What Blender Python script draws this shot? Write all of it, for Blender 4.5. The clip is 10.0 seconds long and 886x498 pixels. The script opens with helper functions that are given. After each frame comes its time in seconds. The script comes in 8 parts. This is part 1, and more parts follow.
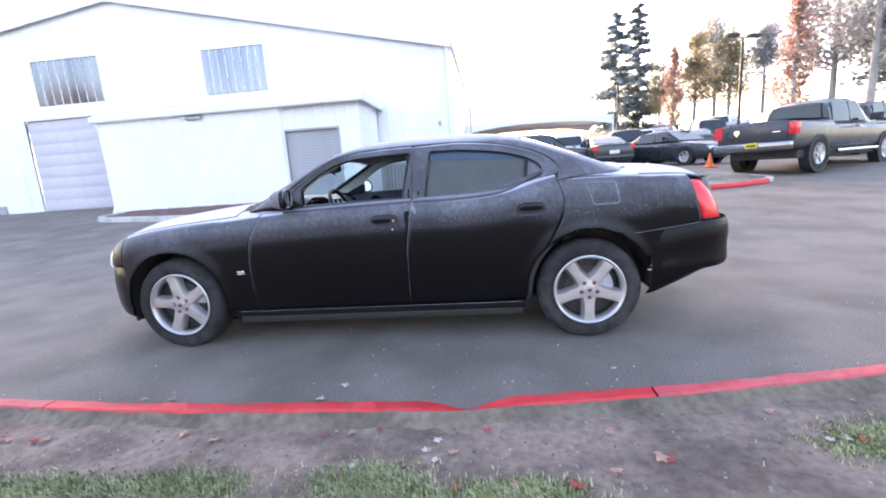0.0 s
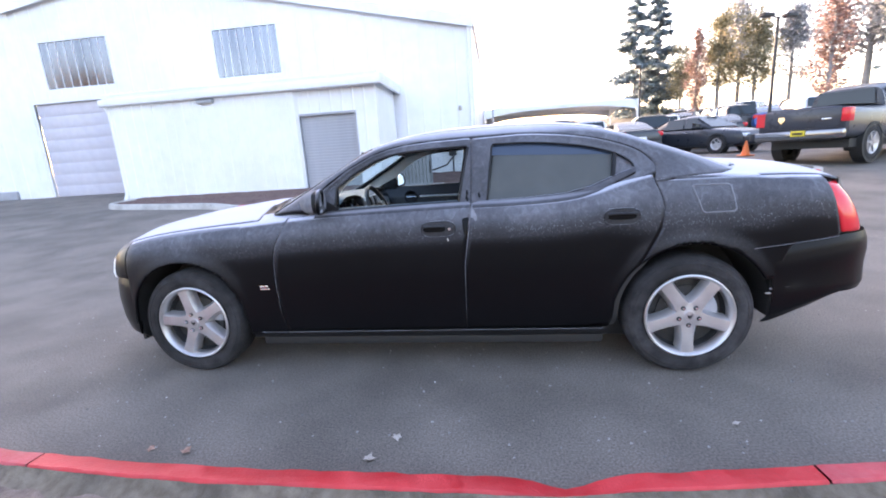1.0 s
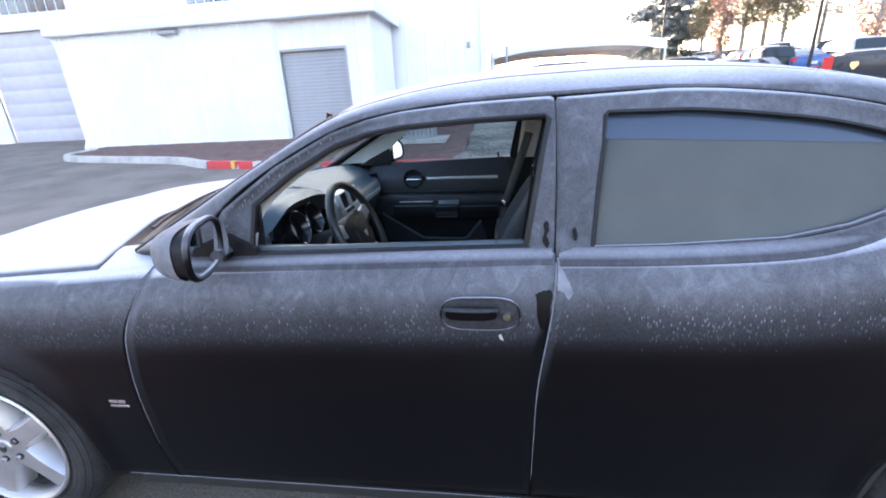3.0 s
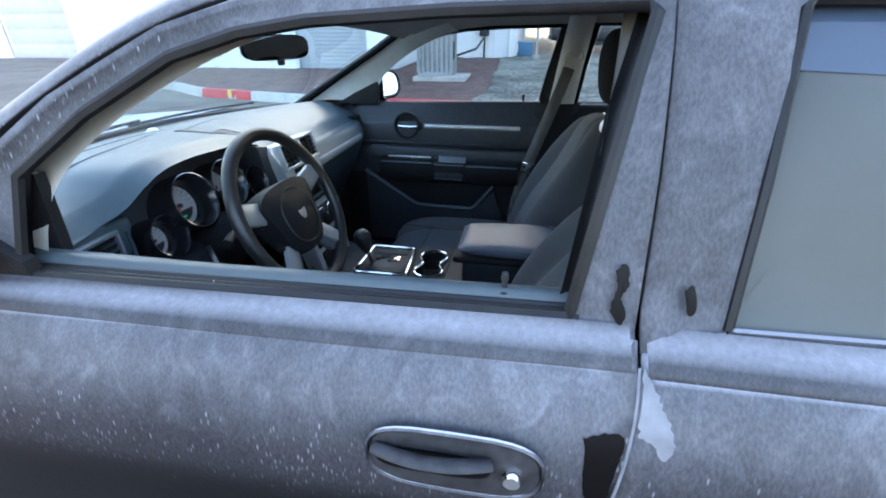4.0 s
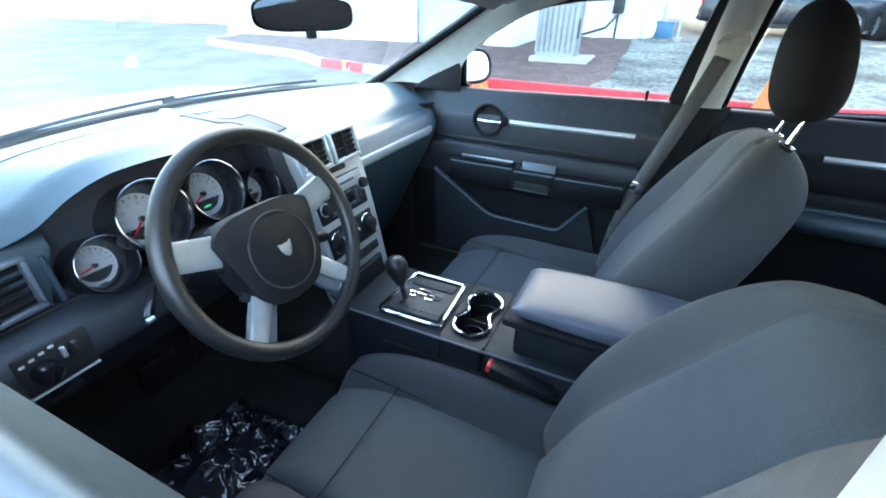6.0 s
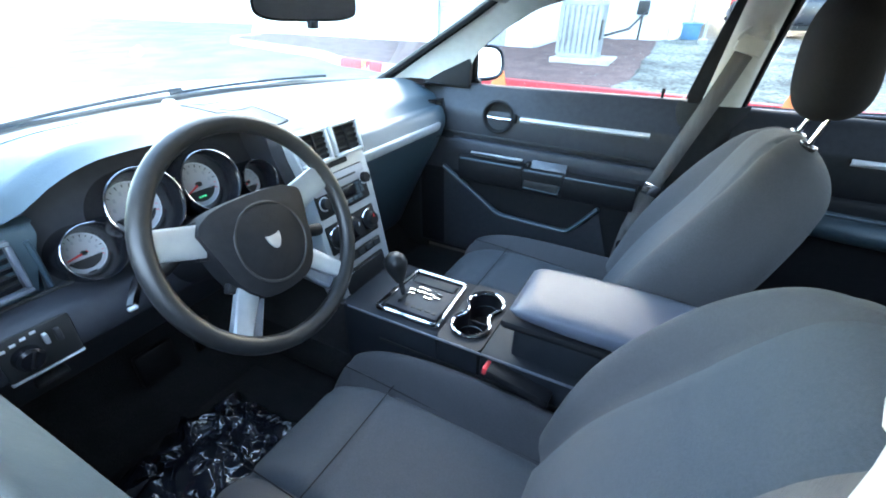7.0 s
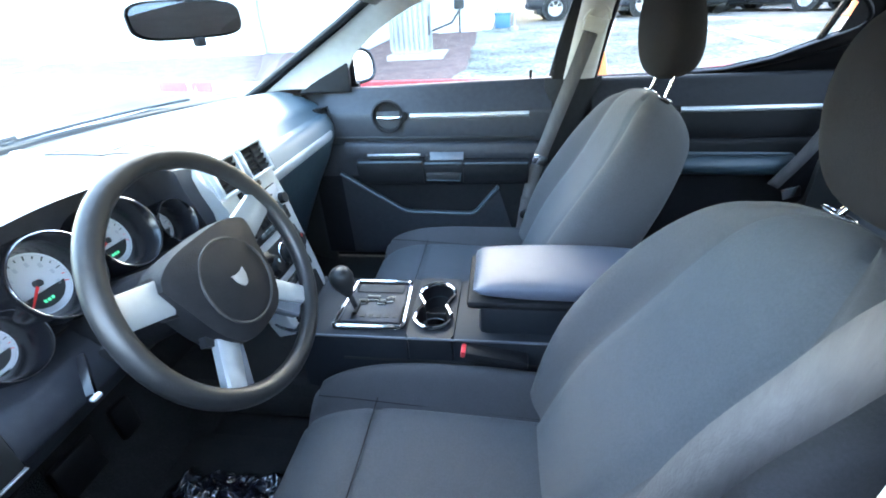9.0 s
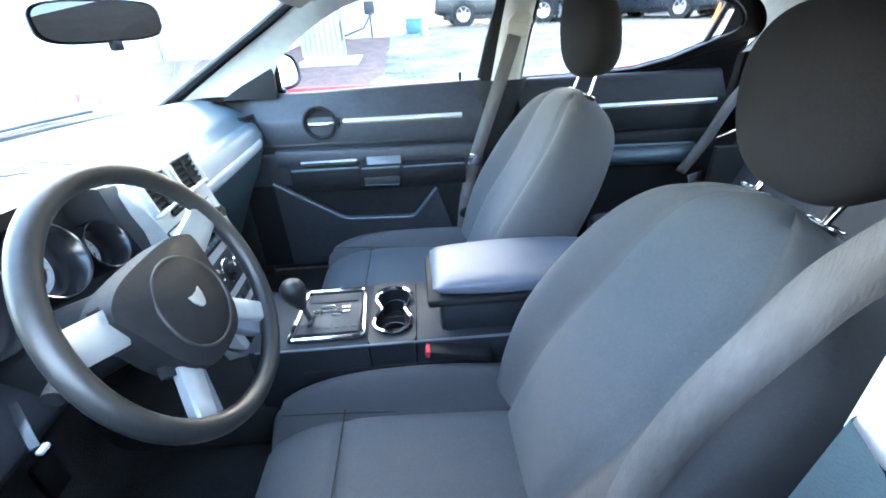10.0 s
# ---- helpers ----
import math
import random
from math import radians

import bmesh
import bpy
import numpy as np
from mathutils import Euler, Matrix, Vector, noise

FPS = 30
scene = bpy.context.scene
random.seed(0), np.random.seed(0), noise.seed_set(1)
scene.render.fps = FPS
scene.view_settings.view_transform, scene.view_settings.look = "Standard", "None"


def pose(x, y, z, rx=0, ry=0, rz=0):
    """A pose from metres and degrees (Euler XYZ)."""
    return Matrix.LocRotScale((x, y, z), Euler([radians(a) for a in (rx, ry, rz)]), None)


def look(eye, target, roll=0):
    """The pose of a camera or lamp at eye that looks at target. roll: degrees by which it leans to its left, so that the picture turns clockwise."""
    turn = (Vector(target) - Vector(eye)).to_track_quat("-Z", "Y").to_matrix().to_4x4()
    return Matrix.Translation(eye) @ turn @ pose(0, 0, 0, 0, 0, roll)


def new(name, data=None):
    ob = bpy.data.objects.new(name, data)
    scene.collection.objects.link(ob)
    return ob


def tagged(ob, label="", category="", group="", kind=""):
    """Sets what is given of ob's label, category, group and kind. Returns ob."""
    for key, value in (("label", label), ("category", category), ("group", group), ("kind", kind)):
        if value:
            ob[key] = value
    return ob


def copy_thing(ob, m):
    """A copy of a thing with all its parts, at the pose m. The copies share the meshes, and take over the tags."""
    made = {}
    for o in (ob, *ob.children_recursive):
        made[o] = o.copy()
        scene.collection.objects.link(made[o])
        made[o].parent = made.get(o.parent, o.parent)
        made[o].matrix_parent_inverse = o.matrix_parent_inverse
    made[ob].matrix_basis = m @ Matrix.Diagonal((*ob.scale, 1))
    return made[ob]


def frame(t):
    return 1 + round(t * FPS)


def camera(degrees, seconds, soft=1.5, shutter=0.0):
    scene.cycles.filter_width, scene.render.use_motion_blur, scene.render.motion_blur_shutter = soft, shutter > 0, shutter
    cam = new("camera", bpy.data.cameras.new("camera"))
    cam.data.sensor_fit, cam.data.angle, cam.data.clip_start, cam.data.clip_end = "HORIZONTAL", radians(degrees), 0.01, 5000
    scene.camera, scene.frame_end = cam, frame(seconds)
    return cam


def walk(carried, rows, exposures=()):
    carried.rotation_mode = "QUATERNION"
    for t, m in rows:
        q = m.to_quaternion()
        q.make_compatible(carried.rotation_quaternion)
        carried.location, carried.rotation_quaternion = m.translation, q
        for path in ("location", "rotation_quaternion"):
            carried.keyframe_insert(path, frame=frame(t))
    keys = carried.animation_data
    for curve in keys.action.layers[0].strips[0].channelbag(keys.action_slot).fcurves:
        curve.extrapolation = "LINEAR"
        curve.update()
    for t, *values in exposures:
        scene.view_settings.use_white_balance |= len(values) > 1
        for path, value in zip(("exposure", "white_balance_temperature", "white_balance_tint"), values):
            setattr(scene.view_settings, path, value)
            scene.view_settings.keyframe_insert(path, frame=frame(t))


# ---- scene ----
cam = camera(91.5, 10.0, 1.9)
PATH = [
    (0, (0.866, -3.893, 1.236), (0.647, -1.939, 0.871), -4.0),
    (0.5, (0.613, -3.723, 1.281), (0.468, -1.769, 0.882), -5.7),
    (1, (0.491, -3.374, 1.322), (0.227, -1.438, 0.895), -3.7),
    (1.5, (0.362, -3.034, 1.338), (0.19, -1.108, 0.829), -4.3),
    (2, (0.313, -2.617, 1.375), (0.022, -0.726, 0.794), -4.3),
    (2.5, (0.244, -2.247, 1.409), (-0.007, -0.349, 0.833), -2.5),
    (2.7, (0.194, -2.124, 1.431), (-0.045, -0.23, 0.835), -3.4),
    (3.8, (0.199, -1.383, 1.344), (-0.154, 0.384, 0.478), -1.0),
    (4, (0.191, -1.283, 1.333), (-0.129, 0.477, 0.439), -0.2),
    (4.5, (0.146, -1.084, 1.313), (-0.163, 0.675, 0.413), -2.3),
    (5, (0.164, -0.983, 1.311), (-0.29, 0.704, 0.338), -0.9),
    (5.5, (0.183, -0.913, 1.319), (-0.436, 0.715, 0.336), 0.5),
    (7, (0.233, -0.825, 1.295), (-0.564, 0.73, 0.322), 1.3),
    (7.5, (0.204, -0.837, 1.285), (-0.5, 0.786, 0.351), 0.8),
    (8, (0.161, -0.865, 1.29), (-0.397, 0.806, 0.342), -0.6),
    (8.5, (0.123, -0.879, 1.293), (-0.29, 0.822, 0.325), -1.8),
    (9, (0.076, -0.899, 1.293), (-0.178, 0.83, 0.32), -3.2),
    (9.5, (0.037, -0.903, 1.29), (-0.051, 0.83, 0.295), -3.2),
    (10, (0.013, -0.91, 1.291), (0.089, 0.837, 0.321), -2.8),
]
walk(cam, [(t, look(e, g, r)) for t, e, g, r in PATH],
     [(0.0, 3.3, 6900, 29), (1.0, 3.2, 6900, 29), (1.5, 3.2, 6900, 28), (2.0, 2.9, 6900, 27), (2.7, 3.2, 6900, 27), (3.8, 3.85, 6700, 20), (4.5, 3.98, 6700, 17), (5.5, 4.82, 6900, 14), (7.0, 5.56, 6900, 16), (8.5, 5.73, 6900, 17), (10.0, 6.14, 6900, 18)])

# ---- world, sun, sky ----
SUN_AZ, SUN_EL = 20.0, 10.0          # degrees left of +y, above the horizon
world = bpy.data.worlds.new("sky")
scene.world = world
world.use_nodes = True
wn = world.node_tree
sky = wn.nodes.new("ShaderNodeTexSky")
sky.sky_type = 'NISHITA'
sky.sun_disc = False
sky.sun_elevation = radians(SUN_EL)
sky.sun_rotation = radians(-SUN_AZ)
sky.air_density, sky.dust_density, sky.ozone_density = 1.0, 2.5, 1.2
wn.links.new(sky.outputs[0], wn.nodes["Background"].inputs[0])
wn.nodes["Background"].inputs[1].default_value = 0.15
sun_data = bpy.data.lights.new("sun", "SUN")
sun_data.energy, sun_data.angle, sun_data.color = 1.2, radians(0.6), (1.0, 0.86, 0.68)
sun = new("sun", sun_data)
_az, _el = radians(SUN_AZ), radians(SUN_EL)
sun.matrix_world = look((-math.sin(_az) * 60, math.cos(_az) * 60, math.tan(_el) * 60), (0, 0, 0))


# ---- materials ----
def mat(name, c1, c2=None, scale=12.0, rough=0.6, metal=0.0, bump=0.0, bscale=None, stain=0.15, coat=0.0, spec=0.5,
        stretch=(1, 1, 1), island=0.0, rvar=0.1, sheen=0.0, sscale=None):
    """Two-scale noise colour with fine relief."""
    m = bpy.data.materials.new(name)
    m.use_nodes = True
    nt, b = m.node_tree, m.node_tree.nodes["Principled BSDF"]
    N, L = nt.nodes.new, nt.links.new
    c2 = c2 or tuple(v * 0.8 for v in c1)
    tc, mp = N("ShaderNodeTexCoord"), N("ShaderNodeMapping")
    mp.inputs["Scale"].default_value = stretch
    L(tc.outputs["Object"], mp.inputs[0])
    n1, n2 = N("ShaderNodeTexNoise"), N("ShaderNodeTexNoise")
    for n, s in ((n1, scale), (n2, sscale or scale / 9)):
        n.inputs["Scale"].default_value, n.inputs["Detail"].default_value = s, 6
        L(mp.outputs[0], n.inputs["Vector"])
    ramp = N("ShaderNodeValToRGB")
    ramp.color_ramp.elements[0].position, ramp.color_ramp.elements[1].position = 0.32, 0.68
    ramp.color_ramp.elements[0].color, ramp.color_ramp.elements[1].color = (*c1, 1), (*c2, 1)
    L(n1.outputs[0], ramp.inputs[0])
    mix = N("ShaderNodeMix")
    mix.data_type, mix.blend_type = 'RGBA', 'MULTIPLY'
    r2 = N("ShaderNodeValToRGB")
    r2.color_ramp.elements[0].position, r2.color_ramp.elements[1].position = 0.35, 0.6
    lo = 1 - stain * 2
    r2.color_ramp.elements[0].color, r2.color_ramp.elements[1].color = (lo, lo, lo, 1), (1, 1, 1, 1)
    L(n2.outputs[0], r2.inputs[0])
    mix.inputs[0].default_value = 1.0
    L(ramp.outputs[0], mix.inputs[6])
    L(r2.outputs[0], mix.inputs[7])
    out = mix.outputs[2]
    if island:
        geo, mr, hs = N("ShaderNodeNewGeometry"), N("ShaderNodeMapRange"), N("ShaderNodeHueSaturation")
        mr.inputs[3].default_value, mr.inputs[4].default_value = 1 - island, 1 + island
        L(geo.outputs["Random Per Island"], mr.inputs[0])
        L(mr.outputs[0], hs.inputs["Value"])
        L(out, hs.inputs["Color"])
        out = hs.outputs[0]
    L(out, b.inputs["Base Color"])
    rr = N("ShaderNodeMapRange")
    rr.inputs[3].default_value, rr.inputs[4].default_value = max(0.02, rough - rvar), min(1, rough + rvar)
    L(n1.outputs[0], rr.inputs[0])
    L(rr.outputs[0], b.inputs["Roughness"])
    b.inputs["Metallic"].default_value = metal
    b.inputs["Specular IOR Level"].default_value = spec
    b.inputs["Coat Weight"].default_value = coat
    b.inputs["Coat Roughness"].default_value = 0.08
    b.inputs["Sheen Weight"].default_value = sheen
    if bump:
        bn, bp = N("ShaderNodeTexNoise"), N("ShaderNodeBump")
        bn.inputs["Scale"].default_value, bn.inputs["Detail"].default_value = bscale or scale * 4, 5
        L(mp.outputs[0], bn.inputs["Vector"])
        bp.inputs["Strength"].default_value, bp.inputs["Distance"].default_value = min(1, bump), 0.01
        L(bn.outputs[0], bp.inputs["Height"])
        L(bp.outputs[0], b.inputs["Normal"])
    return m


def glass(name, tint=(0.9, 0.95, 0.95), clear=0.92, rough=0.0, drops=0.0):
    """Thin pane: straight through, with a Fresnel gloss."""
    m = bpy.data.materials.new(name)
    m.use_nodes = True
    nt = m.node_tree
    N, L = nt.nodes.new, nt.links.new
    nt.nodes.remove(nt.nodes["Principled BSDF"])
    tr, gl, mx, fr = N("ShaderNodeBsdfTransparent"), N("ShaderNodeBsdfGlossy"), N("ShaderNodeMixShader"), N("ShaderNodeLayerWeight")
    tr.inputs[0].default_value = (*(v * clear for v in tint), 1)
    gl.inputs["Roughness"].default_value = rough
    fr.inputs[0].default_value = 0.5
    pw, ml = N("ShaderNodeMath"), N("ShaderNodeMath")
    pw.operation, pw.inputs[1].default_value = 'POWER', 4.5
    ml.operation, ml.inputs[1].default_value, ml.inputs[2].default_value = 'MULTIPLY_ADD', 0.75, 0.04
    L(fr.outputs["Facing"], pw.inputs[0])
    L(pw.outputs[0], ml.inputs[0])
    L(ml.outputs[0], mx.inputs[0])
    L(tr.outputs[0], mx.inputs[1])
    L(gl.outputs[0], mx.inputs[2])
    out = mx.outputs[0]
    if drops:
        tc, vo, cr, df, m2 = N("ShaderNodeTexCoord"), N("ShaderNodeTexVoronoi"), N("ShaderNodeValToRGB"), N("ShaderNodeBsdfDiffuse"), N("ShaderNodeMixShader")
        vo.inputs["Scale"].default_value = 90
        no = N("ShaderNodeTexNoise")
        no.inputs["Scale"].default_value = 5
        L(tc.outputs["Object"], vo.inputs["Vector"])
        L(tc.outputs["Object"], no.inputs["Vector"])
        cr.color_ramp.elements[0].position, cr.color_ramp.elements[0].color = 0.10, (drops, drops, drops, 1)
        cr.color_ramp.elements[1].position, cr.color_ramp.elements[1].color = 0.22, (0, 0, 0, 1)
        mu = N("ShaderNodeMath")
        mu.operation = 'MULTIPLY'
        L(vo.outputs["Distance"], cr.inputs[0])
        L(cr.outputs[0], mu.inputs[0])
        L(no.outputs[0], mu.inputs[1])
        df.inputs[0].default_value = (0.62, 0.66, 0.68, 1)
        L(mu.outputs[0], m2.inputs[0])
        L(out, m2.inputs[1])
        L(df.outputs[0], m2.inputs[2])
        out = m2.outputs[0]
    L(out, nt.nodes["Material Output"].inputs[0])
    return m


def frosted_paint(name, base, frost=(0.52, 0.53, 0.60), amount=1.0, rough=0.34):
    """Car paint with rime on the faces that look up, its pale tone also carrying their sky sheen, and loose frost
    flecks below them.
    """
    m = bpy.data.materials.new(name)
    m.use_nodes = True
    nt, b = m.node_tree, m.node_tree.nodes["Principled BSDF"]
    N, L = nt.nodes.new, nt.links.new
    tc, geo, sep = N("ShaderNodeTexCoord"), N("ShaderNodeNewGeometry"), N("ShaderNodeSeparateXYZ")
    L(geo.outputs["Normal"], sep.inputs[0])
    mp = N("ShaderNodeMapping")
    mp.inputs["Scale"].default_value = (1.0, 1.0, 0.75)
    L(tc.outputs["Object"], mp.inputs[0])
    big, fine = N("ShaderNodeTexNoise"), N("ShaderNodeTexNoise")
    big.inputs["Scale"].default_value, big.inputs["Detail"].default_value = 3.2, 4
    fine.inputs["Scale"].default_value, fine.inputs["Detail"].default_value = 130, 4
    for n in (big, fine):
        L(mp.outputs[0], n.inputs["Vector"])

    def rng(src, a, c, lo=0.0, hi=1.0):
        r = N("ShaderNodeMapRange")
        r.inputs[1].default_value, r.inputs[2].default_value = a, c
        r.inputs[3].default_value, r.inputs[4].default_value = lo, hi
        L(src, r.inputs[0])
        return r.outputs[0]

    def mth(op, a, c):
        n = N("ShaderNodeMath")
        n.operation = op
        n.use_clamp = True
        for i, v in enumerate((a, c)):
            if isinstance(v, float):
                n.inputs[i].default_value = v
            else:
                L(v, n.inputs[i])
        return n.outputs[0]

    streak = N("ShaderNodeTexNoise")
    streak.inputs["Scale"].default_value, streak.inputs["Detail"].default_value = 240, 8
    smp = N("ShaderNodeMapping")
    smp.inputs["Scale"].default_value, smp.inputs["Rotation"].default_value = (1.5, 1.0, 0.6), (0, 0.6, 0)
    L(tc.outputs["Object"], smp.inputs[0])
    L(smp.outputs[0], streak.inputs["Vector"])
    blot = N("ShaderNodeTexNoise")
    blot.inputs["Scale"].default_value, blot.inputs["Detail"].default_value, blot.inputs["Distortion"].default_value = 21, 7, 1.6
    L(mp.outputs[0], blot.inputs["Vector"])
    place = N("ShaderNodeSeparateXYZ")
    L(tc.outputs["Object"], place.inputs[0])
    # height mask on the frost tone: paler above, darker towards the ground
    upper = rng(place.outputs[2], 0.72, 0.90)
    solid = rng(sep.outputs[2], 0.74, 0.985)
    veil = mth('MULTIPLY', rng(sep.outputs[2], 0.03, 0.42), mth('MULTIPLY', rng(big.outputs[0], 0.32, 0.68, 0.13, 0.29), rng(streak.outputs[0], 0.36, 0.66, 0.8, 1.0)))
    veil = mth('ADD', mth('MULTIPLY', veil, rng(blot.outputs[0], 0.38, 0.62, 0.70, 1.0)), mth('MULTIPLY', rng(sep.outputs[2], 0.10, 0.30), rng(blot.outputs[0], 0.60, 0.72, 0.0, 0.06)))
    # single rime flecks: slanted grains, thinning out as the panel turns upright
    fl, fm, sc = N("ShaderNodeTexVoronoi"), N("ShaderNodeMapping"), N("ShaderNodeSeparateColor")
    fm.inputs["Scale"].default_value, fm.inputs["Rotation"].default_value = (1.0, 0.6, 0.27), (0, 0.30, 0)
    fl.inputs["Scale"].default_value, fl.inputs["Randomness"].default_value = 225, 1.0
    L(tc.outputs["Object"], fm.inputs[0])
    L(fm.outputs[0], fl.inputs["Vector"])
    L(fl.outputs["Color"], sc.inputs[0])
    many = mth('MULTIPLY', mth('MULTIPLY', rng(sep.outputs[2], -0.004, 0.06, 0.0, 0.85), rng(sep.outputs[2], 0.16, 0.30, 1.0, 0.0)), rng(big.outputs[0], 0.36, 0.60, 0.25, 1.0))
    specks = mth('MULTIPLY', mth('LESS_THAN', sc.outputs[0], many), rng(fl.outputs["Distance"], 0.12, 0.36, 1.0, 0.0))
    specks = mth('MULTIPLY', specks, rng(sc.outputs[1], 0.0, 1.0, 0.02, 0.42))
    low_veil = mth('ADD', rng(big.outputs[0], 0.45, 0.8, 0.0, 0.006), mth('MULTIPLY', rng(sep.outputs[2], -0.012, 0.05, 0.0, 0.06), rng(streak.outputs[0], 0.36, 0.66, 0.4, 1.0)))
    f = mth('ADD', mth('ADD', mth('MULTIPLY', solid, rng(fine.outputs[0], 0.3, 0.7, 0.7, 1.0)), mth('MULTIPLY', veil, upper)), mth('ADD', mth('MULTIPLY', specks, upper), mth('MULTIPLY', low_veil, rng(place.outputs[2], 0.60, 0.85, 0.15, 1.0))))
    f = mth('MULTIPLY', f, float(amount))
    mix = N("ShaderNodeMix")
    mix.data_type = 'RGBA'
    mix.inputs[6].default_value, mix.inputs[7].default_value = (*base, 1), (*frost, 1)
    L(f, mix.inputs[0])
    L(mix.outputs[2], b.inputs["Base Color"])
    L(rng(f, 0.0, 0.6, rough, 0.75), b.inputs["Roughness"])
    b.inputs["Specular IOR Level"].default_value = 0.16
    bp = N("ShaderNodeBump")
    bp.inputs["Strength"].default_value, bp.inputs["Distance"].default_value = 0.10, 0.002
    L(fine.outputs[0], bp.inputs["Height"])
    L(bp.outputs[0], b.inputs["Normal"])
    return m


def plain(name, c, rough=0.4, metal=0.0, emit=0.0):
    m = bpy.data.materials.new(name)
    m.use_nodes = True
    b = m.node_tree.nodes["Principled BSDF"]
    b.inputs["Base Color"].default_value = (*c, 1)
    b.inputs["Roughness"].default_value, b.inputs["Metallic"].default_value = rough, metal
    if emit:
        b.inputs["Emission Color"].default_value, b.inputs["Emission Strength"].default_value = (*c, 1), emit
    return m


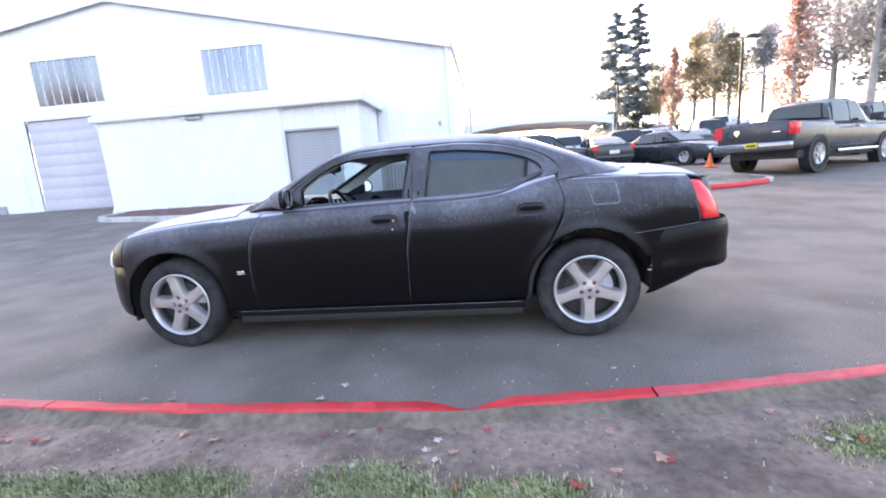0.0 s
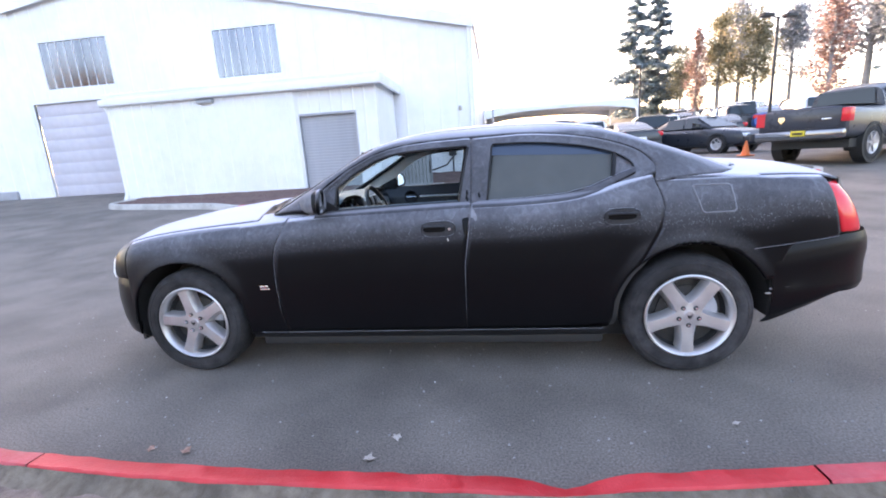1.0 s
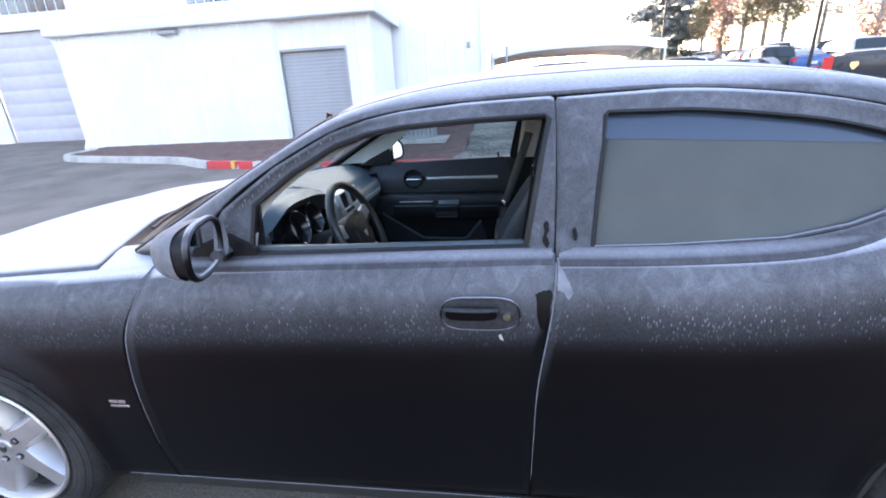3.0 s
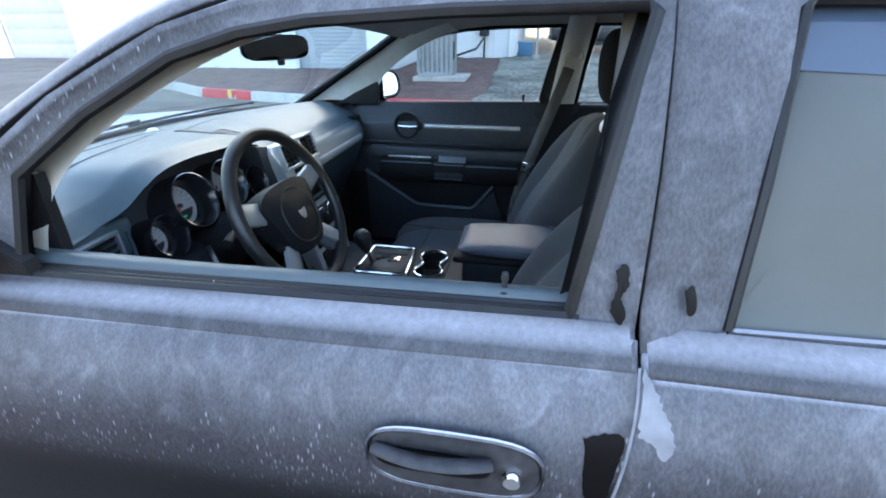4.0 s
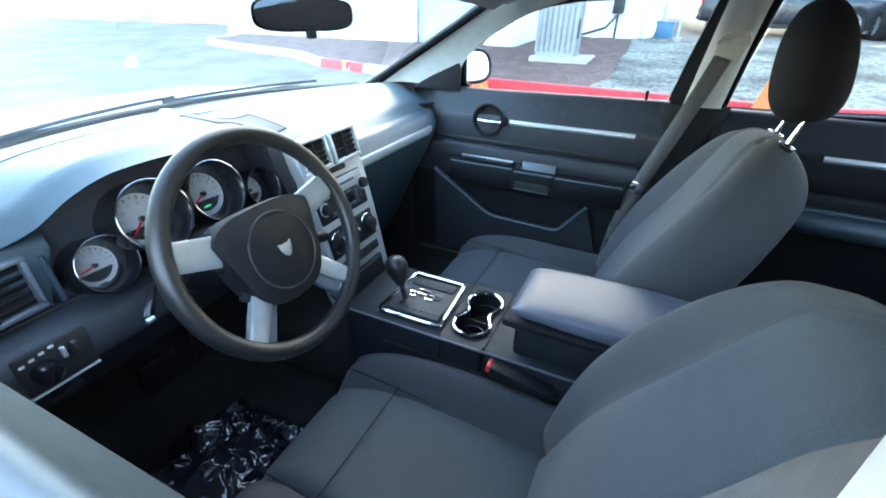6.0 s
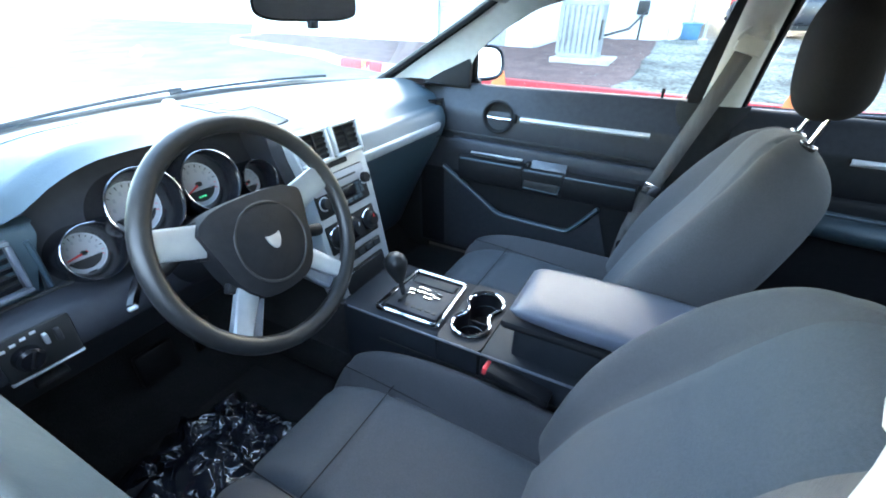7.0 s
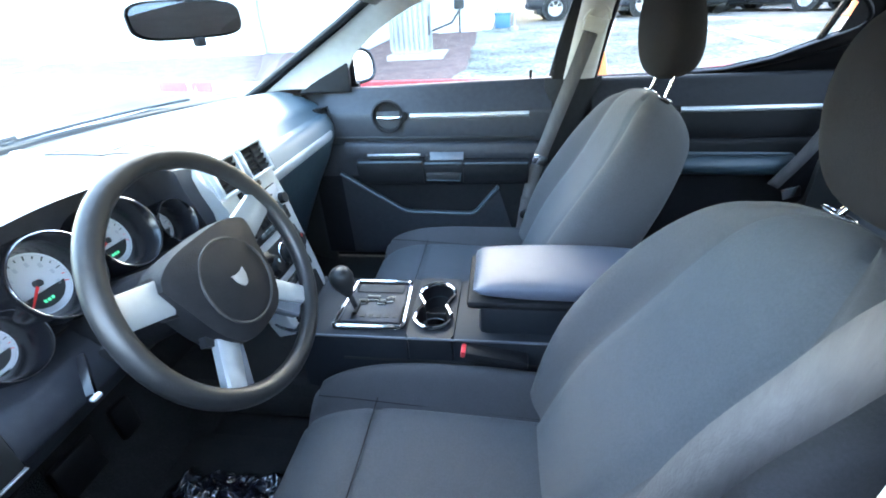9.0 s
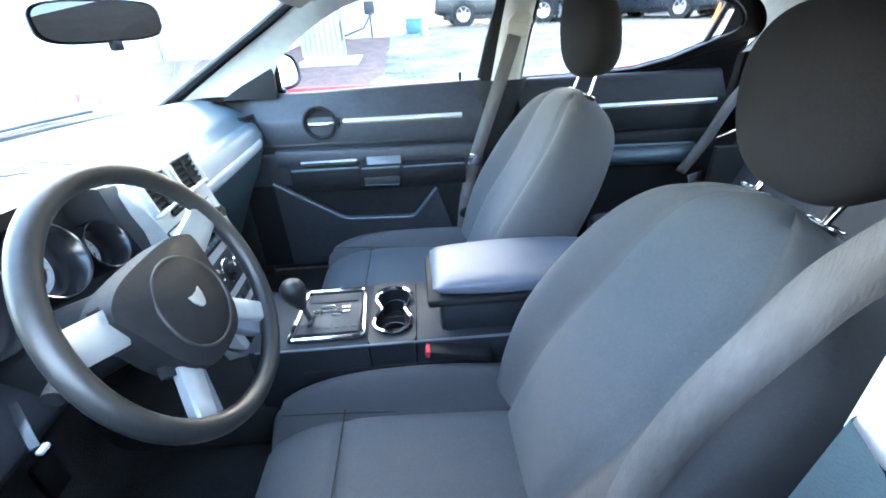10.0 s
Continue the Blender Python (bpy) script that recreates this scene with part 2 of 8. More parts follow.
M = dict(
    asphalt=mat("asphalt", (0.118, 0.100, 0.084), (0.262, 0.226, 0.190), 95, 0.85, bump=0.4, bscale=160, stain=0.17, sscale=1.3),
    dirt=mat("dirt", (0.175, 0.120, 0.096), (0.29, 0.22, 0.18), 26, 0.95, bump=1.0, bscale=90, stain=0.25),
    grass=mat("grass blades", (0.25, 0.29, 0.12), (0.42, 0.43, 0.24), 9, 0.8, island=0.4),
    frostlawn=mat("frosted lawn", (0.085, 0.085, 0.062), (0.36, 0.37, 0.33), 16, 0.95, bump=1.0, bscale=60, stain=0.32, sscale=1.1),
    bark=mat("bark mulch", (0.100, 0.046, 0.038), (0.23, 0.145, 0.125), 34, 0.95, bump=1.0, bscale=70),
    redpaint=mat("red kerb paint", (0.62, 0.022, 0.028), (0.68, 0.05, 0.055), 14, 0.55, bump=0.4, bscale=70, stain=0.1),
    pinkpaint=mat("faded kerb paint", (0.66, 0.10, 0.115), (0.62, 0.06, 0.07), 18, 0.6, bump=0.4, bscale=70, stain=0.12),
    mosskerb=mat("mossy concrete", (0.15, 0.115, 0.08), (0.24, 0.195, 0.15), 22, 0.95, bump=0.9, bscale=80, stain=0.25),
    concrete=mat("concrete", (0.42, 0.40, 0.37), (0.55, 0.53, 0.50), 20, 0.9, bump=0.4, stain=0.15),
    whitewall=mat("white painted steel siding", (0.78, 0.80, 0.83), (0.83, 0.84, 0.86), 3, 0.55, bump=0.05, stain=0.04),
    whitetrim=mat("white trim paint", (0.82, 0.83, 0.84), (0.78, 0.79, 0.80), 6, 0.5, stain=0.04),
    shutter=mat("grey white shutter", (0.52, 0.50, 0.56), (0.57, 0.55, 0.60), 5, 0.5, stain=0.06),
    greydoor=mat("grey door paint", (0.36, 0.37, 0.40), (0.40, 0.41, 0.44), 5, 0.5, stain=0.05),
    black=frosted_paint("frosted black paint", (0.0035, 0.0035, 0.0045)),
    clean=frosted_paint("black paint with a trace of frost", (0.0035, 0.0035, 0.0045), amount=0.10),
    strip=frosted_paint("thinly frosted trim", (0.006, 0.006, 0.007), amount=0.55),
    blacktrim=mat("black rubber", (0.007, 0.007, 0.008), (0.014, 0.014, 0.016), 30, 0.5, bump=0.1, spec=0.35),
    tyre=mat("dusty tyre rubber", (0.010, 0.010, 0.011), (0.056, 0.053, 0.056), 13, 0.85, bump=0.5, bscale=60, stain=0.35),
    alloy=mat("alloy", (0.54, 0.52, 0.52), (0.63, 0.61, 0.61), 14, 0.38, metal=0.7, stain=0.12),
    chrome=plain("chrome", (0.85, 0.86, 0.88), 0.08, 1.0),
    silver=mat("satin silver plastic", (0.60, 0.62, 0.64), (0.66, 0.68, 0.70), 40, 0.35, metal=0.55, stain=0.03),
    spoke=mat("satin grey spoke plastic", (0.36, 0.375, 0.385), (0.41, 0.425, 0.435), 40, 0.38, metal=0.5, stain=0.03),
    taillens=plain("red lens", (0.75, 0.03, 0.04), 0.12),
    headlens=plain("clear lens", (0.80, 0.82, 0.84), 0.45),
    orange=mat("orange plastic", (0.85, 0.16, 0.03), (0.9, 0.22, 0.05), 10, 0.5, stain=0.05),
    rim_dark=plain("brake dark", (0.04, 0.04, 0.042), 0.6, 0.3),
    dash=mat("soft black dash plastic", (0.032, 0.056, 0.072), (0.040, 0.066, 0.084), 60, 0.42, bump=0.12, bscale=420, stain=0.05, spec=0.62),
    darkplast=mat("black moulded plastic", (0.010, 0.010, 0.012), (0.015, 0.015, 0.017), 60, 0.58, spec=0.2, bump=0.2, bscale=420, stain=0.05),
    panel=mat("grey black panel plastic", (0.026, 0.028, 0.035), (0.036, 0.038, 0.046), 60, 0.5, spec=0.4, bump=0.1, bscale=420, stain=0.04),
    bezel=mat("blue grey satin bezel", (0.11, 0.125, 0.15), (0.135, 0.15, 0.175), 60, 0.4, bump=0.05, bscale=420, stain=0.03),
    sill=mat("lit teal door vinyl", (0.050, 0.070, 0.082), (0.060, 0.082, 0.095), 60, 0.5, bump=0.06, bscale=420, stain=0.03),
    leather=mat("black leather rim", (0.014, 0.014, 0.015), (0.020, 0.0195, 0.020), 90, 0.42, bump=0.06, bscale=500, stain=0.05),
    vinyl=mat("blue black vinyl", (0.095, 0.108, 0.142), (0.11, 0.122, 0.156), 30, 0.42, bump=0.08, bscale=300, stain=0.05),
    cloth=mat("charcoal seat cloth", (0.054, 0.062, 0.074), (0.069, 0.078, 0.091), 260, 0.92, bump=0.2, bscale=600, stain=0.02, sheen=0.05),
    cloth3=mat("warm dark bolster cloth", (0.054, 0.055, 0.061), (0.068, 0.068, 0.075), 260, 0.92, bump=0.2, bscale=600, stain=0.02, sheen=0.05),
    cloth2=mat("smooth dark bolster cloth", (0.015, 0.0145, 0.017), (0.022, 0.021, 0.024), 260, 0.9, bump=0.2, bscale=600, stain=0.02, spec=0.25),
    beige=mat("light grey beige trim", (0.55, 0.53, 0.49), (0.61, 0.59, 0.55), 40, 0.7, bump=0.1, stain=0.04),
    liner=mat("headliner felt", (0.42, 0.39, 0.36), (0.48, 0.45, 0.42), 80, 0.95, bump=0.2, bscale=300, stain=0.05),
    carpet=mat("black carpet", (0.010, 0.010, 0.011), (0.022, 0.022, 0.023), 160, 0.98, bump=0.6, bscale=300),
    belt=mat("grey belt webbing", (0.105, 0.096, 0.098), (0.135, 0.124, 0.126), 120, 0.7, bump=0.2, bscale=500, stretch=(1, 1, 0.2)),
    gaugeface=mat("white gauge dial", (0.46, 0.46, 0.48), (0.50, 0.50, 0.52), 5, 0.5, stain=0.03),
    needle=plain("red needle", (0.7, 0.03, 0.03), 0.5),
    ink=plain("black ink", (0.02, 0.02, 0.02), 0.6),
    lcd=plain("green display", (0.03, 0.45, 0.22), 0.4, 0.0, 0.05),
    darkchrome=plain("dark chrome", (0.28, 0.28, 0.30), 0.14, 1.0),
    console=mat("dark console plastic", (0.013, 0.016, 0.021), (0.018, 0.021, 0.027), 60, 0.55, spec=0.3, bump=0.08, bscale=420, stain=0.03),
    button=plain("red button", (0.75, 0.05, 0.06), 0.4),
    whiteprint=plain("white print", (0.7, 0.7, 0.72), 0.5),
    clear=glass("green tinted clear glass", (0.74, 0.91, 0.95), 0.97),
    wet=glass("wet glass", (0.80, 0.92, 0.96), 0.56, drops=0.5),
    mirror=plain("mirror", (0.9, 0.91, 0.92), 0.01, 1.0),
)


# ---- mesh tools ----
def part(name, bm, material, parent=None, label="", smooth=True, angle=40.0, inside=None):
    """Link a bmesh as one mesh object, under a thing or a part."""
    me = bpy.data.meshes.new(name)
    bmesh.ops.recalc_face_normals(bm, faces=bm.faces)
    if inside is not None:
        c = Vector(inside)
        if sum((f.calc_center_median() - c).dot(f.normal) * f.calc_area() for f in bm.faces) < 0:
            bmesh.ops.reverse_faces(bm, faces=bm.faces)
    bm.to_mesh(me)
    bm.free()
    me.materials.append(material)
    if smooth:
        me.polygons.foreach_set("use_smooth", [True] * len(me.polygons))
        me.set_sharp_from_angle(angle=radians(angle))
    ob = new(name, me)
    ob.parent = parent
    if label:
        tagged(ob, label)
    return ob


def thing(name, label, category, group="", kind="", at=(0, 0, 0), rz=0.0):
    e = new(name)
    e.matrix_basis = pose(*at, 0, 0, rz)
    e.empty_display_size = 0.2
    return tagged(e, label, category, group, kind)


def solid(ob, t, offset=-1.0):
    m = ob.modifiers.new("thickness", 'SOLIDIFY')
    m.thickness, m.offset = t, offset
    return ob


def grid_bm(fn, nu, nv, bm=None, close_u=False, close_v=False):
    """A sheet of quads from fn(u, v), u and v from 0 to 1."""
    bm = bm or bmesh.new()
    cu, cv = (nu if close_u else nu + 1), (nv if close_v else nv + 1)
    V = [[bm.verts.new(fn(i / nu, j / nv)) for j in range(cv)] for i in range(cu)]
    for i in range(nu):
        for j in range(nv):
            a, b = (i + 1) % cu, (j + 1) % cv
            try:
                bm.faces.new((V[i][j], V[a][j], V[a][b], V[i][b]))
            except ValueError:
                pass
    return bm


def cap(bm, rings):
    for r in rings:
        try:
            bm.faces.new(r)
        except ValueError:
            pass
    return bm


def box_bm(x0, y0, z0, x1, y1, z1, bevel=0.0, seg=2, bm=None, m=None):
    bm = bm or bmesh.new()
    g = bmesh.ops.create_cube(bm, size=1.0)["verts"]
    for v in g:
        v.co = Vector(((x0 + x1) / 2 + v.co.x * (x1 - x0), (y0 + y1) / 2 + v.co.y * (y1 - y0), (z0 + z1) / 2 + v.co.z * (z1 - z0)))
    if m is not None:
        bmesh.ops.transform(bm, matrix=m, verts=g)
    if bevel:
        es = list({e for v in g for e in v.link_edges})
        bmesh.ops.bevel(bm, geom=es, offset=bevel, segments=seg, affect='EDGES', profile=0.5)
    return bm


def revolve_bm(profile, m=Matrix(), seg=32, bm=None, caps=True):
    """A solid of revolution round local z from (r, z) rows, laid by m."""
    bm = bm or bmesh.new()
    rings = []
    for r, z in profile:
        rings.append([bm.verts.new(m @ Vector((r * math.cos(2 * math.pi * k / seg), r * math.sin(2 * math.pi * k / seg), z))) for k in range(seg)])
    for a, b in zip(rings, rings[1:]):
        for k in range(seg):
            bm.faces.new((a[k], a[(k + 1) % seg], b[(k + 1) % seg], b[k]))
    for r, (rad, _) in ((rings[0], profile[0]), (rings[-1], profile[-1])):
        if rad > 1e-6 and caps:
            bm.faces.new(r)
    bmesh.ops.remove_doubles(bm, verts=bm.verts, dist=1e-6)
    return bm


def tube_bm(pts, r, seg=10, bm=None, closed=False, flat=1.0):
    """A round tube along points; r may be a list."""
    bm = bm or bmesh.new()
    P = [Vector(p) for p in pts]
    n = len(P)
    rings = []
    side = None
    for i, p in enumerate(P):
        d = (P[(i + 1) % n] - P[i - 1]) if closed or 0 < i < n - 1 else (P[1] - P[0] if i == 0 else P[-1] - P[-2])
        d.normalize()
        if side is None:
            side = d.cross(Vector((0, 0, 1)))
            if side.length < 1e-3:
                side = d.cross(Vector((1, 0, 0)))
        side = (side - d * side.dot(d)).normalized()
        up = side.cross(d)
        rr = r[i] if isinstance(r, (list, tuple)) else r
        rings.append([bm.verts.new(p + (side * math.cos(2 * math.pi * k / seg) + up * math.sin(2 * math.pi * k / seg) * flat) * rr) for k in range(seg)])
    for i in range(n if closed else n - 1):
        a, b = rings[i], rings[(i + 1) % n]
        for k in range(seg):
            bm.faces.new((a[k], a[(k + 1) % seg], b[(k + 1) % seg], b[k]))
    if not closed:
        cap(bm, (rings[0], rings[-1]))
    return bm


def prism_bm(outline, m, depth, bevel=0.0, bm=None):
    """Outline (u, v) rows in the local xy plane, extruded along local z, laid by m."""
    bm = bm or bmesh.new()
    a = [bm.verts.new(m @ Vector((u, v, 0))) for u, v in outline]
    b = [bm.verts.new(m @ Vector((u, v, depth))) for u, v in outline]
    f1, f2 = bm.faces.new(a), bm.faces.new(b)
    n = len(a)
    for i in range(n):
        bm.faces.new((a[i], a[(i + 1) % n], b[(i + 1) % n], b[i]))
    if bevel:
        bmesh.ops.bevel(bm, geom=list(f2.edges), offset=bevel, segments=2, affect='EDGES', profile=0.5)
    return bm


def smooth_fn(xs, ys):
    """A smooth curve through rows, with no overshoot (monotone cubic)."""
    xs, ys = np.array(xs, float), np.array(ys, float)
    h, d = np.diff(xs), np.diff(ys) / np.diff(xs)
    s = np.zeros(len(xs))
    s[0], s[-1] = d[0], d[-1]
    for i in range(1, len(xs) - 1):
        if d[i - 1] * d[i] > 0:
            s[i] = 2 * d[i - 1] * d[i] / (d[i - 1] + d[i])

    def fn(x):
        x = min(max(x, xs[0]), xs[-1])
        i = min(max(int(np.searchsorted(xs, x)) - 1, 0), len(h) - 1)
        t = (x - xs[i]) / h[i]
        return float((2 * t**3 - 3 * t**2 + 1) * ys[i] + (t**3 - 2 * t**2 + t) * h[i] * s[i] + (3 * t**2 - 2 * t**3) * ys[i + 1] + (t**3 - t**2) * h[i] * s[i + 1])
    return fn


def line_fn(pts, smooth=True):
    """A point along a polyline by key index: u from 0 to 1 over equal key steps (Catmull-Rom)."""
    P = [Vector(p) for p in pts]

    def fn(u):
        t = min(max(u, 0), 1) * (len(P) - 1)
        i = min(int(t), len(P) - 2)
        t -= i
        p1, p2 = P[i], P[i + 1]
        if not smooth:
            return p1.lerp(p2, t)
        p0, p3 = (P[i - 1] if i else p1 * 2 - p2), (P[i + 2] if i + 2 < len(P) else p2 * 2 - p1)
        return 0.5 * (2 * p1 + (p2 - p0) * t + (2 * p0 - 5 * p1 + 4 * p2 - p3) * t * t + (3 * p1 - p0 - 3 * p2 + p3) * t**3)
    return fn

# ---- ground ----
def rise(y):
    """The yard climbs from the car towards the buildings."""
    return 0.0 if y < 1.5 else (0.06 * (y - 1.5) if y < 13 else 0.69 + 0.012 * (y - 13))


def ground_z(x, y):
    z = rise(y)
    if x > 9 and y > 14:
        z += min(1.0, (x - 9) / 8) * min(1.0, (y - 14) / 10) * min(9.0, 0.055 * (y - 14))
    return z


def sheet(xs, ys):
    bm = bmesh.new()
    V = [[bm.verts.new((x, y, ground_z(x, y))) for y in ys] for x in xs]
    for i in range(len(xs) - 1):
        for j in range(len(ys) - 1):
            bm.faces.new((V[i][j], V[i + 1][j], V[i + 1][j + 1], V[i][j + 1]))
    return bm


_xs = [-900, -300, -120, -60] + [x for x in range(-40, 80, 2)] + [100, 140, 200, 400, 900]
_ys = [-900, -300, -100, -40, -20, -10, -5, -2, 0, 1, 1.5, 2, 3, 5, 7, 9, 11, 13, 14, 16, 18, 20, 22, 24, 27, 30, 35, 40, 50, 60, 80, 100, 140, 220, 400, 900]
tagged(part("ground", sheet(_xs, _ys), M["asphalt"], smooth=True), "worn grey asphalt yard that climbs towards the buildings", "ground", kind="structure")

# ---- near verge: kerb, bare earth, grass, fallen leaves ----
kerb_front = smooth_fn([-9, -5, -2.06, -1.25, -0.57, 0.07, 0.57, 0.925, 1.5, 2.07, 2.88, 4.3, 6.3, 9], [-1.35, -1.66, -1.82, -1.88, -1.905, -1.905, -1.905, -1.87, -1.81, -1.73, -1.58, -1.25, -0.6, 0.6])


def kerb_dip(x):
    return 0.05 * math.exp(-((x - 0.72) / 0.13) ** 2) + 0.003 * noise.noise((x * 3, 0, 0))


def kerb_run(x0, x1):
    """One cast length of kerb: painted face and top, rough back."""
    prof = [(0.0, -0.02), (0.012, 0.085), (0.028, 0.10), (0.105, 0.105), (0.125, 0.085), (0.14, -0.02)]
    n = max(6, int((x1 - x0) / 0.06))

    def fn(u, v):
        x = x0 + (x1 - x0) * u
        k = v * (len(prof) - 1)
        i = min(int(k), len(prof) - 2)
        d = prof[i][0] + (prof[i + 1][0] - prof[i][0]) * (k - i)
        z = prof[i][1] + (prof[i + 1][1] - prof[i][1]) * (k - i)
        w = noise.noise((x * 9, d * 20, 3)) * 0.006
        return (x, kerb_front(x) - d * (1 + 0.3 * kerb_dip(x) * 10) + w, max(-0.02, z - kerb_dip(x) * (z > 0.05) + w))
    bm = grid_bm(fn, n, len(prof) - 1)
    return bm


kerb = thing("kerb", "long red painted concrete kerb with a chipped dip", "kerb", kind="structure")
for x0, x1, mm in ((-9, -5.4, "pinkpaint"), (-5.39, -1.62, "pinkpaint"), (-1.61, 1.62, "redpaint"), (1.63, 4.6, "pinkpaint"), (4.61, 9, "pinkpaint")):
    part("kerb_stone", kerb_run(x0, x1), M[mm], kerb)


def verge_z(x, y):
    d = kerb_front(x) - 0.13 - y
    return 0.055 + 0.02 * min(d, 2.0) + 0.012 * noise.noise((x * 4, y * 4, 0)) + 0.006 * noise.noise((x * 17, y * 17, 5))


def verge_fn(u, v):
    x = -9 + 18 * u
    y = kerb_front(x) - 0.10 - (v ** 1.6) * 7
    return (x, y, verge_z(x, y))


tagged(part("verge", grid_bm(verge_fn, 260, 70), M["dirt"]), "bare brown earth verge behind the kerb", "earth", kind="structure")


def moss_fn(u, v):
    x = -9 + 18 * u
    y = kerb_front(x) - 0.118 - 0.11 * v - 0.03 * noise.noise((x * 6, 0, 1)) * v
    return (x, y, 0.098 - 0.055 * v ** 0.7 + 0.008 * noise.noise((x * 14, y * 14, 2)))


tagged(part("moss_strip", grid_bm(moss_fn, 240, 5), M["mosskerb"]), "mossy dirty back edge of the kerb", "moss", kind="stuff")


def blades_bm(n, patches, seed, h=(0.03, 0.08)):
    rnd = random.Random(seed)
    bm = bmesh.new()
    for _ in range(n):
        cx, cy, sx, sy = rnd.choice(patches)
        x, y = rnd.gauss(cx, sx), rnd.gauss(cy, sy)
        if y > kerb_front(x) - 0.22:
            continue
        z, a, hh, w = verge_z(x, y) - 0.005, rnd.uniform(0, 6.28), rnd.uniform(*h), rnd.uniform(0.002, 0.005)
        lean = rnd.uniform(0.2, 0.9) * hh
        dx, dy = math.cos(a), math.sin(a)
        p = [bm.verts.new((x - dy * w, y + dx * w, z)), bm.verts.new((x + dy * w, y - dx * w, z)),
             bm.verts.new((x + dx * lean * 0.5 + dy * w * 0.8, y + dy * lean * 0.5 - dx * w * 0.8, z + hh * 0.7)), bm.verts.new((x + dx * lean, y + dy * lean, z + hh))]
        bm.faces.new((p[0], p[1], p[2]))
        bm.faces.new((p[0], p[2], p[3]))
    return bm


tagged(part("grass", blades_bm(30000, [(-0.93, -2.53, 0.22, 0.05), (-0.4, -2.50, 0.13, 0.05), (0.34, -2.47, 0.11, 0.06), (0.45, -2.55, 0.12, 0.04), (0.92, -2.52, 0.12, 0.04), (2.4, -2.22, 0.13, 0.07), (-2.5, -2.6, 0.7, 0.2), (0, -3.6, 2.4, 0.45), (3.6, -2.0, 0.4, 0.2)], 4, (0.010, 0.030)), M["grass"], smooth=False), "patchy green grass on the verge", "grass", kind="stuff")


def leaf_bm(size, seed):
    rnd = random.Random(seed)
    bm = bmesh.new()
    c = bm.verts.new((0, 0, 0.012))
    ring = []
    for k in range(10):
        a = k / 10 * 2 * math.pi
        r = size * (1.0 if k % 2 == 0 else 0.55) * rnd.uniform(0.8, 1.15)
        ring.append(bm.verts.new((r * math.cos(a), r * math.sin(a) * 0.8, 0.004 + rnd.uniform(0, 0.014))))
    for k in range(10):
        bm.faces.new((c, ring[k], ring[(k + 1) % 10]))
    return bm


leafmats = [mat("red leaf", (0.45, 0.06, 0.05), (0.35, 0.05, 0.04), 30, 0.7), mat("tan leaf", (0.38, 0.20, 0.14), (0.50, 0.32, 0.24), 30, 0.8), mat("pale leaf", (0.55, 0.50, 0.44), (0.45, 0.36, 0.30), 30, 0.8)]
_r = random.Random(11)
_protos = []
for k in range(9):
    ob = part("fallen_leaf", leaf_bm(0.03, 40 + k), leafmats[k % 3], smooth=False)
    _protos.append(tagged(ob, ("dry red leaf on the earth", "brown dry leaf on the earth", "pale curled leaf on the earth")[k % 3], "leaf", "fallen leaves"))
_spots = [(0.057, -2.03), (2.08, -1.99), (0.81, -2.125), (0.31, -2.11), (2.49, -1.9), (1.13, -2.49), (0.9, -2.51), (1.3, -2.4), (1.52, -2.33), (0.69, -2.49)]
_spots += [(_r.uniform(-2.5, 3.6), _r.uniform(-2.9, -1.95)) for _ in range(46)]
for k, (x, y) in enumerate(_spots):
    if y > kerb_front(x) - 0.2:
        y = kerb_front(x) - 0.25
    src = _protos[(1, 4, 2, 7, 5, 1, 4, 0)[k % 8] if k > 9 else (0, 1, 3)[k % 3]]
    m4 = pose(x, y, verge_z(x, y) + 0.004, _r.uniform(-15, 15), _r.uniform(-15, 15), _r.uniform(0, 360)) @ Matrix.Scale(_r.uniform(0.5, 1.35), 4)
    ob = src.copy()
    scene.collection.objects.link(ob)
    ob.matrix_basis = m4
for ob in _protos:
    ob.location = (_r.uniform(-2.4, 3.4), -2.2, 0)
    ob.location.z = verge_z(ob.location.x, -2.2) + 0.004
# a few leaves blown onto the road
for k, (x, y) in enumerate([(-0.13, -1.739), (-1.237, -1.717), (-0.034, -1.589), (1.552, -1.43), (-1.039, -1.729)]):
    ob = _protos[(2, 1, 2, 8, 4)[k]].copy()
    scene.collection.objects.link(ob)
    ob.matrix_basis = pose(x, y, ground_z(x, y) + 0.004, 4, -6, 70 * k) @ Matrix.Scale(1.15 if k % 2 == 0 else 0.8, 4)
    tagged(ob, "pale dry leaf lying on the asphalt", "leaf", "fallen leaves")
# grit on the earth and the road
def stones_bm(rows, zf):
    """Many small flat stones in one mesh."""
    bm = bmesh.new()
    for x, y, s in rows:
        a, z = _r.uniform(0, 6.28), zf(x, y)
        c, d = math.cos(a) * s, math.sin(a) * s
        v = [bm.verts.new((x + c * p - d * q, y + d * p + c * q, z + h * s)) for p, q, h in ((-1, -0.7, -0.3), (1, -0.8, -0.3), (0.9, 0.8, -0.3), (-0.8, 0.7, -0.3), (-0.6, -0.4, 0.6), (0.6, -0.5, 0.7), (0.5, 0.5, 0.5), (-0.5, 0.4, 0.6))]
        for i, j, k, l in ((4, 5, 6, 7), (0, 1, 5, 4), (1, 2, 6, 5), (2, 3, 7, 6), (3, 0, 4, 7)):
            bm.faces.new((v[i], v[j], v[k], v[l]))
    return bm


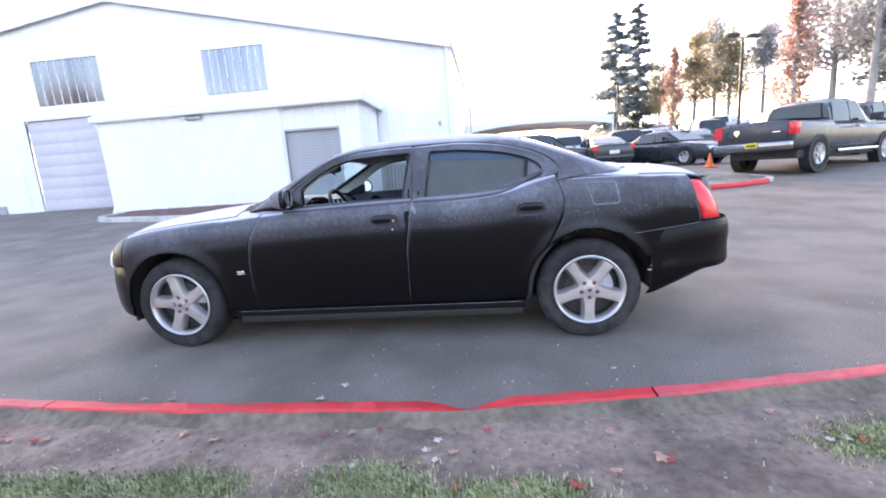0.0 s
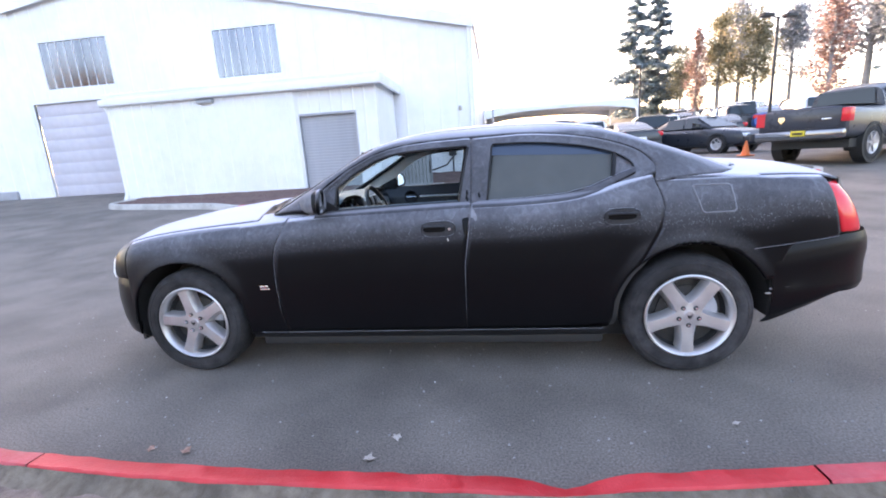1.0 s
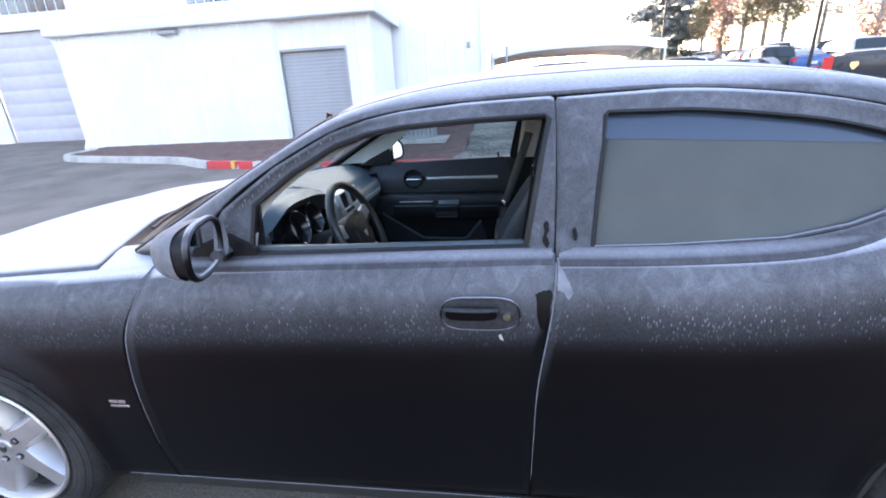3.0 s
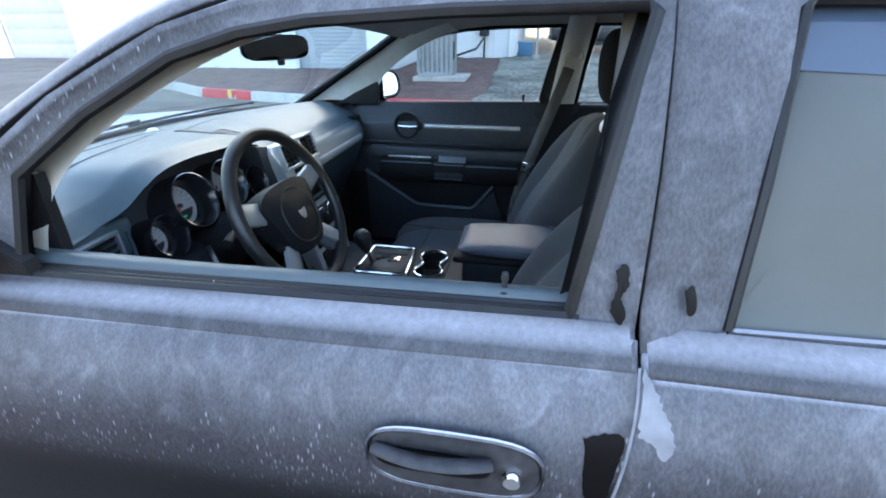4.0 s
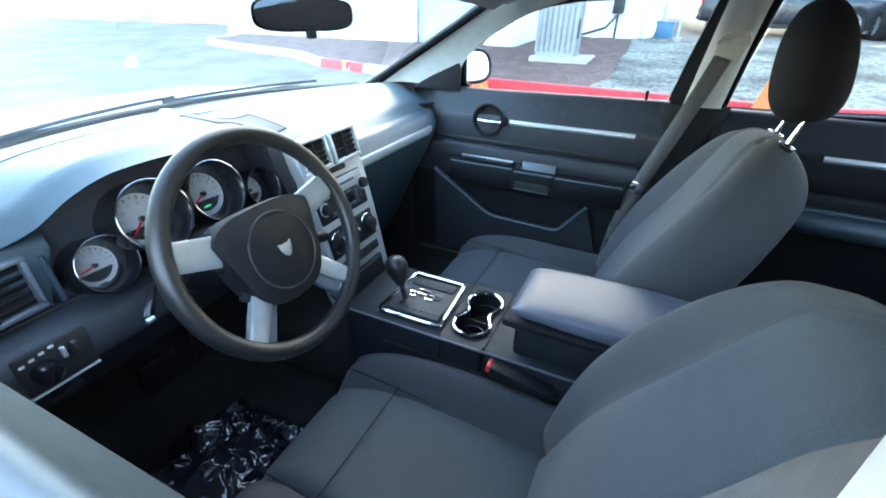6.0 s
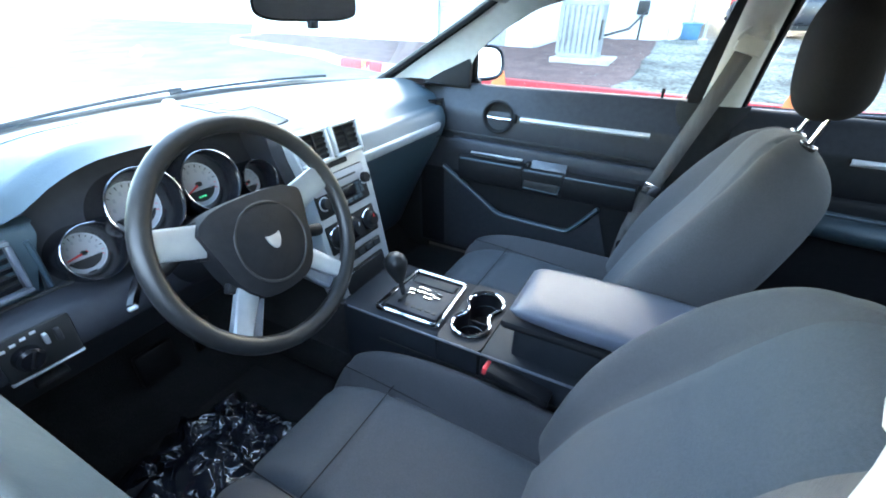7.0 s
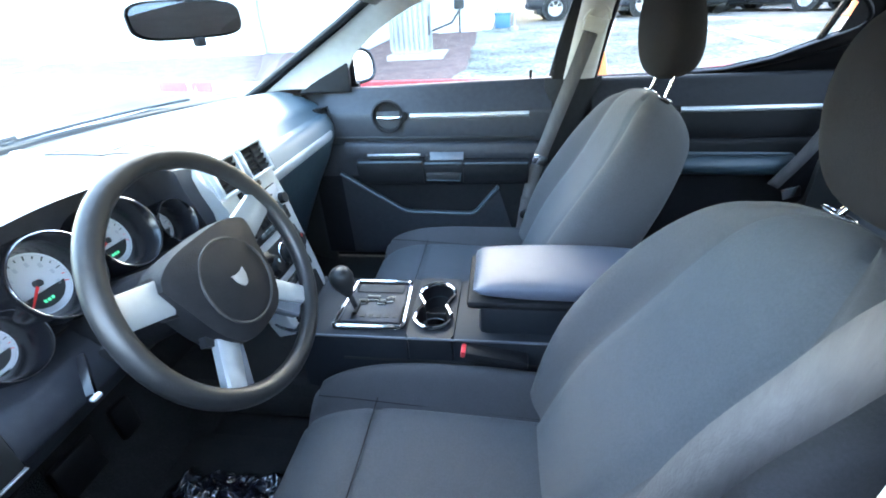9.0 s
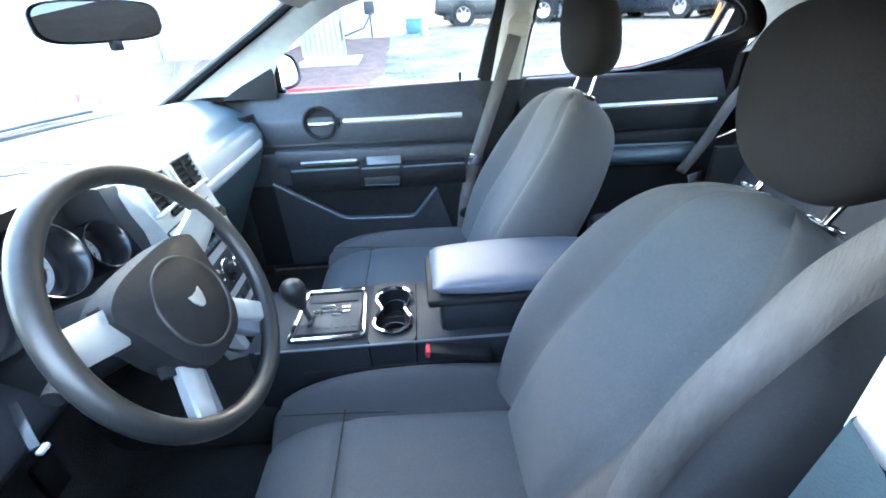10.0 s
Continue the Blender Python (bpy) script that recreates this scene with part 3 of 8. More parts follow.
_rows = [(x, y, _r.uniform(0.003, 0.011)) for x, y in ((_r.uniform(-3, 4), _r.uniform(-3.2, -1.9)) for _ in range(1500)) if y < kerb_front(x) - 0.2]
tagged(part("gravel", stones_bm(_rows, verge_z), mat("grit", (0.16, 0.14, 0.13), (0.27, 0.25, 0.23), 8, 0.9, island=0.5), smooth=False), "small stones and grit in the earth", "gravel", kind="stuff")
_rows = [(x, y, _r.uniform(0.003, 0.008)) for x, y in ((_r.uniform(-3.5, 4.5), _r.uniform(-1.7, 0.2)) for _ in range(500)) if y > kerb_front(x) + 0.02]
tagged(part("road_grit", stones_bm(_rows, lambda x, y: 0.0), mat("road grit", (0.22, 0.21, 0.2), (0.4, 0.38, 0.35), 8, 0.9, island=0.5), smooth=False), "loose grit on the asphalt", "gravel", kind="stuff")

# ---- main building: gabled white steel hall ----
WY = 12.0


def ribbed_wall_bm(x0, x1, z0, top, y, pitch=0.32, depth=0.025, holes=(), rib=0.05):
    """Upright ribbed siding, cut round the openings (x0, x1, z0, z1)."""
    bm = bmesh.new()
    xs = {x0, x1}
    k = x0
    while k < x1:
        for d in (0, rib * 0.4, rib, rib * 1.4):
            if k + d < x1:
                xs.add(round(k + d, 4))
        k += pitch
    for h in holes:
        xs.update(h[:2])
    xs = sorted(xs)

    def off(x):
        p = (x - x0) % pitch
        return -depth if rib * 0.35 < p < rib * 1.05 else 0.0
    for a, b in zip(xs, xs[1:]):
        mid, cuts = (a + b) / 2, []
        for h in holes:
            if h[0] < mid < h[1]:
                cuts.append((h[2], h[3]))
        z = z0
        spans = []
        for c0, c1 in sorted(cuts):
            spans.append((z, c0))
            z = c1
        spans.append((z, None))
        for s0, s1 in spans:
            ta, tb = (top(a), top(b)) if s1 is None else (s1, s1)
            if ta - s0 < 1e-4 and tb - s0 < 1e-4:
                continue
            bm.faces.new([bm.verts.new(p) for p in ((a, y + off(a + 1e-4), s0), (b, y + off(b - 1e-4), s0), (b, y + off(b - 1e-4), tb), (a, y + off(a + 1e-4), ta))])
    bmesh.ops.remove_doubles(bm, verts=bm.verts, dist=1e-5)
    return bm


PEAK = -12.6


def hall_top(x):
    return 8.24 - 0.219 * (x - PEAK) if x > PEAK else 8.24 - 0.14 * (PEAK - x)


hall = thing("warehouse", "large white steel hall with a low gable roof and two ribbed windows", "building", kind="structure", at=(0, 0, 0))
WIN = [(-16.3, -13.48, 4.66, 6.30), (-9.32, -6.93, 4.50, 6.08)]
GAR = (-17.08, -13.2, 0.3, 4.16)
w = part("wall", ribbed_wall_bm(-26, -0.2, 0.0, hall_top, WY, 0.6, 0.012, [*WIN, GAR]), M["whitewall"], hall, smooth=False)
solid(w, 0.15, 1.0)
part("side_wall", box_bm(-0.35, WY + 0.16, 0, -0.2, 42, 5.4), M["whitewall"], hall, smooth=False)
bm = bmesh.new()
for xa, xb in ((-26, PEAK), (PEAK, -0.15)):
    a, b, c, d = [bm.verts.new(p) for p in ((xa, WY - 0.15, hall_top(xa) + 0.02), (xb, WY - 0.15, hall_top(xb) + 0.02), (xb, 42, hall_top(xb) + 0.02), (xa, 42, hall_top(xa) + 0.02))]
    bm.faces.new((a, b, c, d))
bmesh.ops.remove_doubles(bm, verts=bm.verts, dist=1e-4)
solid(part("roof", bm, M["whitetrim"], hall, smooth=False), 0.14, 1.0)
bm = bmesh.new()
for xa, xb in ((-26, PEAK), (PEAK, -0.15)):
    prism_bm([(xa, hall_top(xa) - 0.22), (xb, hall_top(xb) - 0.22), (xb, hall_top(xb) + 0.05), (xa, hall_top(xa) + 0.05)], Matrix(((1, 0, 0, 0), (0, 0, 1, WY - 0.19), (0, 1, 0, 0), (0, 0, 0, 1))), 0.04, bm=bm)
part("fascia", bm, M["whitetrim"], hall, smooth=False)
part("downpipe", tube_bm([(-0.33, WY - 0.08, 0.6), (-0.33, WY - 0.08, 5.5)], 0.05), M["whitetrim"], hall)
part("wall_hook", box_bm(-0.75, WY - 0.14, 2.75, -0.65, WY - 0.03, 2.9, 0.01), M["concrete"], hall)
panewin = mat("ribbed glazing", (0.17, 0.185, 0.22), (0.27, 0.28, 0.31), 9, 0.10, metal=0.8, stretch=(1, 1, 0.03), stain=0.1)
for x0, x1, z0, z1 in WIN:
    wf = part("window_frame", box_bm(x0, WY + 0.06, z0, x1, WY + 0.10, z1), M["greydoor"], hall, smooth=False)
    n = 8
    for k in range(n):
        xa, xb = x0 + (x1 - x0) * k / n, x0 + (x1 - x0) * (k + 1) / n
        part("pane", box_bm(xa + 0.012, WY + 0.03, z0 + 0.02, xb - 0.002, WY + 0.055, z1 - 0.02, 0.004, 1), panewin, wf)
        part("mullion", box_bm(xa - 0.008, WY + 0.015, z0, xa + 0.012, WY + 0.055, z1), M["whitetrim"], wf, smooth=False)


def shutter_door(parent, x0, x1, z0, z1, y, pitch, material, frame_w=0.12, bulge=0.02):
    """A roll-up door of curved slats in a frame."""
    door = part("shutter_door", box_bm(x0, y + 0.09, z0, x1, y + 0.11, z1), material, parent, smooth=False)
    n = int((z1 - z0) / pitch)
    me = None
    for k in range(n):
        z = z0 + (z1 - z0) * k / n
        if me is None:
            def fn(u, v):
                return (x0 + (x1 - x0) * u, y + 0.085 - bulge * math.sin(math.pi * v) ** 0.7, z0 + (z1 - z0) / n * v * 0.94)
            s = part("slat", grid_bm(fn, 1, 6), material, door)
            me = s.data
        else:
            s = new("slat", me)
            s.parent = door
            s.location.z = z - z0
    part("frame", box_bm(x0 - frame_w, y - 0.03, z0, x0, y + 0.06, z1 + frame_w), M["greydoor"] if frame_w < 0.1 else M["whitetrim"], door, smooth=False)
    part("frame", box_bm(x1, y - 0.03, z0, x1 + frame_w, y + 0.06, z1 + frame_w), M["greydoor"] if frame_w < 0.1 else M["whitetrim"], door, smooth=False)
    part("lintel", box_bm(x0, y - 0.03, z1, x1, y + 0.06, z1 + frame_w), M["greydoor"] if frame_w < 0.1 else M["whitetrim"], door, smooth=False)
    return door


shutter_door(hall, GAR[0], GAR[1], 0.62, GAR[3], WY, 0.42, M["shutter"], 0.14)
part("floor_vent", box_bm(-20.2, WY - 0.25, 0.6, -18.6, WY - 0.03, 0.95, 0.02), M["greydoor"], hall)

# ---- annex: flat-roofed shed in front of the hall ----
AY, AX0, AX1 = 9.5, -11.5, -2.95
annex = thing("annex", "low white ribbed steel shed with white gutter trim against the hall", "building", kind="structure")


def annex_top(x):
    return 3.60


DOOR = (-5.34, -3.64, 0.3, 2.70)
solid(part("wall", ribbed_wall_bm(AX0, AX1, 0.25, annex_top, AY, 0.34, 0.022, [DOOR]), M["whitewall"], annex, smooth=False), 0.12, 1.0)
part("side_wall", box_bm(AX1 - 0.12, AY + 0.13, 0.25, AX1, WY - 0.16, 3.6), M["whitewall"], annex, smooth=False)
part("side_wall", box_bm(AX0, AY + 0.13, 0.25, AX0 + 0.12, WY - 0.16, 3.6), M["whitewall"], annex, smooth=False)
part("roof", box_bm(AX0 - 0.1, AY - 0.2, 3.62, AX1 + 0.15, WY - 0.02, 3.70), M["whitetrim"], annex, smooth=False)
part("gutter", box_bm(AX0 - 0.18, AY - 0.30, 3.42, AX1 + 0.2, AY - 0.04, 3.62, 0.03), M["whitetrim"], annex)
part("roof_edge", box_bm(AX0 - 0.05, AY - 0.22, 3.70, AX1 + 0.1, AY - 0.1, 3.78, 0.02), M["whitetrim"], annex)
for k in range(26):
    x = AX0 + 0.2 + k * 0.335
    part("roof_rib", box_bm(x, AY - 0.2, 3.70, x + 0.06, WY - 0.1, 3.81, 0.01, 1), M["whitetrim"], annex, smooth=False)
part("gutter_end", box_bm(AX1 + 0.16, AY - 0.28, 3.42, AX1 + 0.24, WY - 0.05, 3.72, 0.02), M["whitetrim"], annex)
part("downpipe", tube_bm([(AX0 - 0.1, AY - 0.16, 3.5), (AX0 - 0.02, AY - 0.1, 3.2), (AX0 + 0.0, AY - 0.08, 0.75), (AX0 + 0.02, AY - 0.22, 0.52)], 0.06), M["whitetrim"], annex)
part("corner_trim", box_bm(AX1 - 0.05, AY - 0.035, 0.3, AX1 + 0.02, AY + 0.1, 3.45), M["whitetrim"], annex, smooth=False)
shutter_door(annex, DOOR[0], DOOR[1], 0.48, DOOR[3], AY, 0.085, M["greydoor"], 0.06, 0.006)
part("tap_box", box_bm(-10.3, AY - 0.08, 2.35, -10.1, AY - 0.02, 2.42, 0.01), M["concrete"], annex)
lamp = thing("wall_lamp", "grey wedge wall lamp under the shed gutter", "lamp", at=(0, 0, 0))
part("housing", prism_bm([(0, 0), (0.22, -0.09), (0.22, -0.16), (0.02, -0.16), (0, -0.14)], Matrix(((0, 0, 1, -8.43), (-1, 0, 0, AY - 0.024), (0, 1, 0, 3.45), (0, 0, 0, 1))), 0.5, 0.012), M["greydoor"], lamp)
part("lens", box_bm(-8.4, AY - 0.2, 3.262, -7.96, AY - 0.05, 3.288, 0.005), M["concrete"], lamp)

# ---- planting bed with its kerb ----
BED = line_fn([(-10.9, 8.9, 0), (-10.95, 8.2, 0), (-10.55, 7.75, 0), (-9.3, 7.4, 0), (-7.0, 6.9, 0), (-5.9, 6.35, 0), (-5.0, 6.15, 0), (-4.3, 6.0, 0), (-2.5, 5.72, 0), (0.0, 5.6, 0), (2.2, 5.6, 0), (4.0, 6.3, 0)])
bedk = thing("bed_kerb", "concrete kerb round the planting bed with red painted stretches", "kerb", kind="structure")


def bed_kerb_bm(u0, u1):
    prof = [(-0.02, 0.0), (0.0, 0.14), (0.02, 0.16), (0.12, 0.16), (0.14, 0.1), (0.14, -0.02)]

    def fn(u, v):
        s = u0 + (u1 - u0) * u
        p, q = BED(s), BED(min(1, s + 0.004)) - BED(max(0, s - 0.004))
        nrm = Vector((-q.y, q.x, 0)).normalized()
        d, z = prof[min(int(v * 5 + 0.5), 5)]
        p = p + nrm * d
        return (p.x, p.y, ground_z(p.x, p.y) + z - 0.02)
    return grid_bm(fn, max(6, int((u1 - u0) * 120)), 5)


_marks = [(0, 0.24, "concrete"), (0.241, 0.468, "concrete"), (0.47, 0.530, "redpaint"), (0.532, 0.552, "concrete"), (0.554, 0.605, "redpaint"), (0.607, 0.70, "concrete"), (0.702, 0.85, "redpaint"), (0.851, 1.0, "redpaint")]
for u0, u1, mm in _marks:
    part("kerb_stone", bed_kerb_bm(u0, u1), M[mm], bedk)
yellow = mat("yellow stripe", (0.75, 0.55, 0.05), (0.8, 0.6, 0.1), 20, 0.6)
for k in range(2):
    p = BED(0.537 + 0.010 * k)
    part("stripe", box_bm(p.x - 0.05, p.y - 0.012, ground_z(p.x, p.y), p.x + 0.05, p.y + 0.1, ground_z(p.x, p.y) + 0.148, 0.01), yellow if k == 0 else M["redpaint"], bedk)


def bed_fn(u, v):
    p = BED(u * 0.80)
    yb = 9.47 if p.x < -2.7 else 11.9
    y = p.y + 0.13 + (yb - p.y - 0.13) * v
    return (p.x, y, ground_z(p.x, y) + 0.10 + 0.02 * noise.noise((p.x * 5, y * 5, 0)))


tagged(part("planting_bed", grid_bm(bed_fn, 110, 30), M["bark"]), "red brown bark mulch bed along the shed", "bed", kind="structure")


def lawn_fn(u, v):
    y0 = BED(min(1, 0.79 + 0.21 * u)).y + 0.15
    x = -0.55 + 5.0 * u + (1 - u) * (0.20 * noise.noise((v * 6, 0.3, 2)) + 0.05 * noise.noise((v * 22, 0.3, 4)))
    y = y0 + (12.2 - y0) * v
    return (x, y, ground_z(x, y) + 0.115 + 0.02 * noise.noise((x * 5, y * 5, 0)))


tagged(part("frosty_lawn", grid_bm(lawn_fn, 60, 110), M["frostlawn"]), "frost-whitened gravelly lawn beyond the red kerb", "lawn", kind="structure")

# ---- air conditioner on its pad ----
acz = ground_z(-1.5, 8.2) + 0.11
pad = tagged(part("equipment_pad", box_bm(-2.06, 7.75, acz - 0.12, -1.0, 8.75, acz + 0.05, 0.015), M["concrete"]), "pale concrete pad in the mulch bed", "pad")
ac = thing("air_conditioner", "grey louvred outdoor air conditioning unit on a pad", "air conditioner")
acm = mat("ac grey paint", (0.34, 0.36, 0.37), (0.40, 0.42, 0.43), 12, 0.5)
a0, a1, b0, b1, h0, h1 = -1.98, -1.30, 7.92, 8.62, acz + 0.05, acz + 0.98
part("core", box_bm(a0 + 0.04, b0 + 0.04, h0 + 0.02, a1 - 0.04, b1 - 0.04, h1 - 0.05), M["rim_dark"], ac, smooth=False)
part("base", box_bm(a0, b0, h0, a1, b1, h0 + 0.07, 0.01), acm, ac)
part("top", box_bm(a0 - 0.01, b0 - 0.01, h1 - 0.10, a1 + 0.01, b1 + 0.01, h1, 0.02), acm, ac)
for k in range(8):
    x = a0 + (a1 - a0) * k / 7
    part("louvre_post", box_bm(x - 0.026, b0, h0 + 0.06, x + 0.026, b0 + 0.03, h1 - 0.09), acm, ac, smooth=False)
for k in range(9):
    y = b0 + (b1 - b0) * k / 8
    part("louvre_post", box_bm(a1 - 0.03, y - 0.017, h0 + 0.06, a1, y + 0.017, h1 - 0.09), acm, ac, smooth=False)
for k in range(32):
    z = h0 + 0.08 + k * 0.0235
    part("louvre", box_bm(a0 + 0.01, b0 + 0.016, z, a1 - 0.01, b0 + 0.030, z + 0.015), acm, ac, smooth=False)
part("service_panel", box_bm(a1 - 0.02, b0 + 0.02, h0 + 0.3, a1 + 0.03, b0 + 0.25, h0 + 0.62, 0.01), M["rim_dark"], ac)
pipes = thing("wall_pipes", "thin grey pipes and a meter on the hall wall", "pipes")
part("pipe", tube_bm([(-1.3, 8.7, acz + 0.4), (-1.0, 9.6, acz + 0.5), (-0.95, 11.7, acz + 0.8), (-0.95, 11.93, acz + 1.0)], 0.025), M["rim_dark"], pipes)
part("meter", box_bm(-1.15, 11.72, acz + 0.75, -0.9, 11.95, acz + 1.05, 0.03), M["rim_dark"], pipes)
part("pipe", tube_bm([(-1.02, 11.85, acz + 0.1), (-1.02, 11.85, acz + 0.8)], 0.025), M["rim_dark"], pipes)
bkt = thing("blue_crate", "faded blue plastic crate by the hall corner", "crate")
part("body", box_bm(-0.1, 12.2, 0.69, 0.3, 12.6, 1.1, 0.03), mat("blue plastic", (0.05, 0.18, 0.32), (0.07, 0.22, 0.38), 10, 0.5), bkt)
part("rim", box_bm(-0.13, 12.17, 1.07, 0.33, 12.63, 1.12, 0.015), mat("blue plastic rim", (0.06, 0.2, 0.36), (0.08, 0.24, 0.4), 10, 0.5), bkt)
post = thing("sign_post", "thin galvanised steel post in the lawn", "post")
part("pole", tube_bm([(0.40, 11.6, 0.55), (0.40, 11.6, 3.4)], 0.03), M["greydoor"], post)
part("foot", revolve_bm([(0.1, 0.0), (0.1, 0.12), (0.04, 0.14)], pose(0.40, 11.6, 0.68), 16), M["concrete"], post)


def cone_at(x, y, tilt=0.0, base=None):
    c = thing("traffic_cone", "orange traffic cone by the red kerb", "cone", "traffic cones", at=(x, y, ground_z(x, y) + (base or 0.0)), rz=12)
    part("body", revolve_bm([(0.14, 0.03), (0.125, 0.06), (0.03, 0.46), (0.022, 0.49), (0.0, 0.49)], seg=24), M["orange"], c)
    part("foot", box_bm(-0.18, -0.18, 0.0, 0.18, 0.18, 0.035, 0.012), M["orange"], c)
    return c


cone_at(-2.1, 5.35)
cone_at(1.35, 5.25)
cone_at(8.6, 12.3)
# raised traffic island by the pickup
isl = line_fn([(5.7, 6.9, 0), (6.8, 7.1, 0), (7.8, 7.6, 0), (8.1, 8.3, 0), (7.5, 9.6, 0), (6.5, 11.4, 0), (5.5, 13.0, 0)])
bm = bmesh.new()
_o = [isl(k / 24) for k in range(25)] + [Vector((4.2, 12.5, 0)), Vector((4.0, 7.4, 0))]
prism_bm([(p.x, p.y) for p in _o], pose(0, 0, 0.30), 0.18, 0.03, bm)
for v in bm.verts:
    v.co.z = v.co.z - 0.45 + ground_z(v.co.x, v.co.y) + (0.06 if v.co.z > 0.4 else 0)
island = thing("traffic_island", "raised island with frosted grass and a partly red kerb", "island", kind="structure")
part("kerb", bm, M["concrete"], island)
part("paint", tube_bm([(isl(u / 20).x, isl(u / 20).y, ground_z(isl(u / 20).x, isl(u / 20).y) + 0.04) for u in range(0, 7)], 0.075, 8), M["redpaint"], island)


def isl_top(u, v):
    p = isl(u)
    x = p.x - 0.15 - (p.x - 4.6) * 0.9 * v
    return (x, p.y + 0.1 * (1 - u), ground_z(x, p.y) + 0.10 + 0.01 * noise.noise((x * 5, p.y * 5, 0)))


part("turf", grid_bm(isl_top, 20, 8), M["frostlawn"], island)

# ---- the black sedan: front towards -x, driver's side towards -y ----
car = thing("sedan_car", "frosted black four-door sedan with alloy wheels and an open driver window", "car")
HUB_Z, XF, XR = 0.349, -1.515, 1.53
RF, RR = 0.405, 0.415
ztop = smooth_fn([-2.46, -2.38, -2.25, -2.1, -1.9, -1.7, -1.4, -1.066, -0.85, -0.5, 0.25, 0.6, 0.86, 1.05, 1.2, 1.4, 1.8, 2.1, 2.3, 2.42, 2.5],
                 [0.70, 0.742, 0.790, 0.838, 0.890, 0.926, 0.957, 0.982, 1.0, 1.022, 1.043, 1.046, 1.058, 1.085, 1.105, 1.115, 1.112, 1.10, 1.075, 1.03, 0.97])
prof = smooth_fn([0, 0.015, 0.04, 0.08, 0.14, 0.22, 0.36, 0.5, 0.64, 0.74, 0.79, 0.86], [0.872, 0.895, 0.922, 0.946, 0.962, 0.968, 0.966, 0.958, 0.948, 0.935, 0.915, 0.87])
taper = smooth_fn([-2.5, -2.40, -2.30, -2.2, -2.1, -1.98, -1.85, -1.5, 1.85, 2.1, 2.3, 2.42, 2.5, 2.55], [0.62, 0.44, 0.30, 0.20, 0.12, 0.05, 0.015, 0, 0, 0.01, 0.05, 0.12, 0.24, 0.4])
glean = smooth_fn([1.0, 1.04, 1.1, 1.2, 1.3, 1.36, 1.41, 1.44, 1.465, 1.48], [0.89, 0.876, 0.855, 0.82, 0.778, 0.744, 0.70, 0.655, 0.60, 0.55])


# behind the rear door the shoulder melts into the roof pillar
hip = smooth_fn([0.80, 0.90, 1.0, 1.1, 1.2, 1.3, 1.36], [0.968, 0.963, 0.945, 0.905, 0.845, 0.784, 0.746])
melt = smooth_fn([1.0, 1.10, 1.32, 1.75, 2.05], [0, 0.12, 0.9, 0.9, 0])


def half_width(x, z):
    zt = ztop(x)
    if z <= zt:
        w = prof(zt - z)
    else:
        w = glean(z) + (prof(0) - glean(zt)) * math.exp(-(z - zt) / 0.05)
    if x > 1.0 and 0.80 < z < 1.36:
        k = melt(x) * min(1.0, (z - 0.80) / 0.10)
        w += k * (hip(z) - w)
    for cx, r in ((XF, RF), (XR, RR)):
        d = math.hypot(x - cx, z - 0.355) - r
        if z < zt and 0 <= d < 0.2:
            w += 0.012 * math.exp(-(d / 0.05) ** 2)
    return w - taper(x)


def arch(x, base):
    z = base
    for cx, r in ((XF, RF), (XR, RR)):
        if abs(x - cx) < r:
            z = max(z, 0.355 + math.sqrt(r * r - (x - cx) ** 2))
    return z


def side_panel(xl, xr, zb, zt, nu, nv, side, xbias=None):
    def fn(u, v):
        z = zb(0) + (1.0 - zb(0)) * v
        for _ in range(14):
            a, b = xl(z), xr(z)
            x = a + (b - a) * u
            z = zb(x) + (zt(x) - zb(x)) * v
        return (x, side * half_width(x, z), z)
    return grid_bm(fn, nu, nv)


def const(c):
    return lambda _: c


shut_f = smooth_fn([0.25, 0.45, 0.61, 0.79, 0.95, 1.02], [-0.86, -0.89, -0.892, -0.875, -0.815, -0.79])
shut_b = smooth_fn([0.25, 0.65, 0.965, 1.05], [0.275, 0.285, 0.325, 0.333])
shut_r = smooth_fn([0.25, 0.355, 0.45, 0.55, 0.62, 0.66, 0.71, 0.775, 0.87, 0.97, 1.07, 1.15, 1.2], [1.09, 1.113, 1.122, 1.160, 1.207, 1.243, 1.276, 1.312, 1.357, 1.366, 1.345, 1.322, 1.31])
door_top_r = smooth_fn([0.3, 0.7, 0.86, 1.0, 1.15, 1.33], [1.030, 1.034, 1.044, 1.068, 1.112, 1.148])
FRONT_WIN = [(-0.498, 1.030), (-0.485, 1.16), (-0.375, 1.240), (-0.25, 1.308), (-0.16, 1.334), (-0.07, 1.347), (0.10, 1.356), (0.310, 1.360), (0.321, 1.352), (0.284, 1.18), (0.260, 1.052), (0.257, 1.044), (-0.1, 1.036), (-0.47, 1.026)]
FRONT_OUT = [(-0.66, 1.018), (-0.575, 1.152), (-0.42, 1.262), (-0.265, 1.342), (-0.165, 1.371), (-0.07, 1.388), (0.10, 1.402), (0.325, 1.408), (0.335, 1.402), (0.333, 1.2), (0.328, 1.05), (0.326, 1.016), (-0.1, 1.012), (-0.55, 1.004)]
REAR_WIN = [(0.424, 1.046), (0.44, 1.2), (0.46, 1.355), (0.468, 1.363), (0.65, 1.361), (0.818, 1.345), (1.0, 1.316), (1.165, 1.262), (1.236, 1.192), (1.135, 1.146), (1.0, 1.092), (0.86, 1.062), (0.6, 1.047), (0.43, 1.044)]
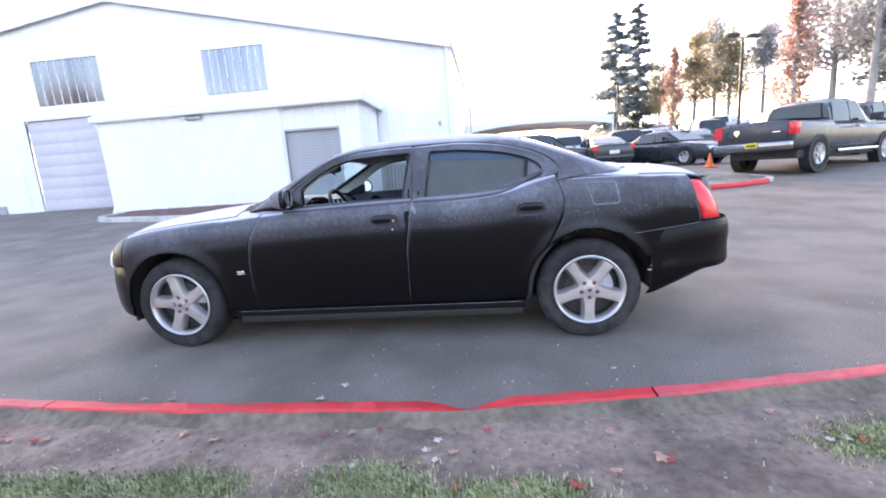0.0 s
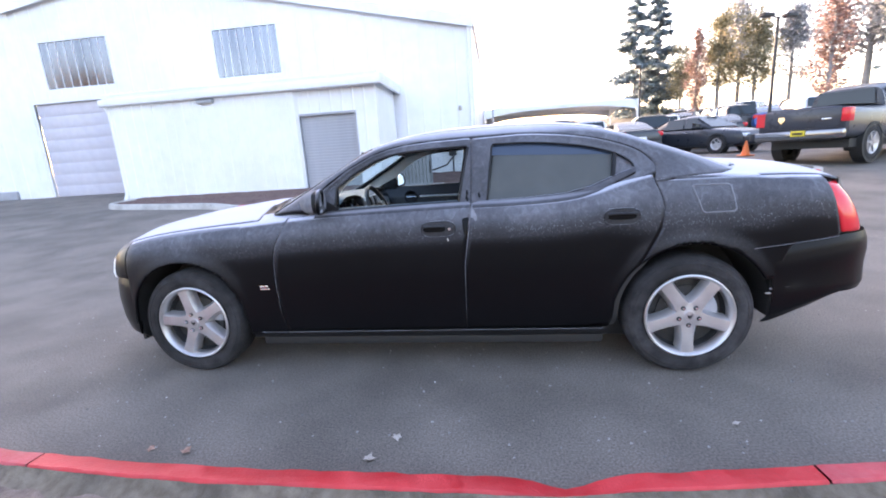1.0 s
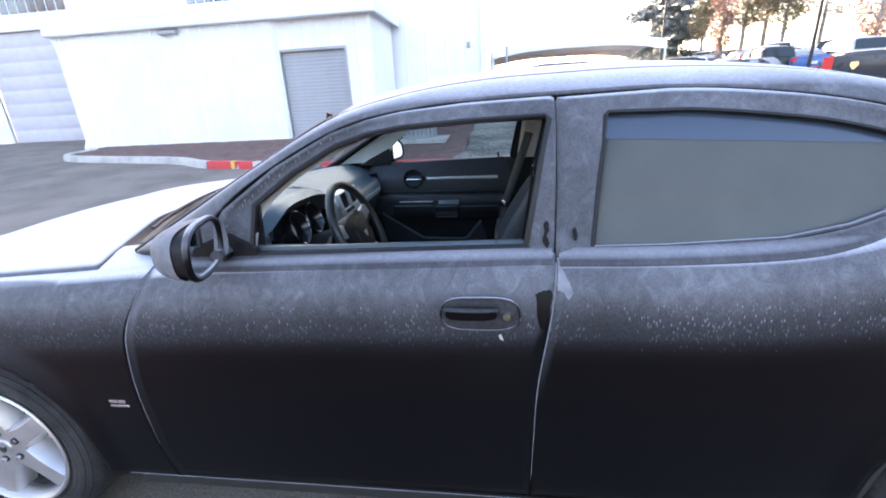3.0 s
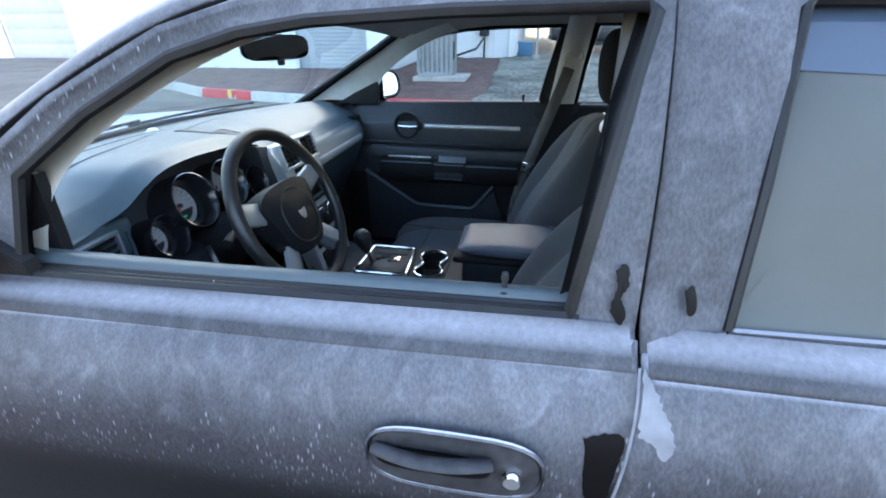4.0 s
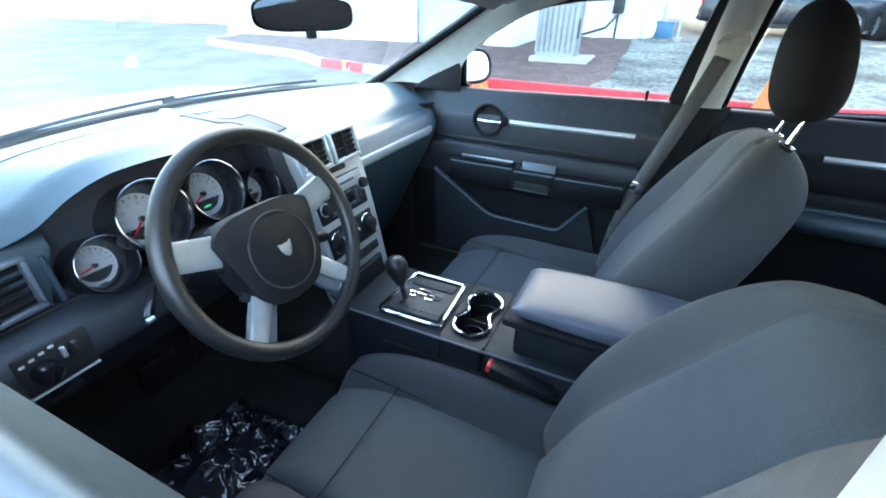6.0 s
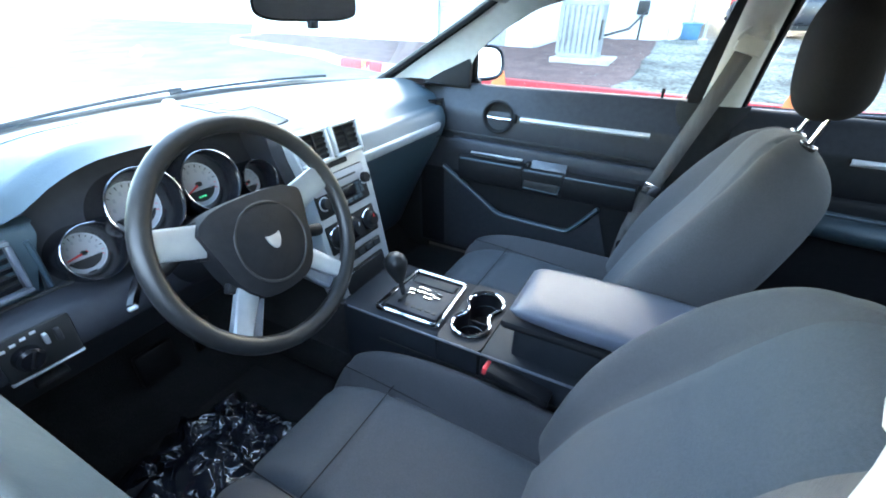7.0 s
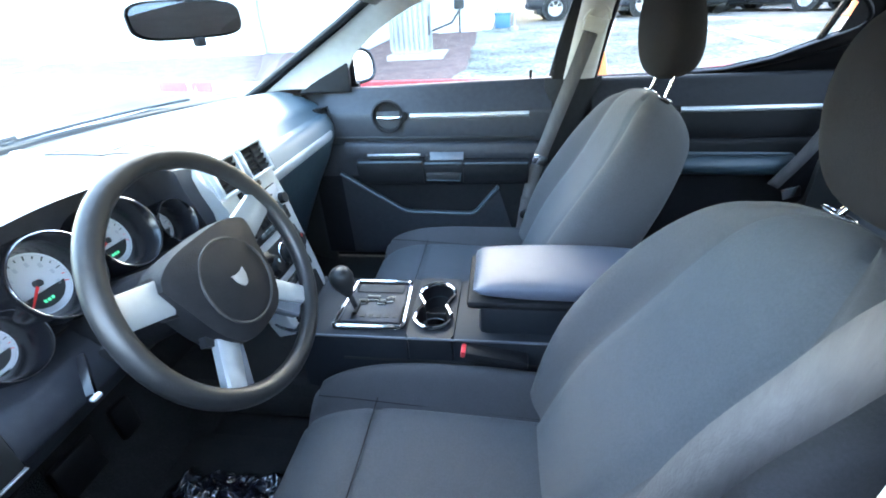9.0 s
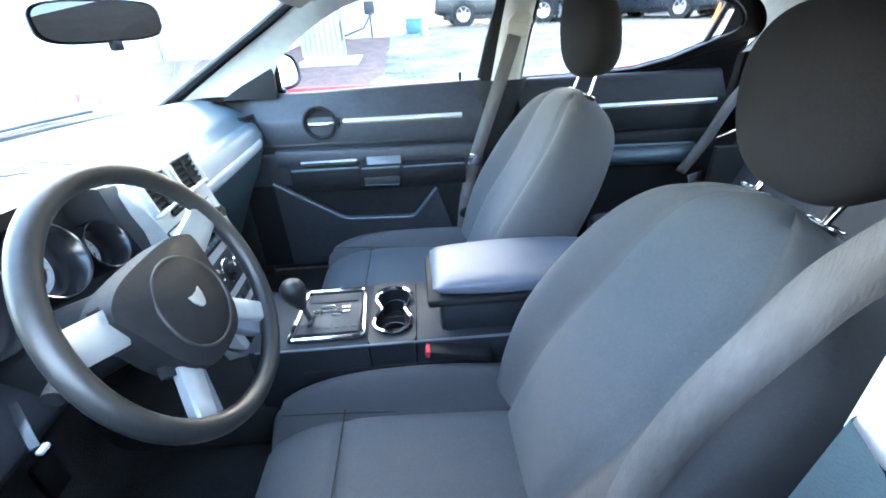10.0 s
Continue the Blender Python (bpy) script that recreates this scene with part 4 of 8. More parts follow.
REAR_OUT = [(0.332, 1.03), (0.337, 1.2), (0.339, 1.395), (0.342, 1.404), (0.62, 1.412), (0.84, 1.395), (1.05, 1.358), (1.24, 1.292), (1.338, 1.206), (1.332, 1.150), (1.06, 1.082), (0.86, 1.044), (0.6, 1.030), (0.345, 1.028)]



def rounded(poly, first, last, k=4):
    """The same outline with curved runs between two of its corners."""
    n, out = len(poly), []
    for i, p in enumerate(poly):
        out.append(p)
        if first <= i < last:
            f = line_fn([(*poly[(i + d) % n], 0) for d in (-1, 0, 1, 2)])
            out += [tuple(f((1 + t / k) / 3))[:2] for t in range(1, k)]
    return out


REAR_WIN, REAR_OUT = rounded(REAR_WIN, 4, 9), rounded(REAR_OUT, 4, 9)


def ring_bm(outer, inner, side, k=5, m=4, lip=0.018, drop=0.012):
    """A window frame between two matched outlines, with a lip turned into the car."""
    n = len(outer)
    bm = bmesh.new()
    loops = []
    for r in range(m + 2):
        loop = []
        for i in range(n):
            for s in range(k):
                t = s / k
                o = Vector(outer[i]).lerp(Vector(outer[(i + 1) % n]), t)
                q = Vector(inner[i]).lerp(Vector(inner[(i + 1) % n]), t)
                p = o.lerp(q, min(r, m) / m)
                y = half_width(p.x, p.y) - drop * math.sin(min(r, m) / m * math.pi / 2)
                if r == m + 1:
                    y -= lip
                loop.append(bm.verts.new((p.x, side * y, p.y)))
        loops.append(loop)
    c = len(loops[0])
    for a, b in zip(loops, loops[1:]):
        for i in range(c):
            bm.faces.new((a[i], a[(i + 1) % c], b[(i + 1) % c], b[i]))
    return bm


def pane_bm(outline, side, inset, nx=10, nz=6, x_max=9, x_min=-9):
    """Glass that fills an outline: columns between its lower and upper edges."""
    P = [Vector(p) for p in outline]
    xs0, xs1 = max(x_min, min(p.x for p in P) - 0.01), min(x_max, max(p.x for p in P) + 0.01)

    def span(x):
        zs = []
        for a, b in zip(P, P[1:] + P[:1]):
            if (a.x - x) * (b.x - x) <= 0 and abs(a.x - b.x) > 1e-9:
                zs.append(a.y + (b.y - a.y) * (x - a.x) / (b.x - a.x))
        return (min(zs) - 0.012, max(zs) + 0.012) if len(zs) > 1 else (P[0].y, P[0].y + 0.001)

    def fn(u, v):
        x = xs0 + 0.012 + (xs1 - xs0 - 0.024) * u
        lo, hi = span(x)
        z = lo + (hi - lo) * v
        return (x, side * (half_width(x, z) - inset), z)
    return grid_bm(fn, nx, nz)


tinted = mat("dark tinted frosted glass", (0.062, 0.068, 0.066), (0.080, 0.086, 0.083), 5, 0.5, stain=0.06, spec=0.4, rvar=0.05)
bare = plain("bare black paint", (0.002, 0.002, 0.003), 0.40)
bare.node_tree.nodes["Principled BSDF"].inputs["Specular IOR Level"].default_value = 0.15
handle_frost = mat("thinly frosted handle", (0.010, 0.0105, 0.013), (0.038, 0.039, 0.046), 60, 0.6, stain=0.2)
# upper glass strip: the sky's reflection is put in as a blue base
sky_strip_blue = plain("blue tinted glass", (0.045, 0.065, 0.10), 0.04)
seam_frost = mat("frosted seam", (0.16, 0.165, 0.19), (0.24, 0.245, 0.27), 40, 0.7)


def strip_bm(pts, side, up=0.014, down=0.020, proud=0.007):
    """A rounded strip that follows (x, z) points on the side of the car."""
    f = line_fn([(a, b, 0) for a, b in pts])

    def fn(u, v):
        p = f(u)
        z = p.y + up - (up + down) * v
        return (p.x, side * (half_width(p.x, z) - 0.002 + proud * math.sin(math.pi * v) ** 0.7), z)
    return grid_bm(fn, 24, 8)


def shell_side(side):
    near = side < 0
    fl = "front fender with frost on its upper edge"
    fend = part("front_fender", side_panel(const(-1.925), lambda z: shut_f(z) - 0.002, lambda x: arch(x, 0.27), ztop, 96, 26, side), M["black"], car, fl, inside=(0, 0, 0.7))
    solid(fend, 0.02)
    fend2 = part("fender_nose", side_panel(const(-2.10), const(-1.927), lambda x: 0.66 + 0.10 * max(0, (-2.05 - x)), ztop, 12, 8, side), M["clean"], car, inside=(0, 0, 0.7))
    solid(fend2, 0.02)
    fd = part("front_door", side_panel(lambda z: shut_f(z) + 0.002, lambda z: shut_b(z) - 0.002, const(0.285), lambda x: ztop(x) - 0.006, 40, 30, side), M["black"], car, "frosted black front door with open window", inside=(0, 0, 0.7))
    solid(fd, 0.01)
    solid(part("window_frame", ring_bm(FRONT_OUT, FRONT_WIN, side), M["black"], fd, inside=(0, 0, 0.7)), 0.012)
    rd = part("rear_door", side_panel(lambda z: shut_b(z) + 0.002, lambda z: shut_r(z) - 0.002, const(0.285), door_top_r, 46, 30, side), M["black"], car, inside=(0, 0, 0.7))
    solid(rd, 0.01)
    solid(part("window_frame", ring_bm(REAR_OUT, REAR_WIN, side), M["black"], rd, inside=(0, 0, 0.7)), 0.012)
    q = part("rear_quarter", side_panel(lambda z: shut_r(max(z, 0.655)) + 0.002, lambda z: 2.245 - 0.25 * max(0, z - 0.8), lambda x: arch(x, 0.45) + (0.742 + 0.13 * (x - 1.936) - 0.45) * min(1.0, max(0.0, (x - 1.895) / 0.105)) if x > 1.895 else arch(x, 0.45), ztop, 64, 26, side), M["black"], car, inside=(0, 0, 0.7))
    solid(q, 0.02)
    # frost that clings to the shut lines, and a dark jamb behind them
    for ob, fn, z0, z1 in ((fd, shut_f, 0.42, 0.985), (rd, shut_b, 0.36, 1.02), (rd, shut_r, 0.68, 1.08)):
        ln = [(fn(z), side * (half_width(fn(z), z) - 0.0005), z) for z in np.linspace(z0, z1, 30)]
        part("door_edge", tube_bm(ln if fn is not shut_r else [(x, y - side * 0.0015, z) for x, y, z in ln], [(0.0017 if fn is not shut_r else 0.0020) * (0.35 + 0.65 * min(1.0, (k / 16) ** 1.5)) for k in range(30)], 5), seam_frost if fn is not shut_r else M["black"], ob)
    for fn, z0, z1 in ((shut_f, 0.29, 0.99), (shut_b, 0.29, 1.03), (shut_r, 0.29, 1.10)):
        part("jamb", grid_bm(lambda u, v: (lambda z: (fn(z) - 0.03 + 0.06 * u, side * (half_width(fn(z), z) - 0.014), z))(z0 + (z1 - z0) * v), 3, 24), M["ink"], car)
    # weather strips and the pale sill strip under the glass
    for nm, pts in (("belt_strip", [(-0.62, 1.012), (-0.3, 1.020), (0.0, 1.027), (0.322, 1.035)]),):
        part(nm, strip_bm(pts, side), M["strip"], fd, inside=(0, 0, 0.7))
    part("belt_strip", strip_bm([(0.338, 1.036), (0.6, 1.038), (0.86, 1.052), (1.0, 1.080), (1.14, 1.135), (1.24, 1.18)], side, 0.012, 0.024, 0.008), M["strip"], rd, inside=(0, 0, 0.7))
    for win, dd, inset in ((FRONT_WIN, fd, 0.012), (REAR_WIN, rd, 0.012)):
        n = len(win)
        pts = [(p[0], side * (half_width(*p) - inset), p[1]) for p in win]
        if win is FRONT_WIN:
            part("weather_strip", tube_bm(pts, 0.008, 6, closed=True), M["blacktrim"], dd)
        else:
            tip = max(range(n), key=lambda i: win[i][0])
            part("weather_strip", tube_bm(pts[:tip + 1], 0.006, 6), M["blacktrim"], dd)
            part("lower_strip", tube_bm(pts[tip:] + pts[:1], 0.006, 6), M["strip"], dd)
    if near:
        g = part("window_glass", pane_bm(REAR_WIN, side, 0.03, 16, 8, x_max=1.15), tinted, rd, "dark tinted frosted rear window glass")
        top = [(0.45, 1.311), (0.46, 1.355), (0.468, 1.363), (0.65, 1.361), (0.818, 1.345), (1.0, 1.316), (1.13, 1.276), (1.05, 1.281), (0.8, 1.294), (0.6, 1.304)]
        part("sky_strip", pane_bm(top, side, 0.0285, 18, 3), sky_strip_blue, g, "clear unfrosted upper strip of the glass")
        part("window_glass", pane_bm(REAR_WIN, side, 0.026, 6, 5, x_min=1.12), M["black"], rd)
    else:
        part("window_glass", pane_bm(FRONT_WIN, side, 0.03, 16, 8), M["wet"], fd, "window glass beaded with water")
        part("window_glass", pane_bm(REAR_WIN, side, 0.03, 16, 8, x_max=1.16), M["wet"], rd, "window glass beaded with water")
        part("window_glass", pane_bm(REAR_WIN, side, 0.026, 6, 5, x_min=1.16), M["darkplast"], rd)
    part("divider", tube_bm([(1.128, side * (half_width(1.128, 1.15) - 0.012), 1.142), (1.145, side * (half_width(1.145, 1.27) - 0.012), 1.272)], 0.011, 6), M["blacktrim"], rd)
    # handles: bar, key lock and a raised black plate that paints the cup's shade
    for dd, xa, xb, zc, lock in ((fd, 0.045, 0.240, 0.907, True), (rd, 1.055, 1.240, 0.935, False)):
        xm, L2 = (xa + xb) / 2, (xb - xa) / 2
        y0 = half_width(xm, zc)
        tilt = -math.degrees(math.atan2(half_width(xm, zc - 0.05) - half_width(xm, zc + 0.05), 0.1))
        rot = Matrix.Translation((xm, side * y0, zc)) @ Matrix.Rotation(radians(90 if near else -90), 4, 'X')
        oval = [(L2 * math.copysign(abs(math.cos(a)) ** 0.55, math.cos(a)), 0.045 * math.copysign(abs(math.sin(a)) ** 0.7, math.sin(a))) for a in (k / 28 * 2 * math.pi for k in range(28))]
        h = part("handle", prism_bm([(u * 0.98, v * 0.98) for u, v in oval], rot, 0.005, 0.003), handle_frost, dd, "pull handle with a recessed cup")
        cw = L2 * 0.66 if lock else L2 * 0.8
        part("cup", prism_bm([(u * cw / L2 - (0.022 if lock else 0), v * 0.36) for u, v in oval], rot, 0.0085), bare, h)
        bar = [(xm + (u - (0.022 if lock else 0)), side * (y0 + 0.010 + 0.014 * (1 - (u / cw) ** 2)), zc + 0.016 + 0.004 * (1 - (u / cw) ** 2)) for u in np.linspace(-cw, cw, 12)]
        part("bar", tube_bm(bar, 0.009, 10, flat=0.6), handle_frost, h)
        part("rim_edge", tube_bm([rot @ Vector((u, v, 0.004)) for u, v in oval], 0.003, 6, closed=True), M["black"], h)
        if lock and near:
            part("lock", revolve_bm([(0.0, 0.018), (0.009, 0.018), (0.011, 0.012), (0.012, 0.0)], Matrix.Translation((0.208, side * y0, zc)) @ Matrix.Rotation(radians(90), 4, 'X'), 18), M["chrome"], h)
    # door mirror
    mx, my, mz = -0.535, side * 1.0, 1.10
    sh = part("mirror_shell", grid_bm(lambda u, v: (mx + (-0.10 * math.sin(math.pi * v / 2) + 0.0), my + side * 0.105 * math.cos(math.pi * v / 2) ** 0.8 * math.copysign(abs(math.cos(2 * math.pi * u)) ** 0.7, math.cos(2 * math.pi * u)), mz + 0.068 * math.cos(math.pi * v / 2) ** 0.8 * math.copysign(abs(math.sin(2 * math.pi * u)) ** 0.7, math.sin(2 * math.pi * u))) if v < 1 else (mx - 0.10, my, mz), 32, 8, close_u=True), seam_frost, fd, "black door mirror grey with frost")
    turn, nod = (14, 4) if near else (-33, -11)
    gm = Matrix.Translation((mx + 0.004, my, mz)) @ Matrix.Rotation(radians(turn), 4, 'Z') @ Matrix.Rotation(radians(nod), 4, 'Y')
    gm2 = gm @ Matrix(((0, 0, 1, 0), (1, 0, 0, 0), (0, 1, 0, 0), (0, 0, 0, 1)))
    ov = [(0.092 * math.copysign(abs(math.cos(a)) ** 0.7, math.cos(a)), 0.06 * math.copysign(abs(math.sin(a)) ** 0.7, math.sin(a))) for a in (k / 32 * 2 * math.pi for k in range(32))]
    part("mirror_glass", prism_bm(ov, gm2, 0.004), M["mirror"], sh)
    part("mirror_rim", tube_bm([gm2 @ Vector((u * 1.06, v * 1.08, 0.002)) for u, v in ov], 0.009, 8, closed=True), M["black"], sh)
    part("mirror_back", prism_bm([(u * 1.05, v * 1.05) for u, v in ov], gm2 @ Matrix.Translation((0, 0, -0.03)), 0.028), M["blacktrim"], sh)
    part("mirror_arm", tube_bm([(mx - 0.02, my - side * 0.05, mz - 0.045), (mx - 0.04, side * 0.90, mz - 0.055), (mx - 0.05, side * 0.865, mz - 0.06)], [0.03, 0.033, 0.04], 10, flat=0.7), M["black"], sh)
    part("mirror_sail", prism_bm([(-0.68, 1.02), (-0.475, 1.02), (-0.48, 1.05), (-0.56, 1.09)], Matrix(((1, 0, 0, 0), (0, 0, -side, side * (half_width(-0.55, 1.05) + 0.001)), (0, 1, 0, 0), (0, 0, 0, 1))), 0.02), M["blacktrim"], fd)
    if near:
        # frost patch and bare patch either side of the shut line
        for ob, poly, mm, nm in ((rd, [(.334, 1.024), (.331, .985), (.331, .966), (.342, .962), (.356, .945), (.366, .956), (.362, .975), (.348, 1.003)], seam_frost, "frost_patch"),
                                 (fd, [(.278, .956), (.300, .965), (.318, .960), (.312, .922), (.305, .87), (.287, .881)], bare, "bare_patch"),
                                 (fd, [(.300, 1.108), (.312, 1.112), (.316, 1.090), (.309, 1.074), (.318, 1.058), (.308, 1.050), (.300, 1.068), (.304, 1.088)], bare, "bare_patch"),
                                 (rd, [(.372, 1.090), (.380, 1.096), (.386, 1.072), (.378, 1.066)], bare, "bare_patch"),
                                 (fd, [(.188, .850), (.194, .853), (.199, .842), (.200, .836), (.193, .840)], M["alloy"], "chip_mark")):
            b2 = bmesh.new()
            edge = line_fn([(a, b, 0) for a, b in poly + poly[:1]])
            rag = 0.0035 if len(poly) > 5 else 0.001
            poly = [(p.x + rag * noise.noise((p.x * 190, p.y * 190, 1)), p.y + rag * noise.noise((p.x * 190, p.y * 190, 8))) for p in (edge(k / 64) for k in range(64))]
            cx, cz = sum(a for a, _ in poly) / len(poly), sum(b for _, b in poly) / len(poly)
            vs = [[b2.verts.new((cx + (a - cx) * k, side * (half_width(cx + (a - cx) * k, cz + (b - cz) * k) + 0.0012 + 0.0015 * (1 - k)), cz + (b - cz) * k)) for a, b in poly] for k in (1.0, 0.6)]
            for i in range(len(poly)):
                b2.faces.new((vs[0][i], vs[0][(i + 1) % len(poly)], vs[1][(i + 1) % len(poly)], vs[1][i]))
            b2.faces.new(vs[1])
            part(nm, b2, mm, ob, inside=(0, 0, 0.7))
        part("splash_shield", box_bm(-1.945, -0.90, 0.22, -1.922, -0.60, 0.68, 0.004), M["ink"], car)
        part("splash_shield", box_bm(1.93, -0.935, 0.34, 1.955, -0.60, 0.74, 0.004), M["ink"], car)
    # sill
    part("rocker", grid_bm(lambda u, v: (-1.115 + 2.21 * u, side * (0.928 - 0.02 * v - 0.10 * v ** 3), 0.278 - 0.085 * v), 30, 6), M["blacktrim"], car)
    part("sill_seam", tube_bm([(-1.05, side * 0.942, 0.279), (1.07, side * 0.942, 0.284)], 0.0014, 5), seam_frost, car)
    # badge: plain raised bars
    if near:
        for k, (dx, dz, w, h) in enumerate(((0, 0.006, 0.028, 0.012), (0.031, 0.006, 0.024, 0.012), (0.0, -0.010, 0.065, 0.009))):
            part("badge_bar", box_bm(-1.0 + dx, side * (half_width(-0.97, 0.585) + 0.003), 0.585 + dz - h / 2, -1.0 + dx + w, side * (half_width(-0.97, 0.585) - 0.004), 0.585 + dz + h / 2, 0.002), M["chrome"], fend)
        # fuel door outline
        fo = [(1.515, 1.075), (1.53, 1.08), (1.69, 1.078), (1.703, 1.068), (1.722, 0.95), (1.712, 0.938), (1.57, 0.936), (1.555, 0.946)]
        ff = part("fuel_door", grid_bm(lambda u, v: (lambda x, z: (x, side * (half_width(x, z) + 0.0015), z))(1.53 + 0.17 * u + 0.02 * (1 - v), 0.942 + 0.13 * v), 6, 6), M["black"], q)
        rimp = [line_fn([(a, b, 0) for a, b in fo + fo[:1]], False)(k / 48).to_2d() for k in range(48)]
        part("fuel_door_rim", tube_bm([(x, side * (half_width(x, z) + 0.001), z) for x, z in rimp], 0.0045, 6, closed=True), seam_frost, ff)
    # lamps
    part("headlight", grid_bm(lambda u, v: (lambda x, z: (x, side * (half_width(x, z) - 0.004), z))(-2.103 - 0.19 * u, 0.645 + 0.015 * u + (0.125 - 0.03 * u) * v), 10, 6), M["headlens"], car, "clear wraparound headlight")
    def tail(u, v):
        z = 0.80 + 0.256 * v
        a = u * 1.25
        x0 = 2.255 - 0.25 * max(0, z - 0.8)
        x, y = x0 + 0.16 * math.sin(a), half_width(x0, min(z, 1.04)) - 0.15 * (1 - math.cos(a))
        return (x - 0.05 * v * v, side * (y - 0.03 * v * v), z)
    tl = part("tail_light", grid_bm(tail, 10, 10), M["taillens"], car, "red wraparound tail light", inside=(0, 0, 0.7))
    solid(tl, 0.02)
    part("wheel_housing", grid_bm(lambda u, v: (XF + (RF + 0.002) * math.cos(math.pi * u), side * (0.95 - 0.33 * v), 0.355 + (RF + 0.002) * math.sin(math.pi * u)), 24, 3), M["ink"], car)
    for cx, rr in ((XF, RF), (XR, RR)):
        part("wheel_well", box_bm(cx - rr, side * 0.60, 0.26, cx + rr, side * 0.62, 0.80), M["ink"], car, smooth=False)
    part("cowl_side", grid_bm(lambda u, v: (lambda x: (x, side * (half_width(x, ztop(x)) + 0.002 - 0.15 * v), ztop(x) - 0.004 + 0.03 * v))(-1.03 + 0.42 * u), 12, 5), M["black"], car)
    part("wheel_housing", grid_bm(lambda u, v: (XR + (RR + 0.002) * math.cos(math.pi * u), side * (0.95 - 0.33 * v), 0.355 + (RR + 0.002) * math.sin(math.pi * u)), 24, 3), M["ink"], car)


for s in (-1, 1):
    shell_side(s)

# roof rails, pillars and quarter tops in one pressing per side
RAIL_LO = [(-0.67, 1.014), (-0.577, 1.152), (-0.42, 1.264), (-0.22, 1.360), (-0.02, 1.397), (0.16, 1.407), (0.33, 1.411), (0.62, 1.414), (0.84, 1.397), (1.05, 1.360), (1.24, 1.294), (1.34, 1.205), (1.335, 1.105)]
RAIL_UP = [(-0.93, 1.015), (-0.70, 1.145), (-0.50, 1.257), (-0.28, 1.378), (-0.06, 1.434), (0.15, 1.459), (0.33, 1.466), (0.60, 1.468), (0.86, 1.452), (1.12, 1.408), (1.38, 1.318), (1.60, 1.235), (1.86, 1.125)]
rail_in = smooth_fn([-0.95, -0.3, 0.0, 0.9, 1.3, 1.85], [0.085, 0.06, 0.01, 0.01, 0.06, 0.16])
LO, UP = line_fn([(a, b, 0) for a, b in RAIL_LO]), line_fn([(a, b, 0) for a, b in RAIL_UP])


def rail_pt(u, v):
    a, b = LO(u), UP(u)
    x, z = a.x + (b.x - a.x) * v, a.y + (b.y - a.y) * v
    z += 0.012 * math.sin(math.pi * v)
    return x, half_width(x, min(z, 1.478)) - rail_in(x) * v * v, z


for s in (-1, 1):
    p = part("roof_rail", grid_bm(lambda u, v: (lambda q: (q[0], s * q[1], q[2]))(rail_pt(u, v)), 66, 10), M["black"], car, "black roof rail and pillar pressing", inside=(0, 0, 0.7))
    solid(p, 0.02)


for s in (-1, 1):
    def join_fn(u, v):
        x, y, z = rail_pt(1.0, u)
        a, b = Vector((x, half_width(x, ztop(x)) + 0.002, ztop(x) + 0.0005)), Vector((x, y + 0.004, z - 0.002))
        p = a.lerp(b, v)
        p.z += 0.010 * math.sin(math.pi * v)
        return (p.x, s * p.y, p.z)
    part("quarter_top", grid_bm(join_fn, 20, 6), M["black"], car, inside=(0, 0, 0.7))


def roof_fn(u, v):
    k = 0.25 + 0.5 * u
    x, y, z = rail_pt(k, 1.0)
    w = 2 * v - 1
    ends = 0.05 * (1 - w * w) * (-(1 - u) ** 6 + u ** 6)
    return (x + ends, y * w, z + 0.045 * (1 - w * w))


solid(part("roof", grid_bm(roof_fn, 40, 24), M["black"], car, "black roof white with frost", inside=(0, 0, 0.7)), 0.02)


def wind_fn(u, v):
    w = 2 * v - 1
    k = 0.25 * u
    x, y, z = rail_pt(k, 1.0)
    bow = -0.20 * (1 - w * w) * (1 - u) - 0.05 * (1 - w * w) * u
    return (x + bow, (y - 0.006) * w, z + (0.02 * (1 - u) + 0.045 * u) * (1 - w * w) - 0.004)


part("windscreen", grid_bm(wind_fn, 16, 24), M["clear"], car, "clear windscreen")
part("screen_edge", tube_bm([Vector(wind_fn(0.0, k / 40)) + Vector((0.016, 0, 0.006)) for k in range(1, 40)], 0.015, 8), M["ink"], car)
for s in (0.006, 0.994):
    part("screen_edge", tube_bm([wind_fn(k / 20, s) for k in range(21)], 0.012, 8), M["blacktrim"], car)


def rearglass_fn(u, v):
    w = 2 * v - 1
    k = 0.75 + 0.25 * u
    x, y, z = rail_pt(k, 1.0)
    return (x + 0.05 * (1 - w * w), (y - 0.006) * w, z + (0.045 * (1 - u) + 0.03 * u) * (1 - w * w) - 0.004)


part("rear_window", grid_bm(rearglass_fn, 14, 20), glass("rear glass", (0.5, 0.53, 0.53), 0.8), car, "tinted rear window")


def hood_fn(u, v):
    x = -2.32 + 1.32 * u
    w = 2 * v - 1
    e = half_width(x, ztop(x)) - 0.004
    xx = x - 0.07 * (1 - w * w) * (1 - u) - 0.13 * (1 - w * w) * u
    return (xx, e * w, ztop(x) + 0.062 * (1 - w * w) ** 0.8 + 0.010 * math.exp(-((abs(w) - 0.55) / 0.12) ** 2))


solid(part("hood", grid_bm(hood_fn, 40, 40), M["black"], car, "hood white with frost", inside=(0, 0, 0.7)), 0.02)


def cowl_fn(u, v):
    w = 2 * v - 1
    a, b = Vector(hood_fn(1.0, v)), Vector(wind_fn(0.0, v))
    p = a.lerp(b, u)
    p.z -= 0.02 * math.sin(math.pi * u)
    return p


